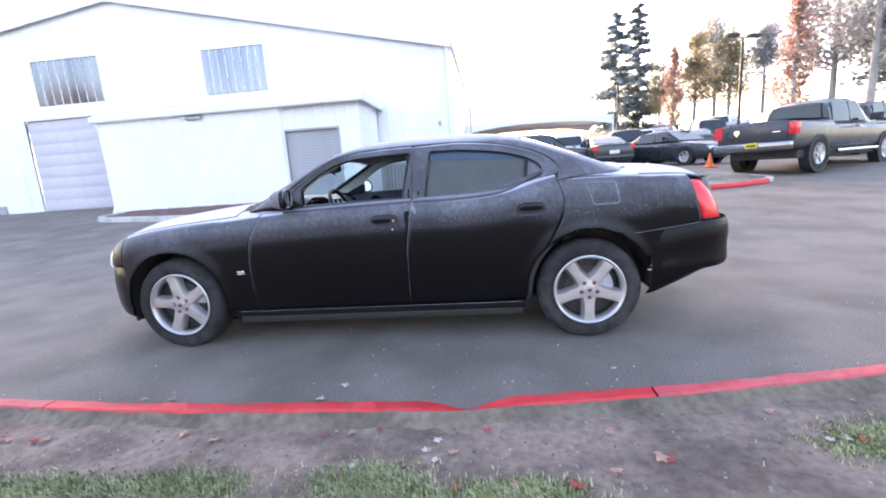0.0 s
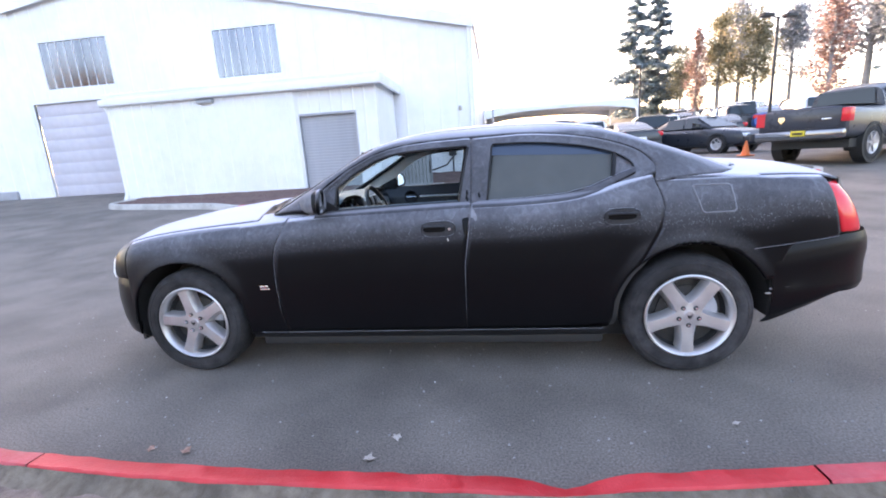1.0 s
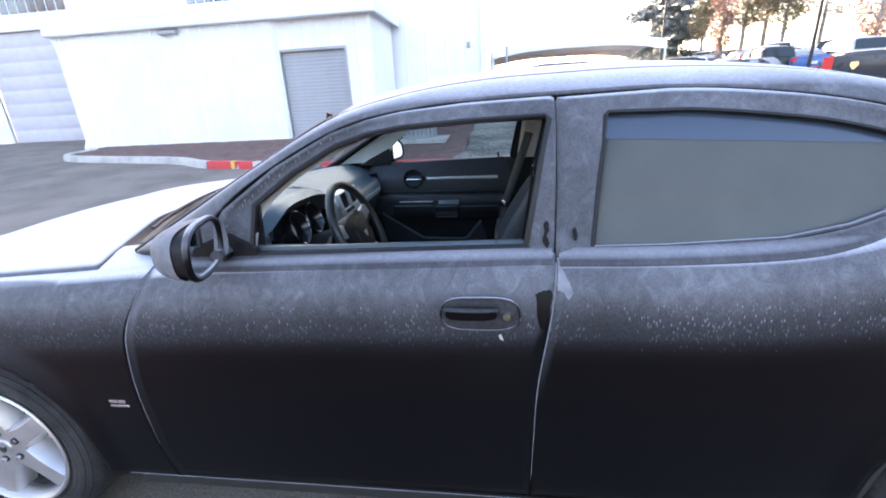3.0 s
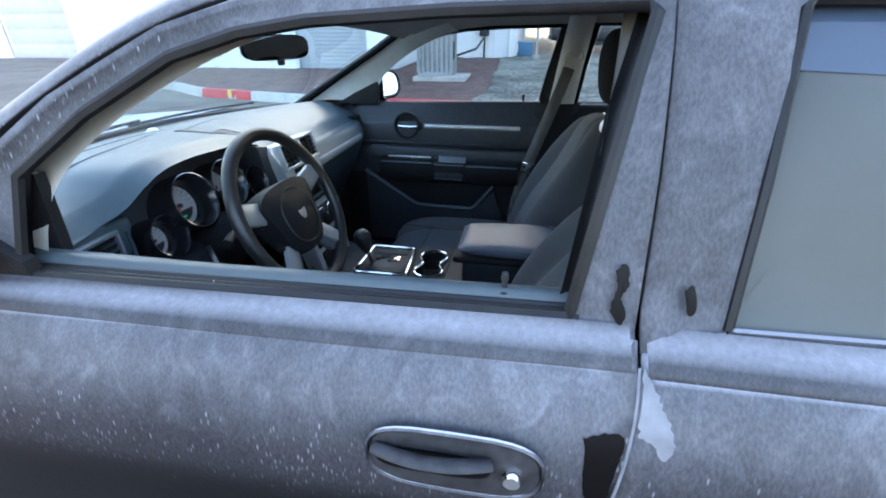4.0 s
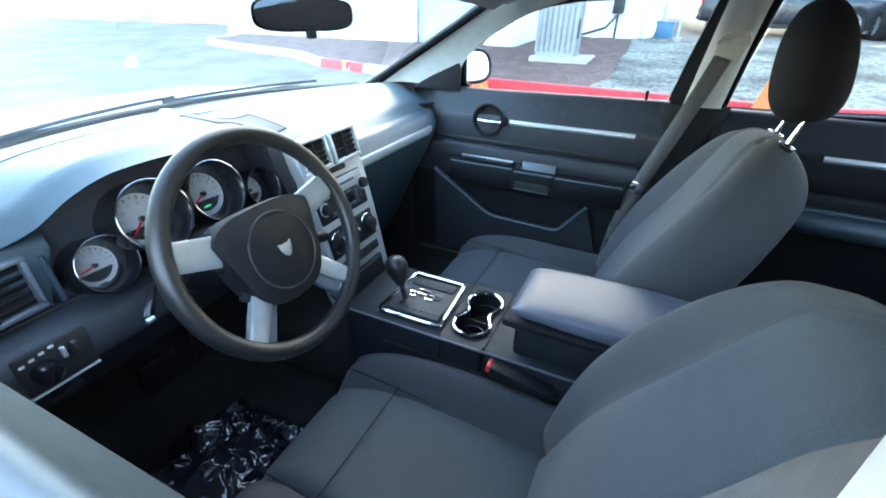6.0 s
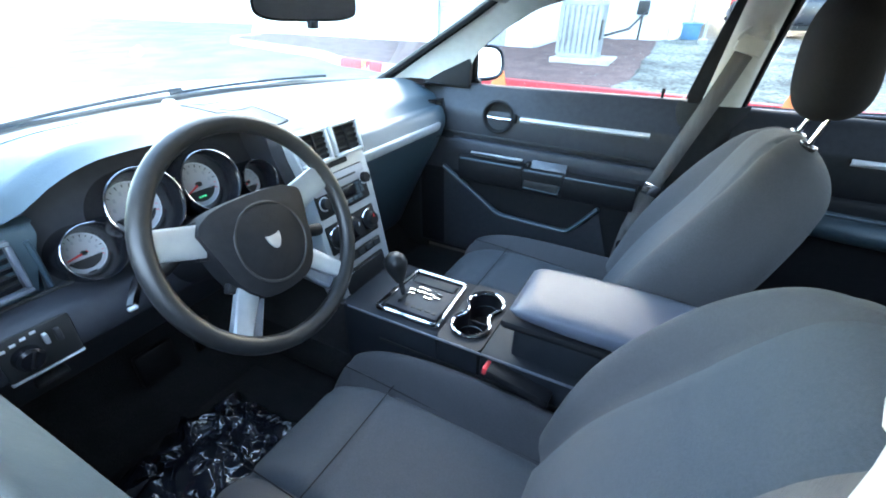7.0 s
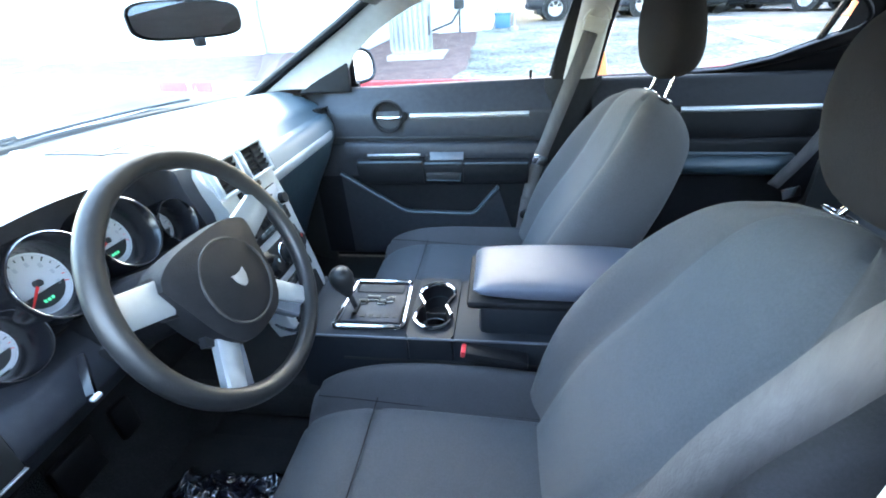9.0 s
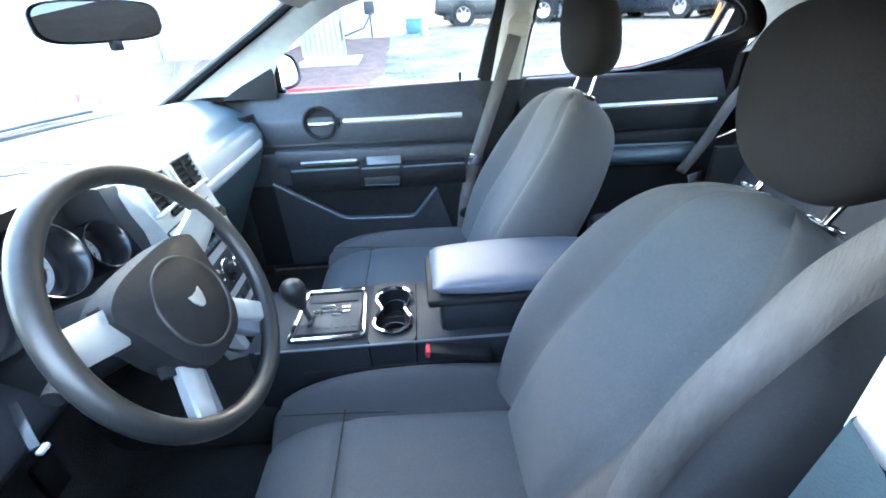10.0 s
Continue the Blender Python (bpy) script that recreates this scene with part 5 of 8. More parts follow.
part("cowl", grid_bm(cowl_fn, 6, 30), M["blacktrim"], car, "black plastic cowl")
for y0, y1, u1 in ((-0.62, 0.02, 0.035), (0.0, 0.55, 0.035)):
    pts = []
    for k in range(9):
        v = 0.5 + (y0 + (y1 - y0) * k / 8) / 1.56
        pts.append(Vector(wind_fn(0.02 + u1 * k / 8, v)) + Vector((-0.012, 0, 0.016)))
    part("wiper", tube_bm(pts, 0.005, 6), M["blacktrim"], car)


def deck_fn(u, v):
    x = 1.42 + 0.86 * u
    w = 2 * v - 1
    e = half_width(x, ztop(x)) - 0.004
    h = 0.075 * (1 - abs(w) ** 3) * (1 - 0.25 * u ** 4) - 0.010 * max(0.0, (u - 0.80) / 0.20) ** 2
    return (x + 0.05 * (1 - w * w) * u, e * w, ztop(x) + h)


def deck_cut(u, v):
    p = Vector(deck_fn(u, v))
    lim = 1.80 + 0.05 - 0.44 * max(0.0, abs(p.y) - 0.66) / 0.2
    p.x = max(p.x, min(lim, 1.86)) if u < 0.4 else p.x
    return p


solid(part("trunk_lid", grid_bm(deck_cut, 36, 36), M["black"], car, "trunk lid white with frost", inside=(0, 0, 0.7)), 0.02)


def wrap_bm(path, rows, n):
    """A bumper skin: plan path swept through rows of (height, inset)."""
    f = line_fn(path)

    def fn(u, v):
        p = f(u)
        k = v * (len(rows) - 1)
        i = min(int(k), len(rows) - 2)
        z = rows[i][0] + (rows[i + 1][0] - rows[i][0]) * (k - i)
        ins = rows[i][1] + (rows[i + 1][1] - rows[i][1]) * (k - i)
        c = Vector((p.x * 0.55, 0, 0))
        d = Vector((p.x, p.y, 0)) - c
        q = c + d * (1 - ins / d.length)
        return (q.x, q.y, z)
    return grid_bm(fn, n, (len(rows) - 1) * 3)


fp = [(-1.925, -0.938), (-2.01, -0.905), (-2.10, -0.845), (-2.20, -0.75), (-2.31, -0.56), (-2.38, -0.3), (-2.40, 0)]
fp = fp + [(x, -y) for x, y in fp[-2::-1]]
part("front_bumper", wrap_bm([(x, y, 0) for x, y in fp], [(0.225, 0.07), (0.27, 0.025), (0.36, 0.006), (0.50, 0.0), (0.60, 0.008), (0.66, 0.03)], 60), M["clean"], car)
part("grille", wrap_bm([(x, y, 0) for x, y in [(-2.25, -0.62), (-2.33, -0.4), (-2.37, -0.2), (-2.38, 0), (-2.37, 0.2), (-2.33, 0.4), (-2.25, 0.62)]], [(0.63, 0.03), (0.69, 0.02), (0.76, 0.03)], 24), M["blacktrim"], car)
rp = [(1.935, -0.962), (2.08, -0.955), (2.25, -0.935), (2.39, -0.885), (2.50, -0.77), (2.56, -0.55), (2.59, -0.28), (2.60, 0)]
rp = rp + [(x, -y) for x, y in rp[-2::-1]]
bm = wrap_bm([(x, y, 0) for x, y in rp], [(0.305, 0.05), (0.36, 0.012), (0.47, 0.0), (0.60, 0.006), (0.69, 0.0), (0.745, 0.006), (0.785, 0.022)], 72)
for v in bm.verts:
    t = max(0.0, min(1.0, (v.co.x - 1.935) / 0.35))
    v.co.z += 0.13 * t * max(0.0, (0.52 - v.co.z) / 0.19) if v.co.z < 0.52 else -0.052 * (1 - t)
part("rear_bumper", bm, M["clean"], car)
part("tail_panel", wrap_bm([(2.30, -0.84, 0), (2.42, -0.72, 0), (2.46, -0.5, 0), (2.49, 0, 0), (2.46, 0.5, 0), (2.42, 0.72, 0), (2.30, 0.84, 0)], [(0.77, 0.0), (0.9, 0.0), (1.06, 0.05)], 24), M["black"], car)
part("trunk_sill", grid_bm(lambda u, v: Vector(deck_cut(1.0, v)).lerp(Vector((2.44 - 0.14 * abs(2 * v - 1) ** 4, 0.80 * (2 * v - 1), 1.045 - 0.03 * abs(2 * v - 1) ** 4)), u) - Vector((0, 0, 0.004)), 4, 30), M["black"], car, inside=(0, 0, 0.7))
# unseen floor boxes, set low and wide to block light under the car
part("underbody", box_bm(-1.93, -0.74, 0.145, 1.92, 0.74, 0.27, 0.03), M["ink"], car)
part("sill_light_block", box_bm(-1.08, -0.885, 0.165, 1.08, 0.885, 0.26, 0.02), M["ink"], car)
for s in (-1, 1):
    part("kick_panel", box_bm(-1.08, s * 0.762 - 0.006, 0.28, -0.66, s * 0.762 + 0.006, 0.985), M["ink"], car, smooth=False)
part("firewall", box_bm(-1.10, -0.80, 0.3, -1.06, 0.80, 0.98), M["ink"], car, smooth=False)
part("bulkhead", box_bm(1.40, -0.74, 0.3, 1.44, 0.74, 1.10), M["ink"], car, smooth=False)


# disc colour darkened to give the shade in the spoke gaps
M["brake"] = plain("brake disc steel", (0.05, 0.05, 0.05), 0.5, 0.6)


# ---- wheels ----
def wheel(x, side):
    """Tyre, five-spoke alloy rim, hub, nuts and brake disc; outer face towards side."""
    R = 0.350
    y = side * 0.945
    base = Matrix.Translation((x, y, HUB_Z)) @ Matrix.Rotation(radians(90 if side < 0 else -90), 4, 'X')
    t = part("wheel", revolve_bm([(0.238, -0.205), (0.30, -0.215), (0.335, -0.20), (R, -0.17), (R + 0.001, -0.11), (R, -0.04), (0.335, -0.012), (0.318, 0.0), (0.29, 0.006), (0.262, 0.004), (0.242, -0.008), (0.236, -0.02)], base, 64, caps=False), M["tyre"], car, "dusty tyre on a five-spoke alloy wheel")
    for k in range(4):
        rr = (0.252, 0.275, 0.305, 0.325)[k]
        part("tyre_bead", tube_bm([base @ Vector((rr * math.cos(a), rr * math.sin(a), 0.0035 if k < 3 else -0.004)) for a in (i / 48 * 2 * math.pi for i in range(48))], 0.003, 5, closed=True), M["tyre"], t)
    rim = part("rim", revolve_bm([(0.240, -0.012), (0.241, 0.000), (0.236, 0.003), (0.229, -0.002), (0.222, -0.022), (0.213, -0.052)], base, 64, caps=False), M["alloy"], t, "silver alloy rim")
    # deep end of the silver barrel in dark: its shade is painted
    part("rim_barrel", revolve_bm([(0.213, -0.052), (0.206, -0.075), (0.204, -0.15)], base, 48, caps=False), M["rim_dark"], t)
    solid(rim, 0.006, 0)
    for k in range(5):
        a = radians((103 if x < 0 else 126) + 72 * k)
        m = base @ Matrix.Rotation(a, 4, 'Z')
        # arm along local x, tapered, slightly dished
        rows = [(0.02, 0.040, -0.014), (0.065, 0.044, -0.011), (0.11, 0.036, -0.010), (0.16, 0.035, -0.010), (0.205, 0.038, -0.010), (0.234, 0.046, -0.009)]
        bm = bmesh.new()
        rings = []
        for r, w, z in rows:
            rings.append([bm.verts.new(m @ Vector((r, yy, zz))) for yy, zz in ((-w - 0.014, z - 0.062), (-w - 0.004, z - 0.016), (-w * 0.84, z), (0, z + 0.002), (w * 0.84, z), (w + 0.004, z - 0.016), (w + 0.014, z - 0.062))])
        for p, q in zip(rings, rings[1:]):
            for i in range(7):
                bm.faces.new((p[i], p[(i + 1) % 7], q[(i + 1) % 7], q[i]))
        cap(bm, (rings[0], rings[-1]))
        part("spoke", bm, M["alloy"], t)
        n = base @ Matrix.Rotation(a, 4, 'Z') @ Matrix.Translation((0.056, 0, 0.003))
        part("nut_hole", revolve_bm([(0.0, -0.0085), (0.013, -0.0085), (0.0135, -0.02)], n, 16), M["ink"], t)
        part("wheel_nut", revolve_bm([(0.0, 0.002), (0.007, 0.001), (0.009, -0.012)], n, 6), M["chrome"], t)
    part("hub", revolve_bm([(0.0, 0.000), (0.028, -0.001), (0.033, -0.007), (0.040, -0.008), (0.074, -0.012), (0.080, -0.04)], base, 32), M["alloy"], t)
    part("hub_emblem", prism_bm([(-0.014, 0.012), (-0.006, 0.004), (0.006, 0.004), (0.014, 0.012), (0.011, -0.006), (0, -0.016), (-0.011, -0.006)], base @ Matrix.Translation((0, 0, 0.0)), 0.003), M["rim_dark"], t)
    part("brake_disc", revolve_bm([(0.05, -0.082), (0.155, -0.082), (0.155, -0.094), (0.05, -0.094)], base, 40), M["brake"], t)
    part("brake_caliper", prism_bm([(0.10 * math.cos(k), 0.10 * math.sin(k)) for k in np.linspace(-0.05, 0.75, 8)] + [(0.172 * math.cos(k), 0.172 * math.sin(k)) for k in np.linspace(0.75, -0.05, 8)], base @ Matrix.Translation((0, 0, -0.081)), 0.020, 0.004), M["greydoor"], t)
    # black disc stands for the shade behind the spokes
    part("wheel_back", revolve_bm([(0.0, -0.095), (0.203, -0.095), (0.203, -0.15), (0.0, -0.15)], base, 32), M["ink"], t)
    return t


for x in (XF, XR):
    for s in (-1, 1):
        wheel(x, s)
part("bumper_seam", tube_bm([(1.82 + 0.42 * k / 12, -half_width(1.82 + 0.42 * k / 12, 0.735 + 0.045 * k / 12) - 0.001, 0.733 + 0.048 * k / 12) for k in range(13)], 0.0016, 5), seam_frost, car)
# small valve stem marks and the loose clip behind the rear wheel
part("splash_clip", box_bm(1.925, -0.955, 0.50, 1.95, -0.945, 0.508), M["alloy"], car)
part("splash_clip", box_bm(1.905, -0.955, 0.475, 1.93, -0.945, 0.482), M["alloy"], car)

# ---- inside the car ----
# dashboard
lip_z = smooth_fn([-0.76, -0.68, -0.64, -0.60, -0.559, -0.525, -0.4765, -0.414, -0.3455, -0.25, -0.165, -0.12, -0.085, -0.04, 0.02, 0.10, 0.16, 0.5, 0.76], [1.008, 1.018, 1.026, 1.042, 1.072, 1.0865, 1.096, 1.098, 1.095, 1.088, 1.072, 1.048, 1.018, 1.004, 1.012, 1.010, 0.995, 0.995, 0.985])
lip_x = smooth_fn([-0.76, -0.66, -0.60, -0.54, -0.2, -0.12, 0.0, 0.12, 0.2, 0.6, 0.76], [-0.60, -0.595, -0.575, -0.558, -0.558, -0.556, -0.545, -0.55, -0.575, -0.585, -0.60])


def dash_top(u, v):
    y = -0.75 + 1.5 * v
    xb, zb = -1.125 + 0.225 * (y / 0.75) ** 2, 1.022 + 0.012 * (1 - (y / 0.75) ** 2)
    xl, zl = lip_x(y), lip_z(y)
    x = xb + (xl - xb) * u
    z = zb + (zl - zb) * u ** 1.5 + 0.034 * math.sin(math.pi * min(1, u * 1.02)) ** 1.0
    z -= 0.02 * max(0, u - 0.9) / 0.1
    return (x, y, z)


dash = part("dashboard", grid_bm(dash_top, 30, 80), M["dash"], car, "soft black dashboard top")
spk = part("speaker_grille", grid_bm(lambda u, v: tuple(Vector(dash_top(0.60 + 0.22 * u, 0.37 + 0.13 * v)) + Vector((0, 0, 0.0012))), 14, 26), M["panel"], dash, "flat mesh speaker cover in the dash top")
for k in range(4):
    ends = [((0, 0), (1, 0)), ((1, 0), (1, 1)), ((1, 1), (0, 1)), ((0, 1), (0, 0))][k]
    part("grille_edge", tube_bm([Vector(dash_top(0.60 + 0.22 * (ends[0][0] + (ends[1][0] - ends[0][0]) * i / 8), 0.37 + 0.13 * (ends[0][1] + (ends[1][1] - ends[0][1]) * i / 8))) + Vector((0, 0, 0.001)) for i in range(9)], 0.0018, 5), M["ink"], spk)
part("defrost_slot", grid_bm(lambda u, v: tuple(Vector(dash_top(0.10 + 0.06 * u, 0.14 + 0.70 * v)) + Vector((0, 0, 0.0015))), 3, 60), M["ink"], dash)
part("sun_sensor", revolve_bm([(0.0, 0.010), (0.012, 0.008), (0.018, 0.0)], Matrix.Translation(Vector(dash_top(0.40, 0.40))), 18), M["silver"], dash)
# two shallow pressed lines that follow the sweep of the dash top
for uu, va, vb in ((0.52, 0.06, 0.36), (0.36, 0.05, 0.62)):
    part("dash_crease", tube_bm([Vector(dash_top(uu + 0.10 * math.sin(math.pi * i / 24), va + (vb - va) * i / 24)) for i in range(25)], 0.0022, 6), M["dash"], dash)


def pass_face(u, v):
    y = 0.125 + 0.635 * u
    rows = [(lip_x(y), lip_z(y) - 0.018), (-0.555, 0.965), (-0.537, 0.935), (-0.533, 0.925), (-0.533, 0.897), (-0.538, 0.885), (-0.552, 0.85), (-0.575, 0.80), (-0.62, 0.72), (-0.68, 0.60), (-0.75, 0.45)]
    p = line_fn([(a, b, 0) for a, b in rows])(v)
    bowy = -0.05 * max(0, (u - 0.75) / 0.25) ** 2
    return (p.x + bowy, y, p.y)


part("passenger_panel", grid_bm(pass_face, 20, 40), M["dash"], dash)
part("glovebox_line", tube_bm([(-0.545 - 0.002, 0.2 + 0.05 * k, 0.868) for k in range(10)], 0.002, 5), M["ink"], dash)
part("trim_strip", grid_bm(lambda u, v: (-0.527 - 0.05 * max(0, (u - 0.75) / 0.25) ** 2 - 0.004 * abs(2 * v - 1) ** 3, 0.125 + 0.60 * u, 0.897 + 0.032 * v), 20, 6), M["silver"], dash, "satin silver dash strip")


# gauge cluster
def cluster_fn(u, v):
    y = -0.612 + 0.565 * u
    zt = lip_z(y) - 0.021
    rows = [(lip_x(y) - 0.004, zt), (-0.60, zt - 0.006), (-0.628, zt - 0.022), (-0.626, 0.93), (-0.615, 0.89), (-0.585, 0.870)]
    p = line_fn([(a, b, 0) for a, b in rows])(v)
    return (p.x, y, min(p.y, zt))


# cluster and knee panels use lighter plastic: glare haze put into the colour
part("cluster_panel", grid_bm(cluster_fn, 30, 24), M["panel"], dash)


def gauge(y, z, r, parent, needle_deg, lcd=False):
    """Deep chrome-ringed tube with a small white dial far down, ticks and a needle."""
    m = Matrix.Translation((-0.607, y, z)) @ Matrix.Rotation(radians(90 - 20), 4, 'Y') @ Matrix.Rotation(radians(90), 4, 'Z')
    q = r * 0.74
    g = part("gauge", revolve_bm([(q, 0.000), (q * 1.02, 0.012), (r * 0.96, 0.056), (r * 1.03, 0.060), (r * 1.06, 0.052), (r * 1.06, -0.02)], m, 48, caps=False), gloss, parent, "round gauge with a white dial deep in a chrome-ringed tube")
    part("gauge_ring", tube_bm([m @ Vector((r * math.cos(a), r * math.sin(a), 0.061)) for a in (k / 48 * 2 * math.pi for k in range(48))], r * 0.030, 8, closed=True), M["darkchrome"], g)
    part("inner_ring", tube_bm([m @ Vector((q * math.cos(a), q * math.sin(a), 0.004)) for a in (k / 48 * 2 * math.pi for k in range(48))], r * 0.018, 6, closed=True), M["silver"], g)
    part("dial", revolve_bm([(0.0, 0.002), (q, 0.002), (q, -0.002)], m, 40, caps=False), M["gaugeface"], g)
    part("dial_base", prism_bm([(q * 0.80 * math.cos(a), q * 0.80 * math.sin(a)) for a in np.linspace(radians(200), radians(340), 16)], m @ Matrix.Translation((0, 0, 0.0025)), 0.001), M["ink"], g)
    for k in range(15):
        a = radians(205 - 230 * k / 14)
        w = m @ Matrix.Rotation(a, 4, 'Z') @ Matrix.Translation((q * 0.86, 0, 0.0025))
        t = q * (0.07 if k % 2 == 0 else 0.04)
        part("tick", box_bm(-t, -q * 0.014, 0, t, q * 0.014, 0.0012, m=w), M["needle"] if k > 12 else M["ink"], g, smooth=False)
        if k % 2 == 0:
            # unreadable numeral as a plain bar
            part("numeral_bar", box_bm(-q * 0.05, -q * 0.075, 0, q * 0.05, q * 0.075, 0.001, m=m @ Matrix.Translation((q * 0.64 * math.cos(a), q * 0.64 * math.sin(a), 0.0025))), M["greydoor"], g, smooth=False)
    w = m @ Matrix.Rotation(radians(needle_deg), 4, 'Z')
    part("needle", prism_bm([(-0.006, -0.0022), (q * 0.80, -0.0009), (q * 0.80, 0.0009), (-0.006, 0.0022)], w @ Matrix.Translation((0, 0, 0.007)), 0.002), M["needle"], g)
    part("needle_cap", revolve_bm([(0.0, 0.013), (r * 0.08, 0.012), (r * 0.09, 0.004)], m, 16), M["ink"], g)
    if lcd:
        for k in range(3):
            part("display_digit", box_bm(-0.009 + 0.006 * k, -q * 0.62, 0.0036, -0.0055 + 0.006 * k, -q * 0.53, 0.0046, m=m), M["lcd"], g, smooth=False)
    return g


gloss = plain("glossy black tube", (0.008, 0.008, 0.010), 0.22)
gauge(-0.541, 0.9165, 0.047, dash, 190)
gauge(-0.442, 0.964, 0.0645, dash, 222, True)
gauge(-0.311, 0.966, 0.0605, dash, 205, True)
gauge(-0.195, 0.933, 0.0440, dash, 215)
YZX = Matrix(((0, 0, 1, 0), (1, 0, 0, 0), (0, 1, 0, 0), (0, 0, 0, 1)))
# soft end walls that close the cluster hood on both sides
part("hood_end", prism_bm([(-0.175, 1.048), (-0.120, 1.036), (-0.090, 0.985), (-0.062, 0.935), (-0.040, 0.90), (-0.040, 0.868), (-0.120, 0.868), (-0.132, 0.93), (-0.160, 1.000)], YZX @ Matrix.Translation((0, 0, -0.66)), 0.113, 0.005), M["panel"], dash)
vh = part("vent_housing", prism_bm([(-0.775, 0.884), (-0.609, 0.884), (-0.605, 0.965), (-0.597, 0.985), (-0.585, 1.000), (-0.66, 1.000), (-0.775, 0.992)], YZX @ Matrix.Translation((0, 0, -0.72)), 0.128, 0.009), M["dash"], dash, "side vent housing in soft blue-black plastic")
part("housing_rib", tube_bm([(-0.590, -0.606, 0.975), (-0.588, -0.604, 0.945), (-0.588, -0.603, 0.892)], 0.004, 8), M["dash"], vh)


# lower driver panel, side vent, light switch
def low_fn(u, v):
    y = -0.76 + 0.68 * u
    k = min(1.0, max(0.0, (u - 0.30) / 0.5))
    rows = [(-0.605, 0.884), (-0.575, 0.879), (-0.545, 0.866), (-0.530, 0.840), (-0.528, 0.808), (-0.545, 0.796), (-0.61, 0.765), (-0.70, 0.64)]
    p = line_fn([(a, b, 0) for a, b in rows])(v)
    return (p.x - 0.03 * k, y, p.y - 0.012 * k)


part("knee_panel", grid_bm(low_fn, 20, 28), M["panel"], dash)
part("knee_edge", tube_bm([Vector(low_fn(k / 16, 0.06)) + Vector((0.002, 0, 0.002)) for k in range(15)], 0.003, 6), M["ink"], dash)


def vent(parent, c, w, h, rx, ry, slats, ring=None, nrm_turn=0.0):
    """A framed air vent of tilted slats; local x across, y up, z out."""
    m = c
    o = [(-w, -h), (w, -h), (w, h), (-w, h)]
    v = part("air_vent", prism_bm(o, m @ Matrix.Translation((0, 0, -0.012)), 0.004), M["ink"], parent)
    for k in range(slats):
        yy = -h + 2 * h * (k + 0.5) / slats
        part("slat", box_bm(-w * 0.96, -h / slats * 0.62, -0.0015, w * 0.96, h / slats * 0.62, 0.0015, m=m @ Matrix.Translation((0, yy, -0.003)) @ Matrix.Rotation(radians(28), 4, 'X')), M["darkplast"], v, smooth=False)
    part("vent_bar", box_bm(-0.0025, -h, -0.004, 0.0025, h, 0.002, m=m), M["darkplast"], v, smooth=False)
    if ring:
        for x0, y0, x1, y1 in ((-w - 0.008, h, w + 0.008, h + 0.008), (-w - 0.008, -h - 0.008, w + 0.008, -h), (-w - 0.008, -h, -w, h), (w, -h, w + 0.008, h)):
            part("vent_frame", box_bm(x0, y0, -0.012, x1, y1, 0.005, 0.002, 1, m=m), ring, v)
    return v


def face_m(x, y, z, tilt, turn=0.0):
    """Local z towards the driver (+x), local x along +y, local y up."""
    return Matrix.Translation((x, y, z)) @ Matrix.Rotation(radians(turn), 4, 'Z') @ Matrix.Rotation(radians(90 - tilt), 4, 'Y') @ Matrix.Rotation(radians(90), 4, 'Z')


vent(dash, face_m(-0.580, -0.688, 0.942, 4, 6), 0.055, 0.036, 0, 0, 5, M["bezel"])
sw = part("light_switch", box_bm(-0.048, -0.036, 0, 0.048, 0.036, 0.006, 0.004, m=face_m(-0.531, -0.665, 0.837, 0)), M["ink"], dash, "black headlight switch panel with a round knob")
part("switch_edge", box_bm(-0.048, -0.040, 0.0, 0.048, -0.0365, 0.008, 0.001, 1, m=face_m(-0.531, -0.665, 0.837, 0)), M["silver"], sw)
part("switch_knob", revolve_bm([(0.019, 0.0), (0.018, 0.016), (0.014, 0.020), (0.0, 0.020)], face_m(-0.526, -0.683, 0.834, 0), 24), gloss, sw)
part("knob_pointer", box_bm(-0.002, -0.014, 0.019, 0.002, 0.014, 0.022, 0.001, 1, m=face_m(-0.526, -0.683, 0.834, 0) @ Matrix.Rotation(radians(-25), 4, 'Z')), M["darkplast"], sw)
part("dimmer_wheel", box_bm(-0.004, -0.012, 0.0, 0.004, 0.012, 0.010, 0.003, m=face_m(-0.526, -0.640, 0.848, 0)), M["rim_dark"], sw)
part("dimmer_bar", box_bm(-0.003, -0.009, 0.004, 0.003, 0.009, 0.012, 0.001, 1, m=face_m(-0.526, -0.656, 0.852, 0)), M["silver"], sw)
for k in range(4):
    part("switch_mark", box_bm(-0.0035, -0.002, 0.004, 0.0035, 0.002, 0.0075, m=face_m(-0.531, -0.704 + 0.013 * k, 0.858 + 0.003 * k, 0)), M["whiteprint"], sw, smooth=False)
part("hood_release", box_bm(-0.024, -0.008, -0.006, 0.024, 0.008, 0.012, 0.005, m=face_m(-0.575, -0.66, 0.752, -25)), M["rim_dark"], dash)
vent(dash, face_m(-0.585, 0.695, 0.952, 15, -28), 0.028, 0.033, 0, 0, 5, M["darkplast"])

# centre stack
STK = Matrix.Translation((-0.525, -0.005, 0.985)) @ Matrix.Rotation(radians(90 - 15), 4, 'Y') @ Matrix.Rotation(radians(90), 4, 'Z')
ol = [(-0.122, 0.035), (-0.115, 0.05), (0.115, 0.05), (0.125, 0.035), (0.128, -0.10), (0.122, -0.22), (0.112, -0.36), (0.105, -0.40), (-0.105, -0.40), (-0.112, -0.36), (-0.115, -0.22), (-0.108, -0.14), (-0.090, -0.10), (-0.094, -0.05), (-0.112, -0.005)]
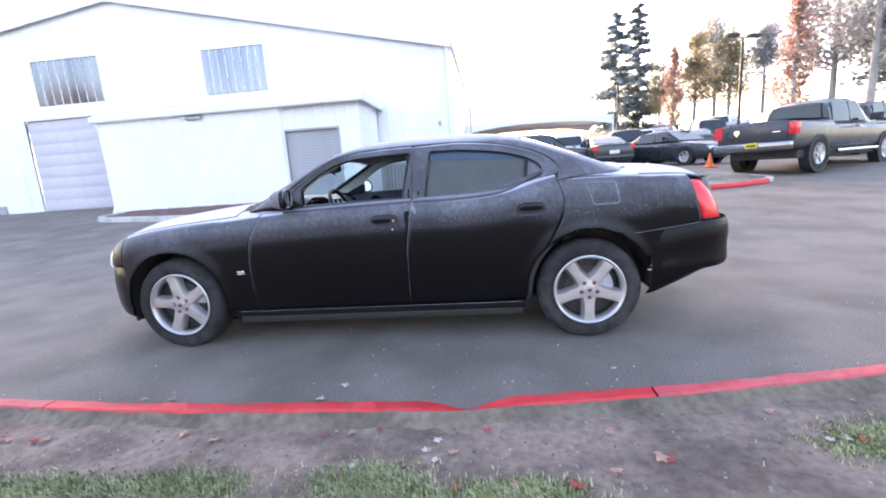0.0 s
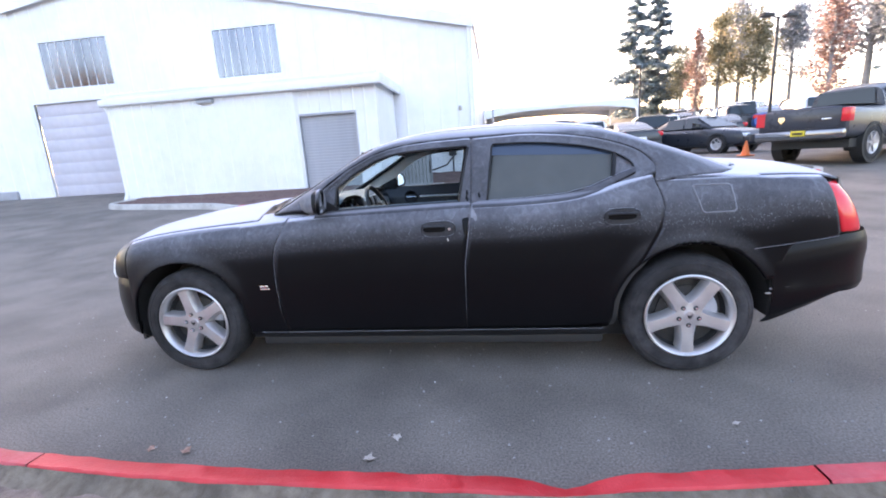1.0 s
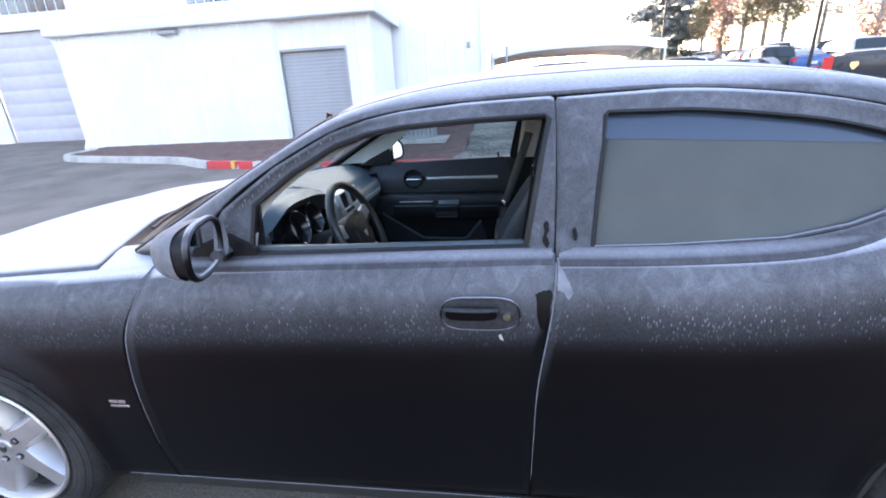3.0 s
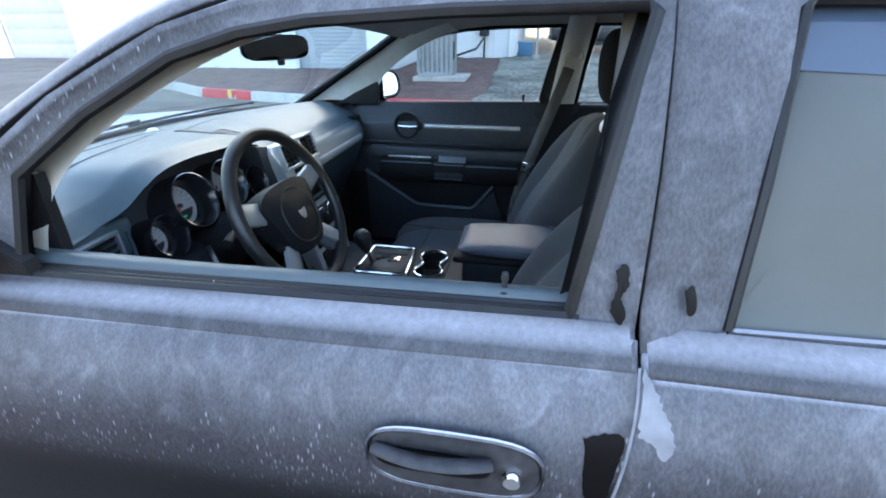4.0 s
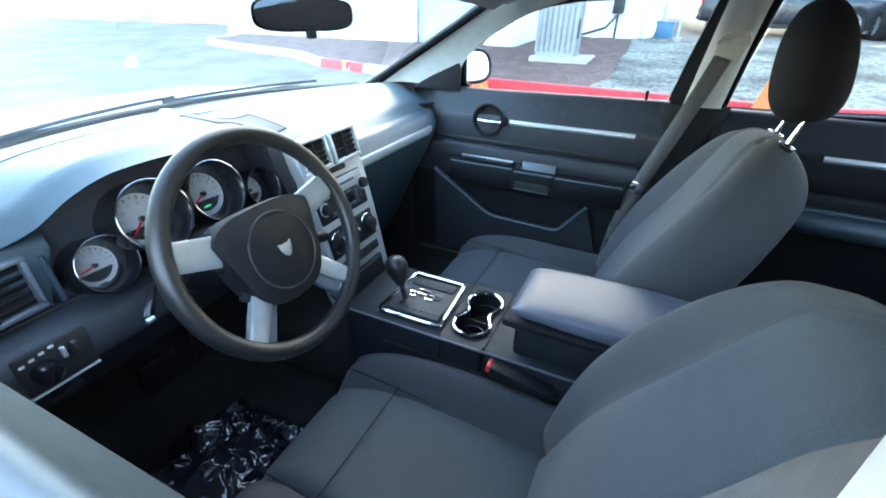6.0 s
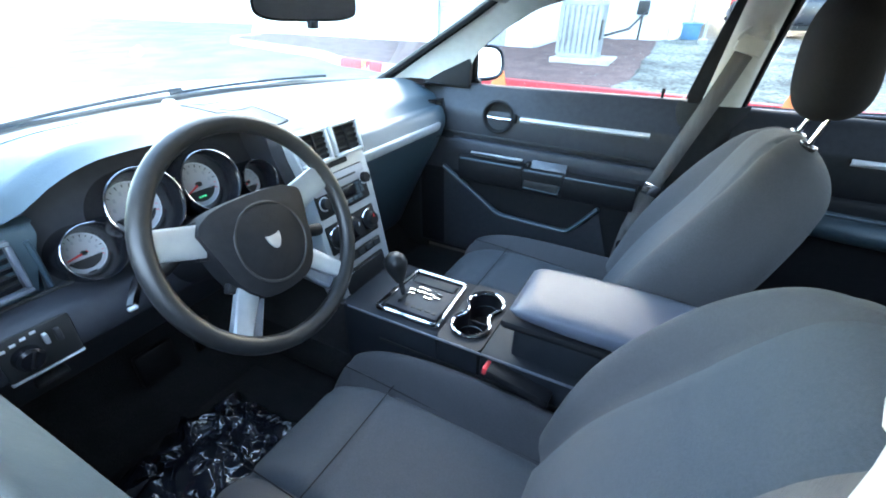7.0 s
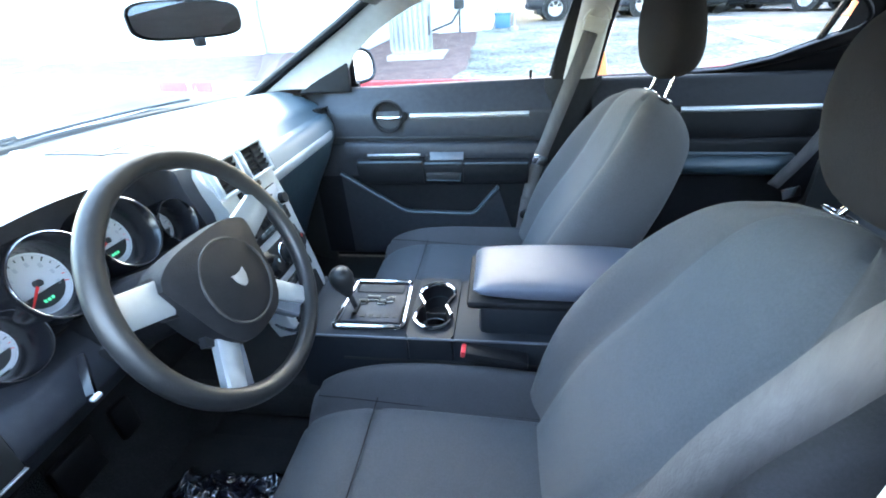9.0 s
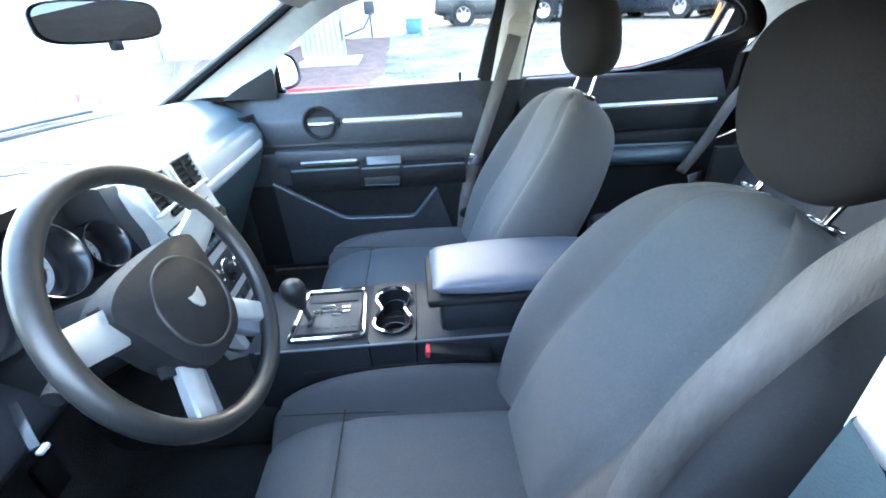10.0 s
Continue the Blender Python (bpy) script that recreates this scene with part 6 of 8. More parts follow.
stack = part("centre_console_face", prism_bm(ol, STK @ Matrix.Translation((0, 0, -0.05)), 0.055, 0.008), M["silver"], dash, "satin silver centre stack with vents, radio and knobs")
vent(stack, STK @ Matrix.Translation((-0.055, 0.008, 0.0175)), 0.043, 0.033, 0, 0, 5, M["silver"])
vent(stack, STK @ Matrix.Translation((0.062, 0.008, 0.0175)), 0.045, 0.033, 0, 0, 5, M["silver"])
part("hazard_bar", box_bm(-0.05, -0.052, 0.004, 0.05, -0.038, 0.010, 0.003, m=STK), M["darkplast"], stack)
rad = part("radio", box_bm(-0.10, -0.165, 0.003, 0.10, -0.065, 0.010, 0.004, m=STK), M["darkplast"], stack, "dark radio with a silver screen strip")
part("radio_face", box_bm(-0.098, -0.106, 0.009, 0.098, -0.067, 0.0118, 0.002, m=STK), M["greydoor"], rad)
part("disc_slot", box_bm(-0.062, -0.088, 0.0115, 0.062, -0.083, 0.0128, m=STK), M["ink"], rad, smooth=False)
part("radio_screen", box_bm(-0.035, -0.140, 0.009, 0.045, -0.112, 0.0116, 0.002, m=STK), gloss, rad)
for k in range(8):
    part("radio_button", box_bm(0.050 + 0.016 * (k % 2), -0.118 - 0.008 * (k // 2), 0.009, 0.063 + 0.016 * (k % 2), -0.112 - 0.008 * (k // 2), 0.0125, 0.001, 1, m=STK), M["dash"], rad)
for x, y in ((-0.076, -0.128), (0.090, -0.108)):
    part("knob_collar", tube_bm([STK @ Matrix.Translation((x, y, 0.011)) @ Vector((0.0165 * math.cos(a), 0.0165 * math.sin(a), 0)) for a in (k / 24 * 2 * math.pi for k in range(24))], 0.0016, 6, closed=True), M["silver"], rad)
    part("radio_knob", revolve_bm([(0.015, 0.0), (0.0135, 0.016), (0.0, 0.017)], STK @ Matrix.Translation((x, y, 0.009)), 20), M["darkplast"], rad)
for k in range(6):
    part("radio_button", box_bm(-0.055 + 0.021 * k, -0.155, 0.009, -0.038 + 0.021 * k, -0.145, 0.013, 0.001, 1, m=STK), M["dash"], rad)
cl = part("climate_panel", box_bm(-0.098, -0.262, 0.003, 0.098, -0.185, 0.009, 0.004, m=STK), M["darkplast"], stack, "climate panel with three knobs")
for x in (-0.066, 0.0, 0.066):
    part("climate_knob", revolve_bm([(0.029, 0.0), (0.027, 0.008), (0.019, 0.011), (0.017, 0.022), (0.0, 0.023)], STK @ Matrix.Translation((x, -0.222, 0.008)), 24), M["darkplast"], cl)
    part("knob_ring", tube_bm([STK @ Matrix.Translation((x, -0.222, 0.012)) @ Vector((0.028 * math.cos(a), 0.028 * math.sin(a), 0)) for a in (k / 24 * 2 * math.pi for k in range(24))], 0.0022, 6, closed=True), M["chrome"], cl)
    part("knob_mark", box_bm(-0.0015, 0.006, 0.022, 0.0015, 0.015, 0.024, m=STK @ Matrix.Translation((x, -0.222, 0.008))), M["needle"] if x > 0 else M["whiteprint"], cl, smooth=False)
sr = part("switch_panel", box_bm(-0.09, -0.305, 0.003, 0.09, -0.28, 0.009, 0.004, m=STK), M["darkplast"], stack)
for k in range(5):
    part("switch", box_bm(-0.082 + 0.034 * k, -0.301, 0.008, -0.054 + 0.034 * k, -0.284, 0.0125, 0.002, 1, m=STK), M["console"], sr)
part("ash_drawer", box_bm(-0.085, -0.385, 0.003, 0.085, -0.322, 0.009, 0.006, m=STK), M["darkplast"], stack)
part("drawer_line", box_bm(-0.08, -0.332, 0.008, 0.08, -0.329, 0.011, m=STK), M["chrome"], stack, smooth=False)

# steering column and wheel
WC, WT = Vector((-0.366, -0.378, 0.9405)), 23.6
WM = Matrix.Translation(WC) @ Matrix.Rotation(radians(90 - WT), 4, 'Y') @ Matrix.Rotation(radians(90), 4, 'Z')
part("steering_column", tube_bm([WM @ Vector((0, 0, -0.03)), WM @ Vector((0, 0, -0.10)), WM @ Vector((0, 0, -0.26))], [0.045, 0.062, 0.075], 20, flat=0.9), M["darkplast"], car)
sw_rim = []
for k in range(64):
    a = 2 * math.pi * k / 64
    sw_rim.append(WM @ Vector((0.190 * math.cos(a), 0.190 * math.sin(a), 0.026)))
wheel_ob = part("steering_wheel", tube_bm(sw_rim, 0.0155, 14, closed=True), M["leather"], car, "black four-spoke steering wheel with silver spokes")


def spoke(ang, r0, r1, w0, w1, name, material, z0, z1, th=0.016):
    m = WM @ Matrix.Rotation(radians(ang), 4, 'Z')
    bm = bmesh.new()
    rings = []
    for k in range(7):
        t = k / 6
        r, w, z = r0 + (r1 - r0) * t, w0 + (w1 - w0) * t, z0 + (z1 - z0) * t
        rings.append([bm.verts.new(m @ Vector((r, yy, zz))) for yy, zz in ((-w, z - th), (-w, z - 0.003), (-w * 0.8, z), (w * 0.8, z), (w, z - 0.003), (w, z - th))])
    for p, q in zip(rings, rings[1:]):
        for i in range(6):
            bm.faces.new((p[i], p[(i + 1) % 6], q[(i + 1) % 6], q[i]))
    cap(bm, (rings[0], rings[-1]))
    return part(name, bm, material, wheel_ob)


for a in (17, 163):
    spoke(a, 0.10, 0.184, 0.026, 0.023, "spoke", M["spoke"], 0.018, 0.030)
    spoke(a, 0.05, 0.11, 0.036, 0.03, "spoke_root", M["darkplast"], 0.012, 0.013)
for a in (-48, -132):
    spoke(a, 0.085, 0.181, 0.020, 0.017, "spoke", M["spoke"], 0.016, 0.028)
    spoke(a, 0.05, 0.11, 0.04, 0.03, "spoke_root", M["darkplast"], 0.010, 0.010)
# facet turned away beside each lower spoke, its shade in the grey colour
for a in (-132, -48):
    spoke(a + (9 if a < -90 else -9), 0.085, 0.174, 0.020, 0.014, "spoke_back", M["bezel"], 0.006, 0.016)
padol = [(-0.106, 0.048), (-0.092, 0.064), (-0.05, 0.076), (0.05, 0.076), (0.092, 0.064), (0.106, 0.048), (0.095, 0.0), (0.084, -0.045), (0.062, -0.08), (0.03, -0.096), (-0.03, -0.096), (-0.062, -0.08), (-0.084, -0.045), (-0.095, 0.0)]
padl = line_fn([(a, b - 0.008, 0) for a, b in padol + padol[:1]])


def pad_fn(u, v):
    p = padl(u)
    s = 1 - v
    return WM @ Vector((p.x * (s if v < 1 else 0), p.y * (s if v < 1 else 0), 0.028 + 0.016 * (1 - s * s)))


bm = grid_bm(pad_fn, 56, 8, close_u=True)
grid_bm(lambda u, v: WM @ Vector((padl(u).x * (1 + 0.02 * math.sin(math.pi * v)), padl(u).y * (1 + 0.02 * math.sin(math.pi * v)), 0.028 - 0.05 * v)), 56, 4, bm, close_u=True)
bmesh.ops.remove_doubles(bm, verts=bm.verts, dist=1e-4)
part("airbag_cover", bm, M["darkplast"], wheel_ob, "black airbag cover")
part("cover_circle", tube_bm([WM @ Vector((0.069 * math.cos(a), -0.017 + 0.069 * math.sin(a), 0.0365 + 0.0035 * (1 - abs(math.sin(a))))) for a in (k / 48 * 2 * math.pi for k in range(48))], 0.0022, 6, closed=True), M["ink"], wheel_ob)
part("emblem", prism_bm([(-0.017, 0.014), (-0.006, 0.010), (0.006, 0.010), (0.017, 0.014), (0.015, 0.0), (0.008, -0.012), (0.003, -0.016), (-0.003, -0.016), (-0.008, -0.012), (-0.015, 0.0)], WM @ Matrix.Translation((0, -0.016, 0.0425)) @ Matrix.Scale(0.85, 4), 0.004, 0.0015), M["alloy"], wheel_ob, "small silver shield emblem")
for s, ang in ((1, 8), (-1, 172)):
    p0, p1 = WM @ Vector((0.05 * s, 0.03, -0.07)), WM @ Vector((0.155 * s, 0.005, -0.06))
    part("column_stalk", tube_bm([p0, p0.lerp(p1, 0.5), p0.lerp(p1, 0.75), p1], [0.008, 0.009, 0.013, 0.013], 12), M["darkplast"], car)
st = WM @ Vector((0.098, -0.035, -0.02))
part("speed_control_stalk", tube_bm([st, WM @ Vector((0.135, -0.045, -0.02)), WM @ Vector((0.15, -0.048, -0.02))], [0.008, 0.013, 0.013], 12), M["darkplast"], car)
tlt = part("tilt_lever", prism_bm([(-0.006, 0.02), (0.006, 0.02), (0.008, 0.05), (0.010, 0.085), (0.007, 0.098), (-0.007, 0.098), (-0.010, 0.085), (-0.008, 0.05)], look((-0.495, -0.505, 0.908), (-0.416, -0.578, 0.884)) @ Matrix.Rotation(radians(-90), 4, 'X') @ Matrix.Rotation(radians(90), 4, 'Y'), 0.010, 0.003), gloss, car, "glossy dark steering column lever")
part("lever_tip", box_bm(-0.004, -0.007, -0.003, 0.004, 0.007, 0.003, 0.002, m=Matrix.Translation((-0.420, -0.574, 0.890))), M["silver"], tlt)


# seats
def seat(yc, near):
    """Cloth bucket seat: cushion, backrest and headrest on two posts."""
    s = -1 if yc < 0 else 1

    def cushion(u, v):
        # u along the seat, v round the section
        x = -0.365 + 0.60 * u
        W = 0.256 - 0.02 * (1 - u) ** 3
        a = 2 * math.pi * v
        ca, sa = math.cos(a), math.sin(a)
        w = W * math.copysign(abs(ca) ** 0.5, ca)
        endz = 1.0 if 0.02 < u < 0.98 else 0.6
        front = (1 - u) ** 4
        t = (0.545 - 0.045 * u - 0.09 * (1 - u) ** 7) if sa > 0 else 0.33
        base = 0.44
        z = base + (t - base) * abs(sa) ** 0.45
        if sa > 0:
            bol = max(0.0, (abs(w) / W - 0.56) / 0.44)
            z += (0.060 + 0.036 * (w * s < 0) * math.sin(math.pi * min(1, 0.15 + 0.85 * u)) ** 0.7) * math.sin(min(1.0, bol * 1.35) * math.pi / 2) ** 2 * (0.55 + 0.45 * u) * abs(sa) ** 0.3
            z -= 0.017 * math.exp(-((abs(w) / W - 0.58) / 0.045) ** 2) + 0.006 * math.exp(-((x + 0.19) / 0.012) ** 2) * (abs(w) / W < 0.58)
        k = 0.0 if endz == 1.0 else 1.0
        return (x + k * 0.0, yc + w * (1 - 0.06 * k), base + (z - base) * (1 - 0.25 * k))
    bm = grid_bm(cushion, 60, 96, close_v=True)
    bm.verts.ensure_lookup_table()
    rows = 96
    cap(bm, ([bm.verts[i] for i in range(rows)], [bm.verts[60 * rows + i] for i in range(rows)]))
    st = part("front_seat", bm, M["cloth"], car, "charcoal cloth front seat with side bolsters", angle=70)
    st.data.materials.append(M["cloth3"])
    for pl in st.data.polygons:
        if pl.index < 60 * 96:
            aa = 2 * math.pi * (pl.index % 96 + 0.5) / 96
            pl.material_index = 1 if math.sin(aa) < 0 or abs(math.cos(aa)) ** 0.5 > 0.58 else 0
    for sg in (-1, 1):
        part("seam", tube_bm([(-0.33 + 0.52 * k / 14, yc + sg * 0.150, 0.531 - 0.045 * (0.06 + 0.87 * k / 14) - 0.02 * max(0, 0.15 - k / 14)) for k in range(15)], 0.0014, 5), M["cloth2"], st)
    part("seam", tube_bm([(-0.19, yc - 0.15 + 0.3 * k / 10, 0.5300 - 0.003 * math.sin(math.pi * k / 10)) for k in range(11)], 0.0014, 5), M["cloth2"], st)
    # backrest
    H, lean = (0.605, 0.0) if near else (0.62, 0.04)
    ax = Vector((0.475, 0, 0.88)).normalized()
    back0 = Vector((0.235, yc, 0.50))
    nrm = Vector((-ax.z, 0, ax.x))
    Wb = smooth_fn([0, 0.15, 0.35, 0.6, 0.75, 1.0], [0.215, 0.25, 0.268, 0.260, 0.245, 0.230])
    Db = smooth_fn([0, 0.3, 0.7, 1.0], [0.085, 0.080, 0.074, 0.070])

    def Wf(u):
        return Wb(u) * max(0.02, 1 - (max(0.0, u - 0.62) / 0.38) ** 2.9) ** 0.5

    def Df(u):
        return Db(u) * max(0.02, 1 - (max(0.0, u - 0.86) / 0.14) ** 2.2) ** 0.5

    def back(u, v):
        u = 1 - (1 - u) ** 1.7
        a = 2 * math.pi * v
        ca, sa = math.cos(a), math.sin(a)
        W, D = Wf(u), Df(u)
        w = W * math.copysign(abs(ca) ** 0.62, ca)
        t = D * math.copysign(abs(sa) ** 0.62, sa)
        q = abs(w) / W
        if sa < 0:
            t *= 1.55
        if sa > 0:
            bol = max(0.0, (q - 0.50) / 0.50)
            side = math.sin(min(1.0, bol * 1.2) * math.pi / 2) ** 2
            t += 0.068 * side * (math.sin(math.pi * min(1.0, u * 0.95 + 0.12)) ** 0.7) * abs(sa) ** 0.25
            t += 0.018 * math.exp(-((u - 0.28) / 0.22) ** 2) * (1 - q ** 2)
            t -= 0.014 * math.exp(-((q - 0.54) / 0.045) ** 2)
            t -= 0.0025 * math.exp(-((u - 0.60 - 0.05 * q) / 0.012) ** 2) * (q < 0.53)
        p = back0 + nrm * (lean * u * u) + ax * (H * u) + nrm * t + Vector((0, w, 0))
        return p
    bm = grid_bm(back, 56, 72, close_v=True)
    bm.verts.ensure_lookup_table()
    cap(bm, ([bm.verts[i] for i in range(72)], [bm.verts[56 * 72 + i] for i in range(72)]))
    br = part("backrest", bm, M["cloth"], st, angle=70)
    br.data.materials.append(M["cloth3"])
    for pl in br.data.polygons:
        if pl.index < 56 * 72:
            aa = 2 * math.pi * (pl.index % 72 + 0.5) / 72
            pl.material_index = 1 if math.sin(aa) < 0 or abs(math.cos(aa)) ** 0.62 > 0.54 else 0
    # headrest
    hc = Vector((0.498, yc, 1.226)) if yc > 0 else Vector((0.528, yc, 1.168))
    hax = Vector((-0.16, 0, 0.985)).normalized()
    hn = Vector((-hax.z, 0, hax.x))

    def hr(u, v):
        th, a = math.pi * u, 2 * math.pi * v
        ca, sa, ct, snt = math.cos(a), math.sin(a), math.cos(th), math.sin(th)
        wy = 0.135 * math.copysign(abs(ca) ** 0.75, ca) * abs(snt) ** 0.75
        t = 0.062 * math.copysign(abs(sa) ** 0.8, sa) * abs(snt) ** 0.7 * (1.0 + 0.25 * ct * -1)
        h = 0.122 * math.copysign(abs(ct) ** 0.8, ct)
        wy *= 1.0 - 0.10 * (h / 0.122) * -1 * 0 - 0.12 * max(0, -h / 0.122)
        return hc + hax * h + hn * t + Vector((0, wy, 0))
    part("headrest", grid_bm(hr, 22, 36, close_v=True), M["cloth2"], st, "rounded dark headrest")
    for sg in (-1, 1):
        p0 = back0 + ax * (H - 0.006) + nrm * (lean * 0.9) + Vector((0, sg * 0.062, 0))
        p1 = hc - hax * 0.10 + Vector((0, sg * 0.06, 0))
        pst = part("headrest_post", tube_bm([p0, p1], 0.0052, 10), M["chrome"], st)
        part("post_collar", tube_bm([p0 + ax * 0.004 + Vector((0.016 * math.cos(a), 0.027 * math.sin(a), -0.006 * math.cos(a))) for a in (k / 20 * 2 * math.pi for k in range(20))], 0.0018, 6, closed=True), M["darkchrome"], pst)
        part("collar_plate", tube_bm([p0 - ax * 0.012, p0 + ax * 0.002], 0.018, 14), M["darkplast"], pst)
    part("seat_base", box_bm(-0.28, yc - 0.22, 0.27, 0.22, yc + 0.22, 0.42, 0.02), M["ink"], st)
    part("side_shield", box_bm(-0.25, yc + s * 0.235, 0.30, 0.30, yc + s * 0.255, 0.45, 0.01), M["darkplast"], st)
    return st


seat(0.385, False)
seat(-0.385, True)

# centre console
CT = 0.618
bm = box_bm(-0.42, -0.128, 0.30, -0.138, 0.128, CT, 0.012)
box_bm(-0.028, -0.128, 0.30, 0.44, 0.128, CT, 0.012, bm=bm)
box_bm(-0.14, -0.128, 0.30, -0.026, 0.128, CT - 0.075, 0.0, bm=bm)
con = part("centre_console", bm, M["console"], car, "black centre console")
part("console_trim", tube_bm([(-0.40, -0.128, CT - 0.004), (-0.1, -0.130, CT - 0.002), (0.40, -0.128, CT - 0.002)], 0.003, 8), M["bezel"], con)
part("console_nose", grid_bm(lambda u, v: (-0.415 - 0.05 * u, -0.125 + 0.25 * v, CT - 0.002 + 0.02 * u * u), 8, 6), M["console"], con)
gate = part("gate_plate", box_bm(-0.315, -0.082, CT, -0.165, 0.082, CT + 0.006, 0.003), M["panel"], con, "gear gate plate in a chrome frame")
go = [(-0.325, -0.100), (-0.318, 0.088), (-0.312, 0.094), (-0.170, 0.094), (-0.163, 0.088), (-0.152, -0.096), (-0.158, -0.102), (-0.318, -0.104)]
part("gate_frame", tube_bm([(*line_fn([(a, b, 0) for a, b in go + go[:1]], False)(k / 64).to_2d(), CT + 0.006) for k in range(64)], 0.0065, 8, closed=True), M["chrome"], gate)
zig = [(-0.285, -0.055), (-0.285, -0.005), (-0.268, -0.005), (-0.268, 0.012), (-0.235, 0.012), (-0.235, -0.005), (-0.215, -0.005), (-0.215, 0.006), (-0.195, 0.006)]
part("gate_slot", tube_bm([(a, b, CT + 0.007) for a, b in zig], 0.006, 6), M["ink"], gate)
for off in (-0.009, 0.009):
    part("slot_edge", tube_bm([(a, b + off, CT + 0.008) for a, b in zig], 0.003, 6), M["chrome"], gate)
part("window_slot", box_bm(-0.306, 0.040, CT + 0.005, -0.176, 0.080, CT + 0.0085, 0.004), M["ink"], gate)
for k in range(5):
    part("gate_mark", box_bm(-0.268 + 0.021 * k, -0.066, CT + 0.006, -0.256 + 0.021 * k, -0.054, CT + 0.0075), M["ink"], gate, smooth=False)
lev = part("shift_lever", tube_bm([(-0.285, -0.03, CT), (-0.298, -0.026, CT + 0.035), (-0.308, -0.023, CT + 0.058)], [0.007, 0.007, 0.008], 12), M["rim_dark"], con, "gear lever with a black knob")
part("shift_knob", revolve_bm([(0.0, 0.056), (0.016, 0.054), (0.027, 0.043), (0.031, 0.027), (0.027, 0.008), (0.018, -0.012), (0.012, -0.026)], Matrix.Translation((-0.310, -0.022, CT + 0.068)) @ Matrix.Rotation(radians(-14), 4, 'Y'), 24), M["leather"], lev)


def cup_outline(r, k):
    """A figure of eight: two bores joined through a waist."""
    pts = []
    for c, a0 in ((0.047, -32.0), (-0.052, 148.0)):
        for i in range(k + 1):
            a = radians(a0 + 244 * i / k)
            pts.append((-0.083 + r * math.cos(a), c + r * math.sin(a)))
        pts.append((-0.083 + (-1 if c > 0 else 1) * (r - 0.016), -0.0025))
    return pts


fig = cup_outline(0.043, 20)
bm = bmesh.new()
edge, mouth = [], []
for a, b in fig:
    # each point of the mouth has a partner on the rim of the plate
    dx, dy = a + 0.083, b
    k = min(0.0575 / max(1e-6, abs(dx)), 0.127 / max(1e-6, abs(dy)))
    edge.append(bm.verts.new((-0.083 + dx * k, dy * k, CT)))
    mouth.append(bm.verts.new((a, b, CT)))
skirt = [bm.verts.new(v.co + Vector((0, 0, -0.09))) for v in edge]
for i in range(len(fig)):
    j = (i + 1) % len(fig)
    bm.faces.new((edge[i], edge[j], mouth[j], mouth[i]))
    bm.faces.new((edge[i], edge[j], skirt[j], skirt[i]))
part("cup_plate", bm, M["console"], con, angle=30)
bore = plain("cup holder bore", (0.012, 0.012, 0.014), 0.4)
cups = part("cup_holder", grid_bm(lambda u, v: (lambda p: (-0.083 + (p[0] + 0.083) * (1 - 0.08 * v), p[1] * (1 - 0.03 * v), CT - 0.07 * v))(fig[int(round(u * len(fig))) % len(fig)]), len(fig), 4, close_u=True), bore, con, "double cup holder with a chrome rim")
part("cup_floor", prism_bm([(-0.083 + (a + 0.083) * 1.02, b * 1.02) for a, b in fig], pose(0, 0, CT - 0.074), 0.004), bore, cups)
rimc = line_fn([(a, b, 0) for a, b in cup_outline(0.046, 14) + cup_outline(0.046, 14)[:1]])
part("cup_rim", tube_bm([(*rimc(k / 120).to_2d(), CT + 0.006) for k in range(120)], 0.005, 8, closed=True), M["chrome"], cups)
part("cup_web", box_bm(-0.112, -0.005, CT - 0.06, -0.054, 0.001, CT - 0.022, 0.002), M["darkplast"], cups)
for cy in (0.047, -0.052):
    part("cup_step", tube_bm([(-0.083 + 0.034 * math.cos(a), cy + 0.036 * math.sin(a), CT - 0.03) for a in np.linspace(radians(20), radians(160), 16)], 0.0015, 5), M["dash"], cups)


def arm_fn(u, v):
    a = 2 * math.pi * v
    ca, sa = math.cos(a), math.sin(a)
    x = 0.020 + 0.42 * u
    e = math.sin(math.pi * min(max(u, 0.0), 1.0)) ** 0.30
    w = 0.105 * math.copysign(abs(ca) ** 0.4, ca) * (0.86 + 0.14 * e)
    z = 0.732 + 0.023 * math.copysign(abs(sa) ** 0.45, sa) * e
    return (x, w, z + 0.012 * (u < 0.5) * 0)


bm = grid_bm(arm_fn, 24, 40, close_v=True)
bm.verts.ensure_lookup_table()
cap(bm, ([bm.verts[i] for i in range(40)], [bm.verts[24 * 40 + i] for i in range(40)]))
part("armrest", bm, M["vinyl"], con, "padded blue-black vinyl armrest lid", angle=60)
part("armrest_lip", box_bm(0.006, -0.110, 0.690, 0.44, 0.110, 0.713, 0.010), M["darkplast"], con)
part("armrest_box", box_bm(0.034, -0.100, CT - 0.02, 0.44, 0.100, 0.694, 0.016), M["console"], con)
bk = part("belt_buckle", box_bm(-0.012, -0.02, -0.005, 0.012, 0.02, 0.14, 0.006, m=pose(0.142, -0.146, 0.576, 0, -80, 0)), M["darkplast"], car, "black buckle with a red button")
part("buckle_button", box_bm(-0.009, -0.016, 0.139, 0.009, 0.016, 0.150, 0.003, m=pose(0.142, -0.146, 0.576, 0, -80, 0)), M["button"], bk)
part("buckle_bolt", revolve_bm([(0.0, 0.004), (0.007, 0.003), (0.008, 0)], pose(0.135, -0.158, 0.580, 90, 0, 0), 12), M["chrome"], bk)


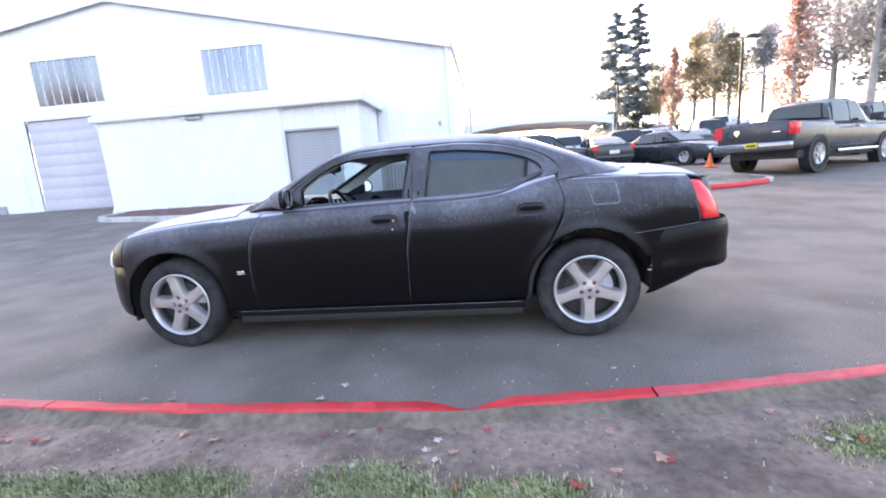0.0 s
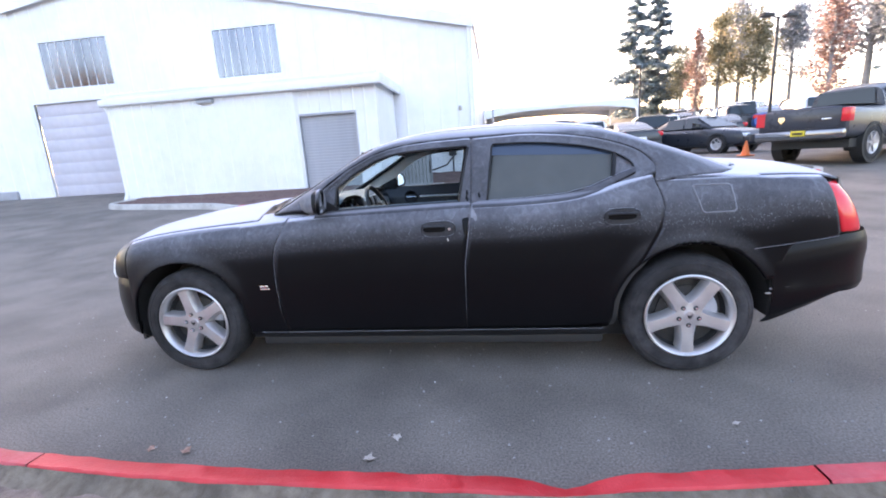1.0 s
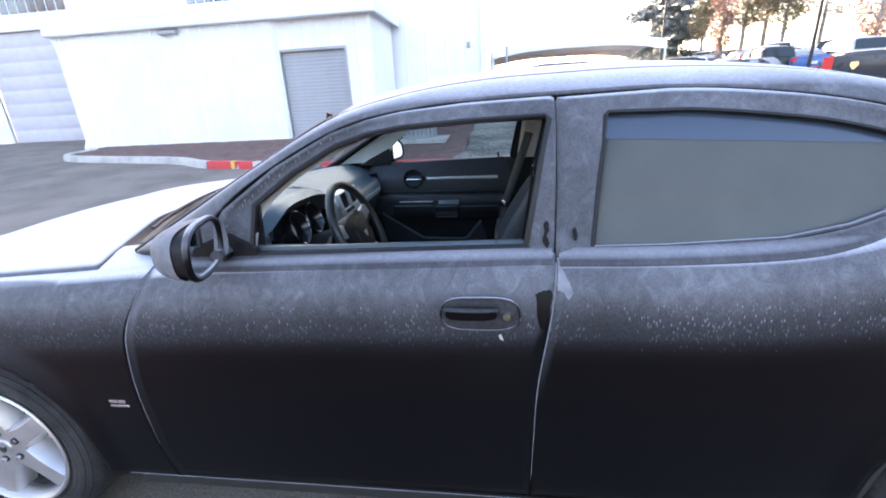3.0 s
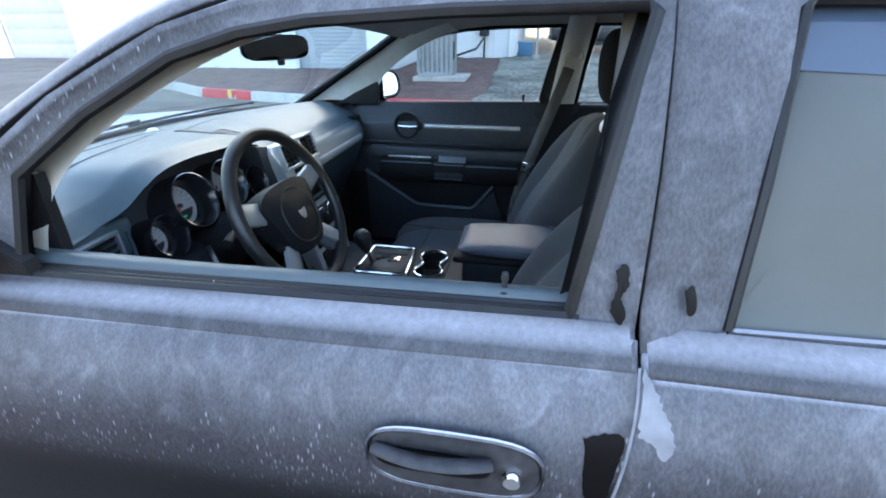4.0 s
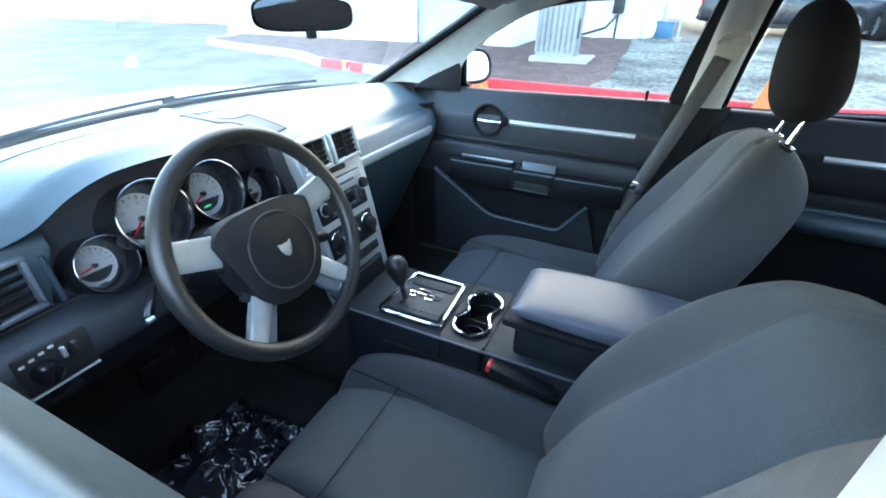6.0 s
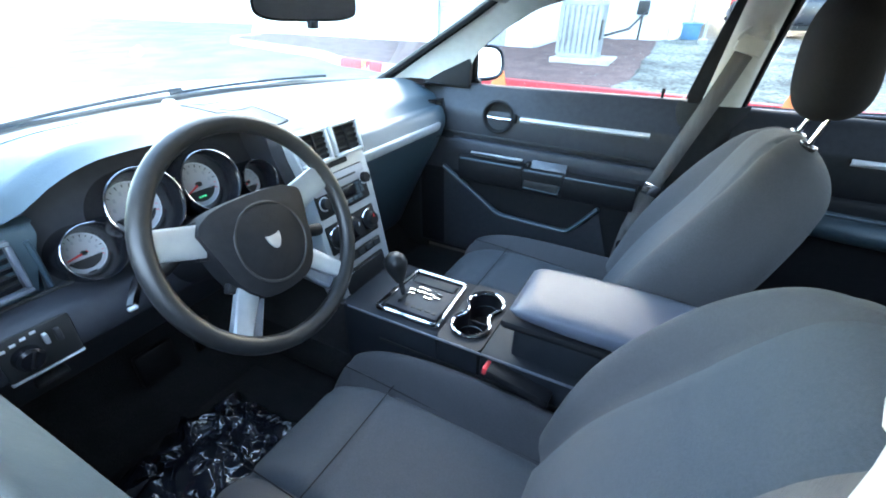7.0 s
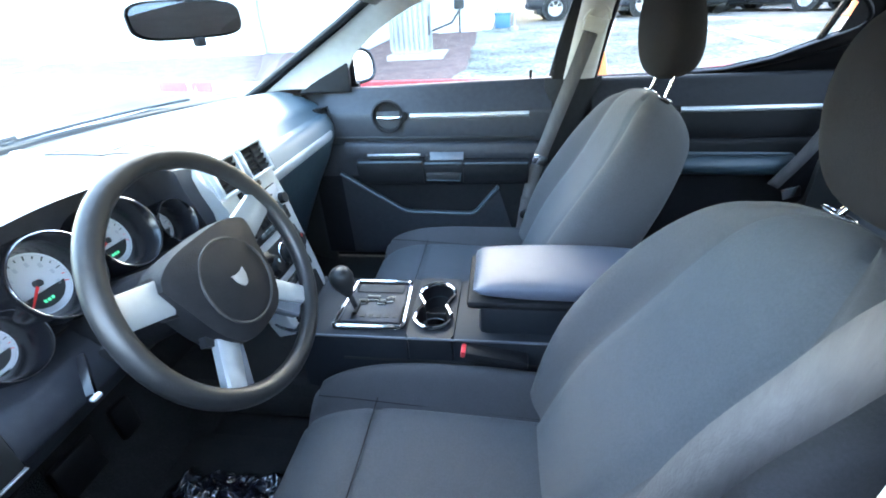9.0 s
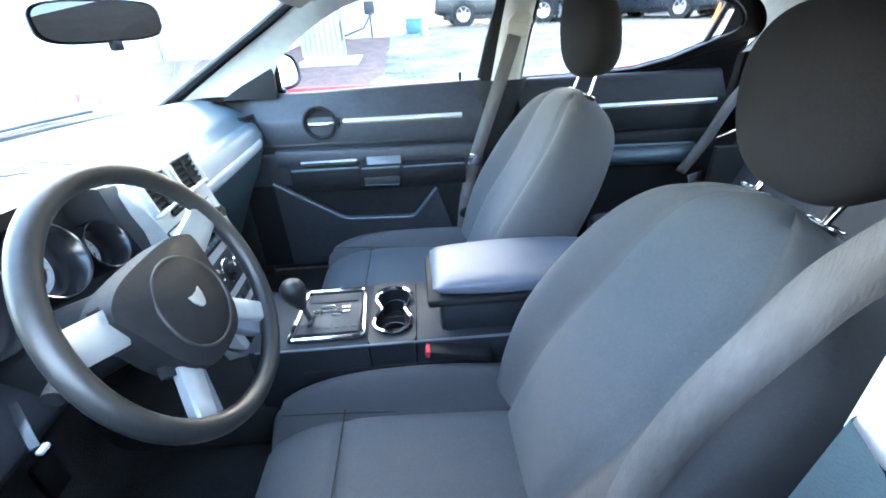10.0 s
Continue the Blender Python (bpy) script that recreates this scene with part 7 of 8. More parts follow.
# door linings
def lining(side, front):
    x0, x1 = (-0.70, 0.26) if front else (0.40, 1.20)
    Y = 0.742

    def fn(u, v):
        x = x0 + (x1 - x0) * u
        rows = [(0.850, 1.030), (0.842, 1.044), (0.822, 1.047), (0.806, 1.040), (0.790, 1.015), (0.757, 0.97), (0.744, 0.945), (0.742, 0.88), (0.748, 0.845), (0.752, 0.838), (0.742, 0.83), (0.738, 0.80), (0.742, 0.70), (0.75, 0.55), (0.755, 0.42), (0.755, 0.34)]
        if side < 0 and front:
            rows[:3] = [(0.838, 1.028), (0.834, 1.040), (0.823, 1.046)]
        p = line_fn([(a, b, 0) for a, b in rows])(v)
        z = p.y + (0.010 * (x + 0.2) / 0.5 if front and v < 0.2 else 0)
        return (x, side * (0.806 + (p.x - 0.806) * (1.0 if side > 0 or p.x > 0.806 else 0.8)), z)
    flat = 1.0 if side > 0 else 0.45
    # near front lining lighter: the light falling on it is in its vinyl colour
    L = part("door_lining", grid_bm(fn, 24, 60), (M["panel"] if side > 0 else M["sill"]) if front else M["darkplast"], car, "moulded dark door lining")
    if side > 0 and front:
        # black tube draws the crease with the overhang's shadow
        part("lining_crease_shade", tube_bm([(-0.60 + 0.80 * k / 12, 0.7405, 0.866 - 0.008 * k / 12) for k in range(13)], 0.005, 6), M["ink"], L)
        part("pad_band", grid_bm(lambda u, v: (lambda p: (-0.53 + 0.74 * u, p.x, p.y - 0.008 * u))(line_fn([(0.744, 0.850, 0), (0.728, 0.848, 0), (0.720, 0.838, 0), (0.716, 0.81, 0), (0.720, 0.79, 0)])(v)), 12, 14), M["panel"], L)
        part("lower_panel", grid_bm(lambda u, v: (-0.68 + 0.92 * u, 0.733 + 0.010 * v, 0.712 - 0.36 * v), 20, 8), M["darkplast"], L)
    a, b = (-0.262, 0.180) if front else (0.70, 1.16)
    if side > 0:
        part("lining_strip", grid_bm(lambda u, v: (a + (b - a) * u, side * (0.734 + 0.006 * abs(2 * v - 1) ** 2), 0.934 + 0.019 * v), 8, 5), M["silver"], L, "satin silver strip")
    # armrest ledge
    xa, xb = (-0.44, 0.20) if front else (0.62, 1.12)
    if side > 0 and not front:
        part("armrest_ledge", grid_bm(lambda u, v: (xa + (xb - xa) * u, side * (0.742 + 0.03 * (side < 0) - 0.066 * flat * math.sin(math.pi * v) ** 0.45 * math.sin(math.pi * min(1, u * 1.0 + 0.0)) ** 0.25), 0.80 - 0.085 * v - 0.012 * u), 24, 12), M["dash"], L)
    if front and side < 0:
        sl = part("sill_rubber", grid_bm(lambda u, v: (-0.52 + 0.79 * u, -0.832 - 0.032 * v, 1.034 + 0.010 * (-0.52 + 0.79 * u + 0.2) / 0.5 + 0.005 * abs(math.sin(3 * math.pi * v))), 20, 24), M["blacktrim"], L, "ribbed black rubber channel along the window sill")
        part("rubber_fleck", box_bm(-0.200, -0.850, 1.036, -0.198, -0.847, 1.039, 0.0006, 1), M["whiteprint"], sl)
        part("pillar_seal", grid_bm(lambda u, v: (lambda z: (0.248 + 0.155 * (z - 1.04) + 0.010 * max(0, (z - 1.25) / 0.1) + 0.062 * u, -(half_width(0.3, z) - 0.040 - 0.006 * abs(math.sin(2.5 * math.pi * u))), z))(1.030 + 0.325 * v), 24, 16), M["blacktrim"], L, "black rubber seal up the door frame")
        part("lock_pin", revolve_bm([(0.005, 0.0), (0.0045, 0.02), (0.006, 0.024), (0.0055, 0.036), (0.0, 0.038)], pose(0.184, side * 0.822, 1.046) @ Matrix.Scale(0.75, 4), 12), M["rim_dark"], L)
        part("pin_collar", revolve_bm([(0.012, 0.0), (0.011, 0.006), (0.006, 0.008)], pose(0.184, side * 0.822, 1.044), 14), M["darkplast"], L)
    elif front:
        c = Matrix.Translation((-0.348, side * 0.738, 0.945)) @ Matrix.Rotation(radians(90 if side > 0 else -90), 4, 'X')
        hd = part("door_pull", revolve_bm([(0.062, 0.0), (0.062, 0.006), (0.056, 0.009), (0.050, 0.004), (0.048, -0.012), (0.0, -0.014)], c, 36, caps=False), M["darkplast"], L, "round recess with a chrome latch lever")
        part("latch_lever", tube_bm([(-0.385, side * 0.728, 0.944), (-0.34, side * 0.722, 0.943), (-0.292, side * 0.724, 0.944)], [0.009, 0.011, 0.008], 10, flat=0.7), M["chrome"], hd)
        part("pull_tab", box_bm(-0.302, side * 0.742 - 0.012, 0.928, -0.275, side * 0.742 + 0.004, 0.962, 0.006), M["darkplast"], hd)
        # ledge in three lengths with a switch recess, a grab pocket and a slot, their shade given by black boxes
        for xa, xb, zt in ((-0.475, -0.2155, 0.792), (-0.2145, -0.0615, 0.786), (-0.0605, 0.185, 0.784)):
            led = part("armrest_ledge", prism_bm([(0.742, 0.700), (0.694, 0.692), (0.680, 0.706), (0.672, zt - 0.022), (0.676, zt - 0.006), (0.688, zt), (0.742, zt)], Matrix(((0, 0, 1, xa), (1, 0, 0, 0), (0, 1, 0, 0), (0, 0, 0, 1))), xb - xa, 0.004), M["darkplast"], L)
            # paler tube paints the highlight on the ledge's front edge
            part("ledge_highlight", tube_bm([(xa + 0.006, 0.678, zt - 0.007), (xb - 0.006, 0.678, zt - 0.007)], 0.0045, 8), M["dash"], led)
        part("slot_rim", box_bm(-0.440, 0.708, 0.800, -0.228, 0.714, 0.808, 0.002), M["silver"], L)
        part("vent_slot", box_bm(-0.435, 0.688, 0.797, -0.330, 0.708, 0.803, 0.002), M["ink"], L)
        part("vent_slot", box_bm(-0.325, 0.688, 0.795, -0.232, 0.708, 0.801, 0.002), M["ink"], L)
        part("switch_plate", box_bm(-0.065, -0.016, 0, 0.065, 0.016, 0.004, 0.002, m=Matrix.Translation((-0.126, 0.708, 0.797)) @ Matrix.Rotation(radians(62), 4, 'X')), M["bezel"], L)
        part("plate_shade", box_bm(-0.208, 0.686, 0.780, -0.193, 0.714, 0.806, 0.002), M["ink"], L)
        part("grab_pocket", box_bm(-0.204, 0.672, 0.716, -0.074, 0.682, 0.744, 0.004), M["ink"], L)
        part("pocket_edge", tube_bm([(-0.204, 0.673, 0.714), (-0.074, 0.673, 0.711), (-0.070, 0.674, 0.742)], 0.0025, 6), M["dash"], L)
        # map pocket: mouth's shade painted as the dark lower panel inside a sloping lip, lighter panel below and behind
        # it
        lip = [(-0.56, 0.73), (-0.47, 0.672), (-0.325, 0.578), (-0.305, 0.568), (-0.28, 0.564), (-0.045, 0.556), (-0.025, 0.560), (-0.01, 0.572), (0.072, 0.672)]
        f = line_fn([(p, q, 0) for p, q in lip], False)
        part("map_pocket", grid_bm(lambda u, v: (f(u).x + 0.10 * v * max(0.0, (u - 0.8) / 0.2), side * (0.712 + 0.02 * v), f(u).y - 0.004 - (f(u).y - 0.36) * v), 40, 6), M["panel"], L)
        part("pocket_lip", tube_bm([(f(k / 40).x, side * 0.712, f(k / 40).y) for k in range(41)], 0.012, 8, flat=0.7), M["dash"], L)
        part("speaker", revolve_bm([(0.08, 0.0), (0.078, 0.006), (0.0, 0.006)], Matrix.Translation((-0.52, side * 0.75, 0.50)) @ Matrix.Rotation(radians(90 if side > 0 else -90), 4, 'X'), 28), M["ink"], L)
        part("lock_pin", revolve_bm([(0.005, 0.0), (0.0045, 0.02), (0.006, 0.024), (0.0055, 0.036), (0.0, 0.038)], pose(0.184, side * 0.822, 1.046), 12), M["darkplast"] if side > 0 else M["alloy"], L)
        part("pin_collar", revolve_bm([(0.012, 0.0), (0.011, 0.006), (0.006, 0.008)], pose(0.184, side * 0.822, 1.044), 14), M["darkplast"], L)
    else:
        part("latch_lever", tube_bm([(0.50, side * 0.728, 0.944), (0.60, side * 0.724, 0.944)], 0.009, 10, flat=0.7), M["chrome"], L)
        part("pull_line", tube_bm([(0.62, side * 0.70, 0.80), (1.08, side * 0.70, 0.795)], 0.005, 6), M["dash"], L)
    return L


for s in (-1, 1):
    lining(s, True)
    lining(s, False)
    # inner pillars: light trim above, dark below
    if s > 0:
        part("door_frame_inner", grid_bm(lambda u, v: (0.256 + 0.062 * v + 0.044 * u, 0.5 * 0 + half_width(0.3, 1.04 + 0.33 * v) - 0.05 - 0.022 * u, 1.04 + 0.33 * v), 4, 10), M["darkplast"], car)
        part("pillar_trim", grid_bm(lambda u, v: (0.298 + 0.02 * v * 2 + (0.109 - 0.01 * v) * u, s * (half_width(0.3, 1.05 + 0.34 * v) - 0.075 - 0.03 * math.sin(math.pi * u) ** 0.5), 1.05 + 0.34 * v), 10, 10), M["beige"], car, "light beige pillar trim")
        part("pillar_lower", grid_bm(lambda u, v: (0.235 + 0.20 * u - 0.11 * v, s * (0.80 - 0.05 * math.sin(math.pi * u) ** 0.5), 1.055 - 0.70 * v), 8, 10), M["darkplast"], car)
    else:
        tr = part("pillar_trim", grid_bm(lambda u, v: (lambda z: (0.280 + 0.03 * max(0, v - 0.5) + 0.14 * u, s * (min(0.752, half_width(0.3, z) - 0.062) + 0.022 - 0.046 * min(1.0, u * 14)), z))(1.035 - 0.08 * u * (1 - v) + 0.355 * v), 14, 14), M["beige"], car, "light beige pillar trim")
        part("trim_button", revolve_bm([(0.0, 0.008), (0.005, 0.007), (0.0085, 0.004), (0.0092, 0.0), (0.0085, -0.006)], Matrix.Translation((0.289, -0.738, 1.234)) @ Matrix.Rotation(radians(-90), 4, 'X') @ Matrix.Rotation(radians(-35), 4, 'Y'), 20), M["beige"], tr)
        part("pillar_lower", grid_bm(lambda u, v: (0.264 + 0.17 * u - 0.10 * v, s * (0.752 - 0.03 * math.sin(math.pi * u) ** 0.5 + 0.03 * (u < 0.02)), 1.046 - 0.70 * v), 10, 10), M["dash"], car)
    part("pillar_trim", grid_bm(lambda u, v: (lambda q: (q[0] + 0.03 + 0.02 * (1 - v), s * (q[1] - 0.045 - 0.03 * math.sin(math.pi * v)), q[2] - 0.01))(rail_pt(0.02 + 0.25 * u, -0.40 + 1.32 * v)), 24, 8), M["beige"], car, "light beige windscreen pillar trim")
    part("rail_trim", grid_bm(lambda u, v: (lambda q: (q[0], s * (q[1] - 0.04 - 0.02 * math.sin(math.pi * v)), q[2] - 0.02))(rail_pt(0.27 + 0.48 * u, -0.3 + 1.2 * v)), 24, 8), M["liner"], car)
    part("rear_pillar_trim", grid_bm(lambda u, v: (lambda q: (q[0], s * (q[1] - 0.05), q[2] - 0.015))(rail_pt(0.75 + 0.24 * u, -0.1 + 1.0 * v)), 16, 8), M["beige"], car)
    part("sail_trim", prism_bm([(-0.70, 1.03), (-0.495, 1.03), (-0.488, 1.155), (-0.50, 1.158)], Matrix(((1, 0, 0, 0), (0, 0, -s, s * 0.80), (0, 1, 0, 0), (0, 0, 0, 1))), 0.02, 0.006), M["darkplast"], car)
part("headliner", grid_bm(lambda u, v: (lambda p: (p[0], p[1] * 0.97, p[2] - 0.05))(roof_fn(u, v)), 24, 20), M["liner"], car, "light felt headliner")
part("header_trim", grid_bm(lambda u, v: (lambda p: (p[0] + 0.02, p[1] * 0.96, p[2] - 0.03))(wind_fn(0.90 + 0.1 * u, v)), 4, 20), M["liner"], car)
part("roof_console", box_bm(-0.30, -0.09, 1.385, -0.12, 0.09, 1.425, 0.015), M["dash"], car)

# rear view mirror
rv = part("rear_view_mirror", grid_bm(lambda u, v: (lambda a, t: Matrix.Translation((-0.52, -0.015, 1.298)) @ Matrix.Rotation(radians(-18), 4, 'Z') @ Vector((-0.03 * math.sin(t) - 0.005, 0.125 * math.copysign(abs(math.cos(a)) ** 0.5, math.cos(a)) * math.cos(t) ** 0.5, 0.034 * math.copysign(abs(math.sin(a)) ** 0.6, math.sin(a)) * math.cos(t) ** 0.5)))(2 * math.pi * u, v * math.pi / 2 * 0.999), 36, 8, close_u=True), M["darkplast"], car, "black interior mirror")
part("mirror_glass", prism_bm([(0.120 * math.copysign(abs(math.cos(a)) ** 0.5, math.cos(a)), 0.030 * math.copysign(abs(math.sin(a)) ** 0.6, math.sin(a))) for a in (k / 32 * 2 * math.pi for k in range(32))], face_m(-0.524, -0.015, 1.298, 4, -18), 0.003), M["mirror"], rv)
part("mirror_stem", tube_bm([(-0.53, -0.01, 1.31), (-0.56, 0.0, 1.345), (-0.545, 0.0, 1.375)], [0.012, 0.012, 0.02], 10), M["darkplast"], rv)
part("mirror_switch", box_bm(-0.53, -0.02, 1.250, -0.515, 0.005, 1.268, 0.004), M["darkplast"], rv)


# belts
def belt_bm(pts, w, side_vec):
    f = line_fn(pts)
    sv = Vector(side_vec).normalized()
    return grid_bm(lambda u, v: f(u) + sv * (w * (v - 0.5)), 24, 2)


def belts(s):
    far = [(0.362, 0.703, 1.205), (0.33, 0.706, 1.10), (0.27, 0.708, 0.92), (0.21, 0.700, 0.74), (0.185, 0.695, 0.62)]
    own = [(0.372, 0.705, 1.235), (0.366, 0.668, 1.15), (0.352, 0.634, 1.080), (0.330, 0.618, 1.005), (0.284, 0.611, 0.906), (0.243, 0.612, 0.785), (0.205, 0.64, 0.66), (0.185, 0.68, 0.58)]
    b = part("seat_belt", belt_bm([(x, s * y, z) for x, y, z in (far if s > 0 else own)], 0.048, (1, 0, -0.4) if s > 0 else (0.57, -0.79, -0.21)), M["belt"], car, "grey webbing seat belt")
    solid(b, 0.0025, 0)
    gd = part("belt_guide", box_bm(-0.037, -0.010, -0.020, 0.037, 0.010, 0.024, 0.008, m=pose(0.372, s * 0.700, 1.222, 0, 14, 0)), M["beige"], b)
    part("guide_bolt", revolve_bm([(0.0, 0.008), (0.018, 0.006), (0.02, 0.0)], Matrix.Translation((0.385, s * 0.700, 1.258)) @ Matrix.Rotation(radians(90 if s > 0 else -90), 4, 'X'), 16), M["beige"], b)
    part("guide_loop", tube_bm([(0.372 + 0.040 * math.cos(a) + 0.012 * math.sin(a), s * 0.692, 1.228 + 0.050 * math.sin(a)) for a in np.linspace(0.2, math.pi - 0.2, 14)], 0.005, 8), M["beige"], b)
    part("belt_tongue", box_bm(-0.028, -0.003, -0.02, 0.028, 0.003, 0.02, 0.003, m=pose(0.225, s * 0.700, 0.78, 0, 15, 0)), M["chrome"], b)
    part("belt_anchor", revolve_bm([(0.0, 0.02), (0.022, 0.018), (0.024, 0)], Matrix.Translation((0.18, s * 0.715, 0.56)) @ Matrix.Rotation(radians(90 if s > 0 else -90), 4, 'X'), 16), M["chrome"], b)
    solid(part("belt_lower", belt_bm([(0.185, s * 0.70, 0.64), (0.17, s * 0.705, 0.50), (0.16, s * 0.71, 0.36)], 0.045, (1, 0, 0.1)), M["belt"], b), 0.0025, 0)


belts(1)
belts(-1)

# rear bench
def bench(u, v):
    w = 2 * v - 1
    rows = [(0.72, 0.36), (0.70, 0.46), (0.74, 0.515), (0.95, 0.50), (1.10, 0.48), (1.16, 0.52), (1.24, 0.75), (1.31, 0.95), (1.35, 1.03), (1.40, 1.03), (1.43, 0.95)]
    p = line_fn([(a, b, 0) for a, b in rows])(u)
    dip = 0.02 * math.exp(-((abs(w) - 0.5) / 0.25) ** 2)
    return (p.x + dip * (u > 0.5), 0.70 * w, p.y - dip * (u <= 0.5))


part("rear_bench", grid_bm(bench, 40, 40), M["cloth"], car, "dark cloth rear bench")
part("parcel_shelf", box_bm(1.38, -0.72, 1.03, 1.74, 0.72, 1.06, 0.008), M["darkplast"], car)
rbelt = part("rear_belt", belt_bm([(1.26, 0.66, 1.06), (1.171, 0.66, 0.959), (1.102, 0.66, 0.809), (1.03, 0.66, 0.69)], 0.045, (1, 0, -0.5)), M["belt"], car)
solid(rbelt, 0.0025, 0)
part("rear_belt_tongue", box_bm(-0.03, -0.006, -0.02, 0.03, 0.006, 0.02, 0.004, m=pose(1.085, 0.645, 0.672, 0, -20, 0)), M["chrome"], rbelt)
part("rear_belt_buckle", box_bm(0.98, 0.02, 0.50, 1.05, 0.06, 0.54, 0.008), M["darkplast"], car)

# floor, tunnel, pedals
part("floor_pan", box_bm(-1.06, -0.78, 0.27, 1.40, 0.78, 0.30, 0.0), M["carpet"], car, smooth=False)
part("toe_board", grid_bm(lambda u, v: (-0.70 - 0.36 * u, -0.76 + 1.52 * v, 0.30 + 0.35 * u ** 1.5), 8, 4), M["carpet"], car)
part("tunnel", box_bm(-0.85, -0.14, 0.30, 0.40, 0.14, 0.45, 0.04), M["carpet"], car)
part("floor_mat", box_bm(-0.78, -0.66, 0.301, -0.34, -0.20, 0.312, 0.005), M["carpet"], car)
for y, w in ((-0.42, 0.05), (-0.29, 0.028)):
    part("pedal", box_bm(-0.82, y - w, 0.42, -0.80, y + w, 0.52, 0.008, m=pose(0, 0, 0)), M["blacktrim"], car)
part("trim_gap", box_bm(-0.3, -0.133, 0.545, 0.3, -0.131, 0.552), M["ink"], con, smooth=False)

# crumpled clear-black plastic wrap in the driver's footwell
wrapm = bpy.data.materials.new("crumpled plastic film")
wrapm.use_nodes = True
_b = wrapm.node_tree.nodes["Principled BSDF"]
_b.inputs["Base Color"].default_value, _b.inputs["Roughness"].default_value = (0.012, 0.014, 0.022, 1), 0.08
_b.inputs["Coat Weight"].default_value = 1.0


def wrap_fn(u, v):
    x, y = -0.70 + 0.36 * u, -0.67 + 0.36 * v
    e = (math.sin(math.pi * u) * math.sin(math.pi * v)) ** 0.5
    n = noise.turbulence((x * 9, y * 9, 1.7), 4, True)
    r = abs(noise.noise((x * 16, y * 13, 4)))
    return (x + 0.03 * noise.noise((x * 20, y * 20, 9)), y + 0.03 * noise.noise((x * 20, y * 20, 3)), 0.314 + e * (0.05 + 0.08 * n + 0.06 * r + 0.022 * abs(noise.noise((x * 48, y * 40, 7)))))


filmob = part("plastic_wrap", grid_bm(wrap_fn, 90, 90), wrapm, None, angle=50)
tagged(filmob, "crumpled glossy black plastic wrap on the footwell carpet", "plastic wrap")

# ---- parked vehicles beyond the yard ----
carglass = plain("vehicle glass", (0.03, 0.04, 0.045), 0.06)
def paint(name, c):
    return mat(name, c, tuple(v * 1.15 for v in c), 4, 0.30, metal=0.0, stain=0.06, coat=0.25)


def loft_bm(rows, seg=20, power=0.45):
    """A body from rows of (x, half width, z low, z high, tumble)."""
    bm = bmesh.new()
    rings = []
    for x, w, z0, z1, tum in rows:
        ring = []
        for k in range(seg):
            a = 2 * math.pi * (k + 0.5) / seg
            ca, sa = math.cos(a), math.sin(a)
            zz = (z0 + z1) / 2 + (z1 - z0) / 2 * math.copysign(abs(sa) ** power, sa)
            q = (zz - z0) / max(1e-6, z1 - z0)
            ring.append(bm.verts.new((x, w * math.copysign(abs(ca) ** power, ca) * (1 - tum * q), zz)))
        rings.append(ring)
    for a, b in zip(rings, rings[1:]):
        for k in range(seg):
            bm.faces.new((a[k], a[(k + 1) % seg], b[(k + 1) % seg], b[k]))
    cap(bm, (rings[0], rings[-1]))
    return bm


def road_wheel(parent, x, y, r, side):
    base = Matrix.Translation((x, y, r)) @ Matrix.Rotation(radians(90 if side < 0 else -90), 4, 'X')
    t = part("wheel", revolve_bm([(r * 0.62, -0.2), (r * 0.95, -0.2), (r, -0.16), (r, -0.05), (r * 0.95, -0.01), (r * 0.75, 0.0), (r * 0.66, -0.01)], base, 28, caps=False), M["tyre"], parent)
    part("rim", revolve_bm([(0.0, -0.03), (r * 0.2, -0.025), (r * 0.22, -0.045), (r * 0.56, -0.04), (r * 0.66, -0.005), (r * 0.68, -0.02)], base, 28, caps=False), M["alloy"], t)
    for k in range(6):
        m = base @ Matrix.Rotation(radians(60 * k), 4, 'Z')
        part("spoke", box_bm(r * 0.12, -r * 0.055, -0.035, r * 0.62, r * 0.055, -0.012, 0.006, 1, m=m), M["alloy"], t)
    part("wheel_back", revolve_bm([(0.0, -0.06), (r * 0.6, -0.06), (r * 0.6, -0.07)], base, 20), M["ink"], t)


def flat_pane(pts, m=None, th=0.012):
    """A slightly thick pane through four corner points."""
    P = [Vector(p) for p in pts]
    n = (P[1] - P[0]).cross(P[2] - P[0]).normalized() * th
    bm = bmesh.new()
    a, b = [bm.verts.new(p) for p in P], [bm.verts.new(p + n) for p in P]
    bm.faces.new(a)
    bm.faces.new(b)
    for i in range(len(P)):
        j = (i + 1) % len(P)
        bm.faces.new((a[i], a[j], b[j], b[i]))
    return bm


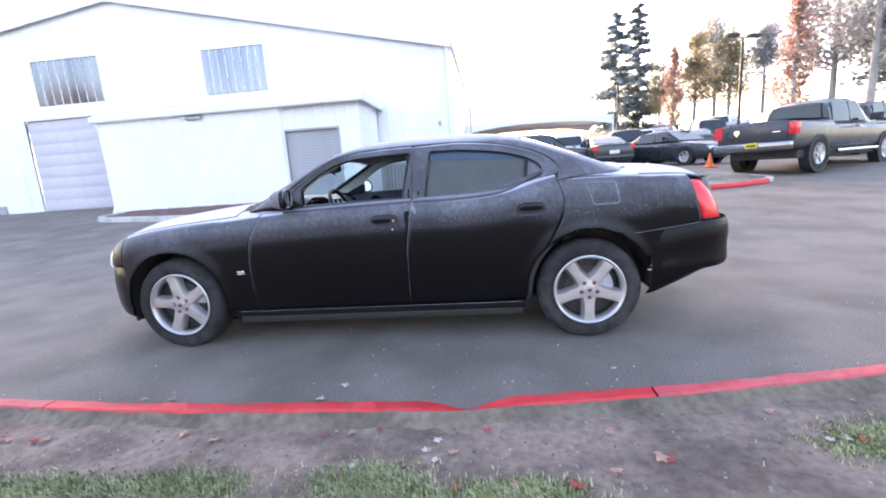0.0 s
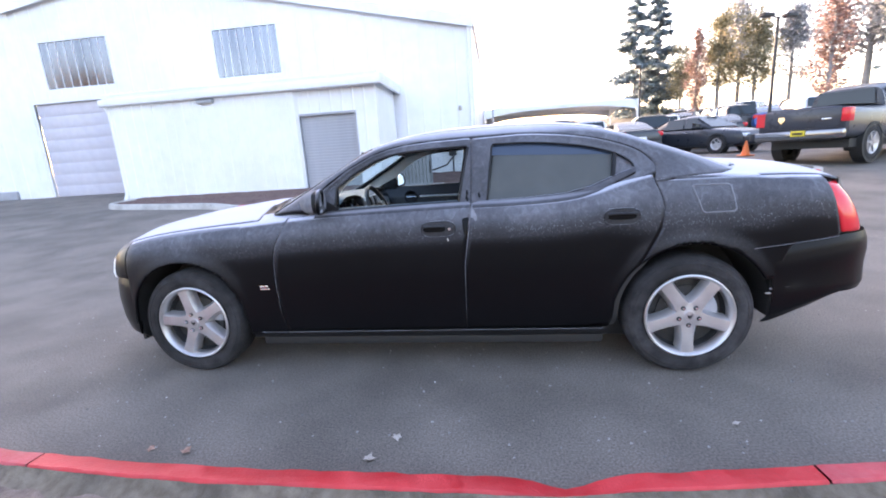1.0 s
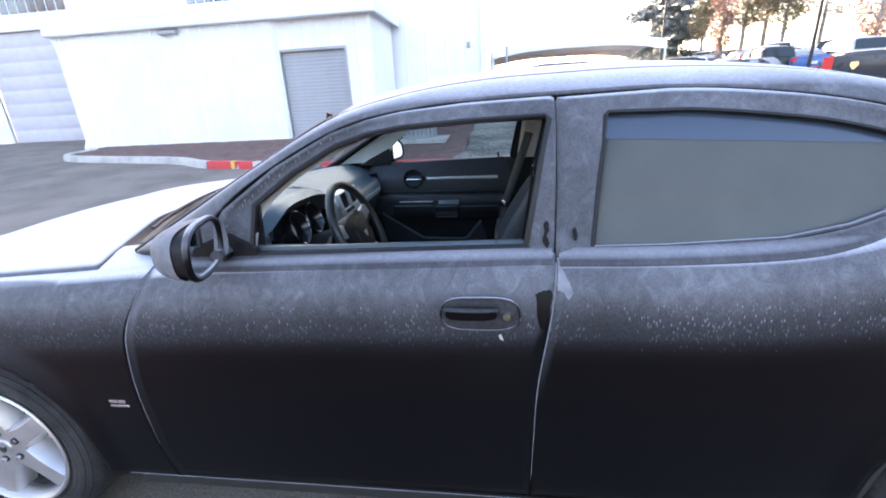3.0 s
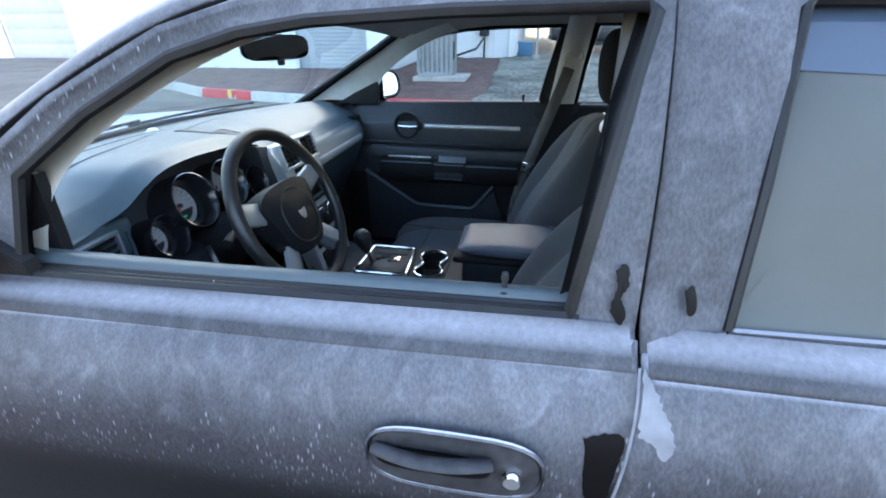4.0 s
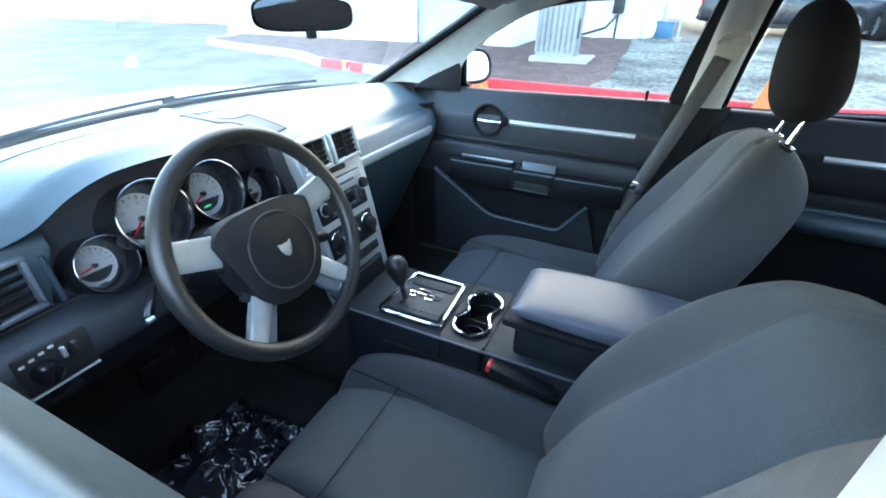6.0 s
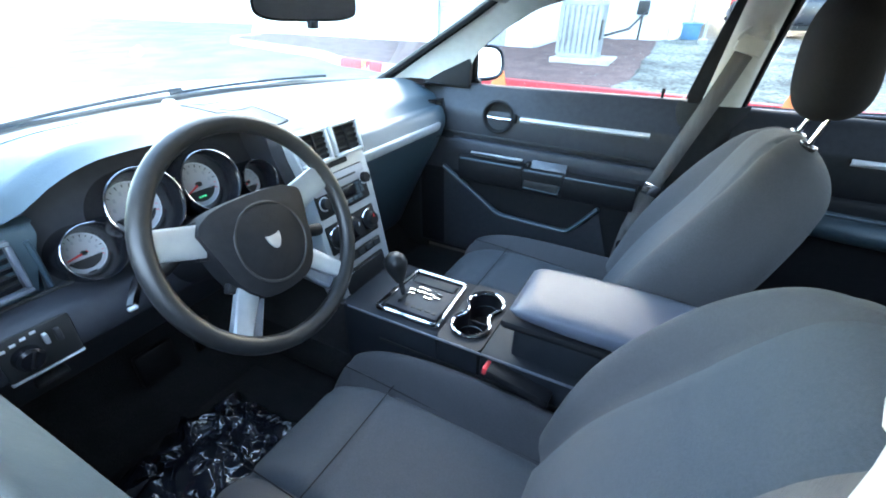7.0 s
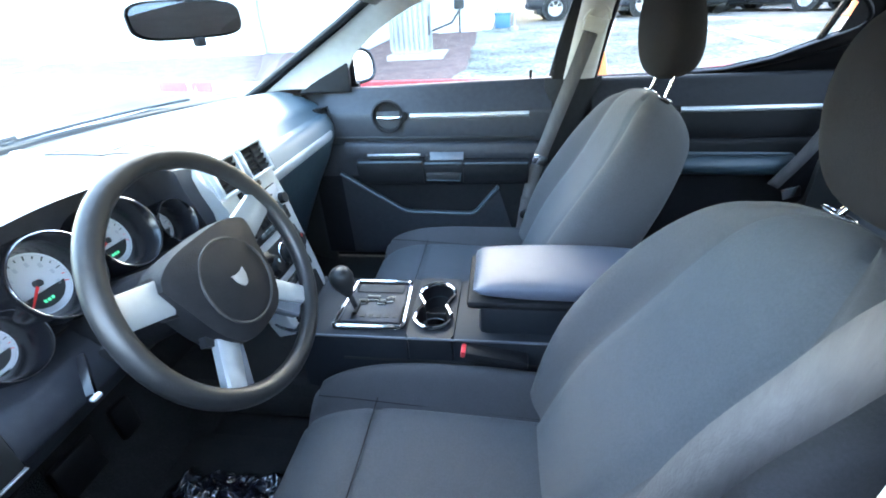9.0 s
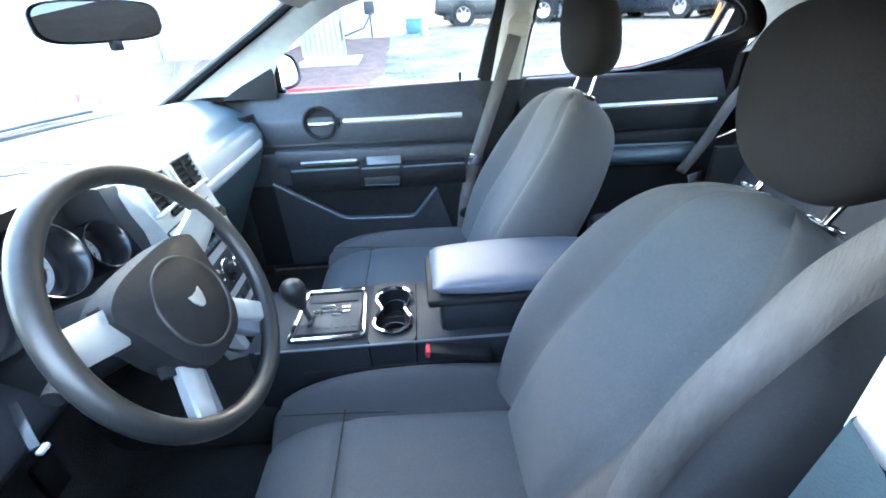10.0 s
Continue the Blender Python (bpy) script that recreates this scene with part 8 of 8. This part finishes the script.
def vehicle(kind, colour, label, x, y, heading, z=None, name="parked_car", group="parked cars"):
    """A parked car: front towards local +x; heading in degrees from +x."""
    z = ground_z(x, y) if z is None else z
    v = thing(name, label, "car", group, at=(x, y, z), rz=heading)
    c = paint(kind + " paint", colour)
    D = dict(
        sedan=dict(L=4.85, W=0.91, r=0.33, ax=(1.45, -1.40), body=[(-2.42, 0.70, 0.42, 0.92), (-2.35, 0.82, 0.30, 1.02), (-1.9, 0.89, 0.22, 1.06), (-1.0, 0.91, 0.20, 0.98), (0.6, 0.91, 0.20, 0.95), (1.3, 0.90, 0.20, 0.92), (2.0, 0.86, 0.22, 0.82), (2.35, 0.76, 0.28, 0.70), (2.43, 0.62, 0.36, 0.60)],
                   roof=[(-1.75, 0.80, 0.98, 1.02), (-1.05, 0.80, 0.94, 1.36), (-0.3, 0.81, 0.92, 1.46), (0.3, 0.81, 0.92, 1.43), (1.05, 0.80, 0.90, 0.98)], win=[(-1.02, -0.12), (-0.05, 0.72)], top=1.36),
        suv=dict(L=4.8, W=0.96, r=0.37, ax=(1.42, -1.42), body=[(-2.38, 0.80, 0.50, 1.02), (-2.33, 0.90, 0.36, 1.08), (-1.8, 0.95, 0.28, 1.12), (0.6, 0.96, 0.26, 1.08), (1.4, 0.95, 0.26, 1.06), (2.0, 0.92, 0.28, 1.00), (2.32, 0.84, 0.34, 0.88), (2.42, 0.7, 0.45, 0.75)],
                 roof=[(-2.30, 0.86, 1.02, 1.10), (-2.05, 0.86, 1.02, 1.66), (-1.4, 0.86, 1.02, 1.74), (0.1, 0.86, 1.02, 1.74), (0.45, 0.86, 1.02, 1.68), (1.15, 0.85, 1.0, 1.10)], win=[(-1.95, -1.3), (-1.22, -0.28), (-0.2, 0.62)], top=1.62),
        truck=dict(L=5.8, W=1.0, r=0.42, ax=(1.95, -1.70), body=[(-2.88, 0.96, 0.62, 1.30), (-2.84, 1.0, 0.55, 1.34), (-1.0, 1.0, 0.50, 1.34), (-0.9, 1.0, 0.48, 1.22), (1.0, 1.0, 0.48, 1.22), (1.3, 1.0, 0.48, 1.20), (2.3, 0.98, 0.50, 1.16), (2.75, 0.92, 0.52, 1.08), (2.9, 0.8, 0.56, 0.95)],
                   roof=[(-0.95, 0.90, 1.1, 1.22), (-0.88, 0.88, 1.1, 1.80), (-0.4, 0.88, 1.1, 1.92), (0.5, 0.88, 1.1, 1.92), (0.8, 0.88, 1.1, 1.86), (1.45, 0.86, 1.1, 1.22)], win=[(-0.8, 0.05), (0.12, 0.95)], top=1.80),
    )[kind]
    body = loft_bm([(*r, 0.02) for r in D["body"]], 24, 0.35)
    # dark wheel wells
    b = part("body", body, c, v, angle=35)
    part("cabin", loft_bm([(*r, 0.22) for r in D["roof"]], 24, 0.38), c, v, angle=35)
    W = D["W"]
    rf = D["roof"]
    belt = {"sedan": 0.97, "suv": 1.10, "truck": 1.24}[kind]

    def inset(zz):
        z0, z1 = rf[2][2], rf[2][3]
        return rf[2][1] * (1 - 0.22 * (zz - z0) / (z1 - z0))
    for s in (-1, 1):
        for i, (xa, xb) in enumerate(D["win"]):
            slope0 = 0.12 if i else 0.22
            slope1 = 0.42 if i == len(D["win"]) - 1 else 0.02
            t = D["top"]
            part("side_window", flat_pane([(xa, s * (inset(belt) + 0.004), belt + 0.01), (xb, s * (inset(belt) + 0.004), belt + 0.01), (xb - slope1 * 0.8, s * (inset(t) + 0.004), t), (xa + slope0 * 0.4, s * (inset(t) + 0.004), t)], th=0.008 * s), carglass, v)
        for ax in D["ax"]:
            road_wheel(v, ax, s * (W + 0.01), D["r"], s)
            part("wheel_arch", revolve_bm([(D["r"] * 1.17, -0.25), (D["r"] * 1.17, 0.006), (D["r"] * 1.0, 0.006)], Matrix.Translation((ax, s * W, D["r"] * 1.02)) @ Matrix.Rotation(radians(90 if s < 0 else -90), 4, 'X'), 28, caps=False), M["ink"], v)
        zb = D["body"][0][3] if kind == "truck" else D["body"][1][3]
        part("tail_light", box_bm(D["body"][1][0] - 0.06, s * (W + 0.008), zb - 0.34, D["body"][1][0] + 0.16, s * (W - 0.16), zb - 0.03, 0.02) if kind == "truck" else box_bm(D["body"][1][0] - 0.06, s * (W - 0.08), zb - 0.24, D["body"][1][0] + 0.12, s * (W - 0.30), zb - 0.08, 0.02), M["taillens"], v)
        nx = D["body"][-2]
        part("headlight", box_bm(nx[0] - 0.12, s * (nx[1] - 0.02), nx[3] - 0.16, nx[0] + 0.05, s * (nx[1] - 0.28), nx[3] - 0.03, 0.02), M["headlens"], v)
        part("door_mirror", box_bm(D["win"][-1][1] - 0.12, s * (W + 0.02), belt + 0.02, D["win"][-1][1] + 0.03, s * (W + 0.20), belt + 0.16, 0.03), c, v)
        part("handle", box_bm(D["win"][-1][0] + 0.1, s * (W - 0.005), belt - 0.16, D["win"][-1][0] + 0.28, s * (W + 0.02), belt - 0.125, 0.008), M["chrome"], v)
    # front and rear glass
    k = rf[-2:]
    part("windscreen", flat_pane([(k[1][0] + 0.02, -0.72, k[1][3] + 0.0), (k[1][0] + 0.02, 0.72, k[1][3] + 0.0), (k[0][0] + 0.05, 0.60, k[0][3] - 0.03), (k[0][0] + 0.05, -0.60, k[0][3] - 0.03)]), carglass, v)
    k = rf[:2]
    part("rear_window", flat_pane([(k[0][0] - 0.03, -0.66, k[0][3] + 0.05), (k[0][0] - 0.03, 0.66, k[0][3] + 0.05), (k[1][0] - 0.04, 0.58, k[1][3] - 0.05), (k[1][0] - 0.04, -0.58, k[1][3] - 0.05)], th=-0.012), carglass, v)
    part("underbody", box_bm(D["body"][1][0] + 0.3, -W + 0.1, 0.34 if W > 0.97 else 0.2, D["body"][-2][0] - 0.3, W - 0.22, 0.55), M["ink"], v, smooth=False)
    if kind == "truck":
        part("bed_floor", box_bm(-2.80, -0.86, 1.345, -1.0, 0.86, 1.352), M["ink"], v, smooth=False)
        bp = part("rear_bumper", box_bm(-3.04, -0.98, 0.58, -2.86, 0.98, 0.80, 0.04), M["darkchrome"], v, "chrome step bumper")
        part("number_plate", box_bm(-3.065, -0.22, 0.66, -3.045, 0.10, 0.80, 0.008), mat("yellow plate", (0.8, 0.62, 0.02), (0.85, 0.66, 0.05), 10, 0.5), v)
        part("plate_bar", box_bm(-3.070, -0.17, 0.70, -3.064, 0.05, 0.75), M["ink"], v, smooth=False)
        part("tailgate_seam", box_bm(-2.895, -0.84, 0.84, -2.875, 0.84, 1.29, 0.02), c, v)
        part("tailgate_emblem", prism_bm([(-0.07, 0.08), (0.07, 0.08), (0.08, 0.0), (0, -0.09), (-0.08, 0.0)], Matrix(((0, 0, -1, -2.893), (-1, 0, 0, 0.42), (0, 1, 0, 1.08), (0, 0, 0, 1))), 0.012), M["chrome"], v)
        part("model_bar", box_bm(-2.905, -0.66, 1.03, -2.89, -0.46, 1.06, 0.005), M["chrome"], v)
        part("running_board", tube_bm([(-0.9, -1.02, 0.46), (1.3, -1.02, 0.46)], 0.05), M["chrome"], v)
        part("running_board", tube_bm([(-0.9, 1.02, 0.46), (1.3, 1.02, 0.46)], 0.05), M["chrome"], v)
    else:
        part("number_plate", box_bm(D["body"][0][0] - 0.03, -0.2, 0.62, D["body"][0][0] - 0.005, 0.2, 0.76, 0.006), M["whiteprint"], v)
        part("bumper", box_bm(D["body"][0][0] - 0.04, -0.74, 0.40, D["body"][0][0] + 0.15, 0.74, 0.56, 0.05), c, v)
    return v


vehicle("truck", (0.040, 0.043, 0.054), "dark grey crew-cab pickup truck with a chrome rear bumper", 10.55, 10.43, 31, name="pickup_truck")
sed = vehicle("sedan", (0.022, 0.027, 0.036), "dark blue-grey parked sedan near the cone", 8.75, 16.1, -62)
suv = vehicle("suv", (0.018, 0.018, 0.02), "black sport utility car with a red tail light bar", 8.1, 20.5, 78)
vehicle("suv", (0.035, 0.037, 0.045), "dark grey sport utility car behind the lawn", 3.3, 17.2, 0)
silver_s = vehicle("sedan", (0.45, 0.47, 0.50), "silver parked sedan in the car park", 6.6, 25.5, 80)
white_s = vehicle("suv", (0.75, 0.76, 0.78), "white sport utility car on the slope", 15.5, 27.5, 60)
blue_s = vehicle("sedan", (0.05, 0.13, 0.36), "bright blue car on the slope", 21.0, 47, 20)
vehicle("truck", (0.03, 0.035, 0.045), "dark pickup truck on the slope behind", 15.6, 15.5, 30)
dark_c = vehicle("sedan", (0.03, 0.032, 0.034), "dark coupe parked above the pickup", 14.8, 18.8, 35)
_pool = [sed, suv, silver_s, white_s, blue_s, dark_c]
_r2 = random.Random(5)
_lot = []
for row, (d, n, a0, a1) in enumerate(((33, 6, 15, 33), (42, 8, 18, 38), (52, 9, 20, 40))):
    for k in range(n):
        a = radians(a0 + (a1 - a0) * (k + 0.5) / n)
        _lot.append((0.5 + d * math.sin(a), -3.4 + d * math.cos(a), 60 + _r2.uniform(-25, 25), row))
for i, (x, y, h, row) in enumerate(_lot):
    src = _pool[(0, 3, 2, 1, 4, 3, 2, 5)[i % 8]]
    ob = copy_thing(src, pose(x, y, ground_z(x, y), 0, 0, h))
    tagged(ob, " ".join(src["label"].split()[:6]).split(" in ")[0].split(" on ")[0].split(" near ")[0].split(" with")[0] + " in the car park")
for x, y, h, src in ((5.4, 22.0, 85, white_s), (10.6, 21.2, 75, dark_c), (12.6, 22.5, 70, sed), (6.2, 17.6, 90, dark_c)):
    tagged(copy_thing(src, pose(x, y, ground_z(x, y), 0, 0, h)), "parked car in the row behind the island")

# ---- white canopy tent ----
tent = thing("canopy_tent", "white event canopy tent with scalloped edge on thin legs", "tent")
tentm = mat("white canvas", (0.80, 0.80, 0.80), (0.84, 0.84, 0.84), 4, 0.7, stain=0.04)
T0, T1, U0, U1, TZ = -0.1, 7.6, 20.5, 26.0, 3.1


def canopy(u, v):
    x, y = T0 + (T1 - T0) * u, U0 + (U1 - U0) * v
    k = max(abs(2 * u - 1), abs(2 * v - 1))
    return (x, y, ground_z(3, 20) + TZ - 0.45 + 1.0 * (1 - k) ** 1.15 + 0.45 * (1 - k ** 3) * 0.25)


solid(part("canopy", grid_bm(canopy, 28, 20), tentm, tent, smooth=True), 0.02)
for p0, p1 in (((T0, U0), (T1, U0)), ((T1, U0), (T1, U1)), ((T0, U0), (T0, U1)), ((T0, U1), (T1, U1))):
    part("valance", grid_bm(lambda u, v: (p0[0] + (p1[0] - p0[0]) * u, p0[1] + (p1[1] - p0[1]) * u, ground_z(3, 20) + TZ - 0.44 - v * (0.16 + 0.30 * abs(2 * u - 1) ** 3)), 40, 3), tentm, tent)
for x in (T0, T1):
    for y in (U0, U1):
        part("leg", tube_bm([(x, y, ground_z(x, y)), (x, y, ground_z(3, 20) + TZ - 0.42)], 0.045), M["whitetrim"], tent)

# ---- lamp posts ----
def lamp_post(x, y, h, heads, label):
    p = thing("street_lamp", label, "street lamp", at=(x, y, ground_z(x, y)))
    part("pole", tube_bm([(0, 0, 0), (0, 0, h)], [0.09, 0.06], 12), M["rim_dark"], p)
    part("foot", revolve_bm([(0.25, 0.0), (0.25, 0.5), (0.12, 0.52)], seg=16), M["concrete"], p)
    for a in heads:
        m = Matrix.Rotation(radians(a), 4, 'Z')
        part("arm", tube_bm([m @ Vector((0, 0, h - 0.05)), m @ Vector((0.5, 0, h + 0.05))], 0.035, 8), M["rim_dark"], p)
        part("lamp_head", box_bm(0.4, -0.2, h - 0.02, 1.05, 0.2, h + 0.16, 0.04, m=m), M["rim_dark"], p)
    return p


lamp_post(15.0, 22.7, 6.0, (20, 200), "dark twin-headed car park lamp")
lamp_post(11.0, 31.5, 5.5, (90,), "slim grey single-headed lamp")


# ---- trees ----
def leaves_bm(points, size, seed, flat=0.35):
    rnd = random.Random(seed)
    bm = bmesh.new()
    for p in points:
        s = size * rnd.uniform(0.6, 1.4)
        a = Vector((rnd.gauss(0, 1), rnd.gauss(0, 1), rnd.gauss(0, flat))).normalized() * s
        b = Vector((rnd.gauss(0, 1), rnd.gauss(0, 1), rnd.gauss(0, 1)))
        b = (b - a * (b.dot(a) / a.length_squared)).normalized() * s * 0.55
        q = Vector(p)
        bm.faces.new([bm.verts.new(q + o) for o in (-a, -b * 0.8, a, b)])
    return bm


def limbs_bm(h, r, limbs, seed, bm=None):
    rnd = random.Random(seed)
    bm = bmesh.new()
    pts = [(0.04 * h * noise.noise((seed, k, 0)), 0.04 * h * noise.noise((seed, k, 7)), h * k / 8) for k in range(9)]
    tube_bm(pts, [r * (1 - 0.88 * k / 8) for k in range(9)], 8, bm)
    tips = []
    for (z, ln, up, ang) in limbs:
        b = Vector((math.cos(ang), math.sin(ang), 0))
        k = min(7, int(z / h * 8))
        base = Vector(pts[k]).lerp(Vector(pts[k + 1]), z / h * 8 - k)
        mid = base + b * ln * 0.5 + Vector((0, 0, up * ln * 0.35))
        tip = base + b * ln + Vector((rnd.uniform(-.1, .1) * ln, rnd.uniform(-.1, .1) * ln, up * ln))
        rr = r * 0.35 * (1 - z / h * 0.7)
        tube_bm([base, mid, tip], [rr, rr * 0.6, rr * 0.15], 5, bm)
        tips.append((base, mid, tip))
    return bm, tips


# bark and crown colours lightened and greyed: glare haze is put into them
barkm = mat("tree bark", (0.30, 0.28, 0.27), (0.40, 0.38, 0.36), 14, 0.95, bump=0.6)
LEAF = dict(fir=mat("hazed fir needles", (0.24, 0.31, 0.34), (0.32, 0.39, 0.42), 3, 0.8, island=0.35),
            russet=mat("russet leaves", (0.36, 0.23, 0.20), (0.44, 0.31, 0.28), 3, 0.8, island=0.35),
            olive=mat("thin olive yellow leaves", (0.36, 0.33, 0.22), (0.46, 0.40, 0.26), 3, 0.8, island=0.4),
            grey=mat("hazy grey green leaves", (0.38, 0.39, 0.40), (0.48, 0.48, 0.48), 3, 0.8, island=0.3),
            # the low sun's gold is put into these leaves
            gold=mat("leaves in low sun gold", (0.42, 0.23, 0.07), (0.52, 0.30, 0.10), 3, 0.8, island=0.3))

for _m in LEAF.values():
    # thin leaves let the low sun through
    _nt = _m.node_tree
    _p, _o = _nt.nodes["Principled BSDF"], _nt.nodes["Material Output"]
    _t, _x = _nt.nodes.new("ShaderNodeBsdfTranslucent"), _nt.nodes.new("ShaderNodeMixShader")
    _nt.links.new(_p.inputs["Base Color"].links[0].from_socket, _t.inputs[0])
    _x.inputs[0].default_value = 0.68
    _nt.links.new(_p.outputs[0], _x.inputs[1])
    _nt.links.new(_t.outputs[0], _x.inputs[2])
    _nt.links.new(_x.outputs[0], _o.inputs[0])


def tree(kind, x, y, h, seed, label, wide=1.0):
    rnd = random.Random(seed)
    t = thing("tree", label, "tree", "trees", at=(x, y, ground_z(x, y) - 0.1), rz=rnd.uniform(0, 360))
    pts, limbs = [], []
    if kind == "fir":
        n = 46
        for k in range(n):
            z = h * (0.10 + 0.88 * k / n)
            ln = wide * h * 0.22 * (1 - z / h) ** 0.75 * rnd.uniform(0.65, 1.2) + 0.15
            limbs.append((z, ln, -0.15, rnd.uniform(0, 6.28)))
        bm, tips = limbs_bm(h, h * 0.018, limbs, seed)
        for b, m, tp in tips:
            for _ in range(110):
                u = rnd.uniform(0.15, 1.05)
                p = b.lerp(tp, u)
                s = (tp - b).length * 0.16
                pts.append(p + Vector((rnd.gauss(0, s), rnd.gauss(0, s), rnd.gauss(-0.1, s * 0.5))))
        size = h * 0.024
    elif kind == "poplar":
        for k in range(44):
            z = h * (0.12 + 0.84 * k / 44)
            ln = wide * h * 0.10 * math.sin(math.pi * min(1, (z / h) * 0.8 + 0.25)) * rnd.uniform(0.7, 1.2)
            limbs.append((z, ln, 1.3, rnd.uniform(0, 6.28)))
        bm, tips = limbs_bm(h, h * 0.016, limbs, seed)
        for b, m, tp in tips:
            for _ in range(90):
                p = b.lerp(tp, rnd.uniform(0.1, 1.05))
                pts.append(p + Vector((rnd.gauss(0, h * .02), rnd.gauss(0, h * .02), rnd.gauss(0, h * .025))))
        size = h * 0.015
    else:
        for k in range(40):
            z = h * rnd.uniform(0.28, 0.9)
            limbs.append((z, wide * h * rnd.uniform(0.14, 0.30) * (1.15 - z / h), rnd.uniform(0.4, 1.0), rnd.uniform(0, 6.28)))
        bm, tips = limbs_bm(h, h * 0.020, limbs, seed)
        for b, m, tp in tips:
            for _ in range(150):
                p = m.lerp(tp, rnd.uniform(-0.2, 1.15))
                s = h * 0.035
                pts.append(p + Vector((rnd.gauss(0, s), rnd.gauss(0, s), rnd.gauss(0, s))))
        size = h * 0.016
    part("trunk", bm, barkm, t)
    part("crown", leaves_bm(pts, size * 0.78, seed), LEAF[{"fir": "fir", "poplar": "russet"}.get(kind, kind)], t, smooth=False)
    return t


def at_az(az, d):
    return 0.49 + d * math.sin(radians(az)), -3.37 + d * math.cos(radians(az))


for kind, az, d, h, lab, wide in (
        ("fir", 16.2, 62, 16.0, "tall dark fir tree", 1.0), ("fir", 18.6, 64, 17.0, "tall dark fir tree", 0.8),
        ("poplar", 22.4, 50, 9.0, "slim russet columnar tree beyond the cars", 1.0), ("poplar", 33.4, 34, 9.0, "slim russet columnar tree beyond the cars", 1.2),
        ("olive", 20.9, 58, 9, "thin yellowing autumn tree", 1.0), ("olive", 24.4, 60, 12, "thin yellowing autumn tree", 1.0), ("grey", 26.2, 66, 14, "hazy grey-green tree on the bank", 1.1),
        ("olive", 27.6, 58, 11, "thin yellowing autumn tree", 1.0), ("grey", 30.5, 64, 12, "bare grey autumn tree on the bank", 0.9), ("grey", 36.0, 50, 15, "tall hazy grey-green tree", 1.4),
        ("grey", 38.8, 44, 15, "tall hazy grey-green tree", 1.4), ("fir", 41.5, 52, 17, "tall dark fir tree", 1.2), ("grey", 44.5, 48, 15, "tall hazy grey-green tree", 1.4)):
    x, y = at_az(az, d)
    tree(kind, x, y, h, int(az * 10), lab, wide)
# unseen wooded rise behind the camera, placed and sized for what the glass mirrors
for k in range(21):
    x, y = -116 + 9 * k, -52 - 6 * math.cos(k * 1.3)
    tree("gold" if k % 3 else "fir", x, y, (23 if x < -55 else 15) + 1.5 * math.sin(k * 2.1), 300 + k, "golden autumn tree on the wooded rise" if k % 3 else "dark fir on the wooded rise", 1.5)


def bank_fn(u, v):
    a = radians(10 + 44 * u)
    d = 40 + 28 * v
    x, y = 0.5 + d * math.sin(a), -3.4 + d * math.cos(a)
    return (x, y, ground_z(x, y) + 0.05 + 1.2 * v * v + 0.15 * noise.noise((x * 0.3, y * 0.3, 0)))


tagged(part("grass_bank", grid_bm(bank_fn, 50, 16), mat("brown grass bank", (0.16, 0.13, 0.09), (0.24, 0.21, 0.14), 1.5, 0.95, bump=0.5)), "brown grassy bank above the car park", "bank", kind="structure")
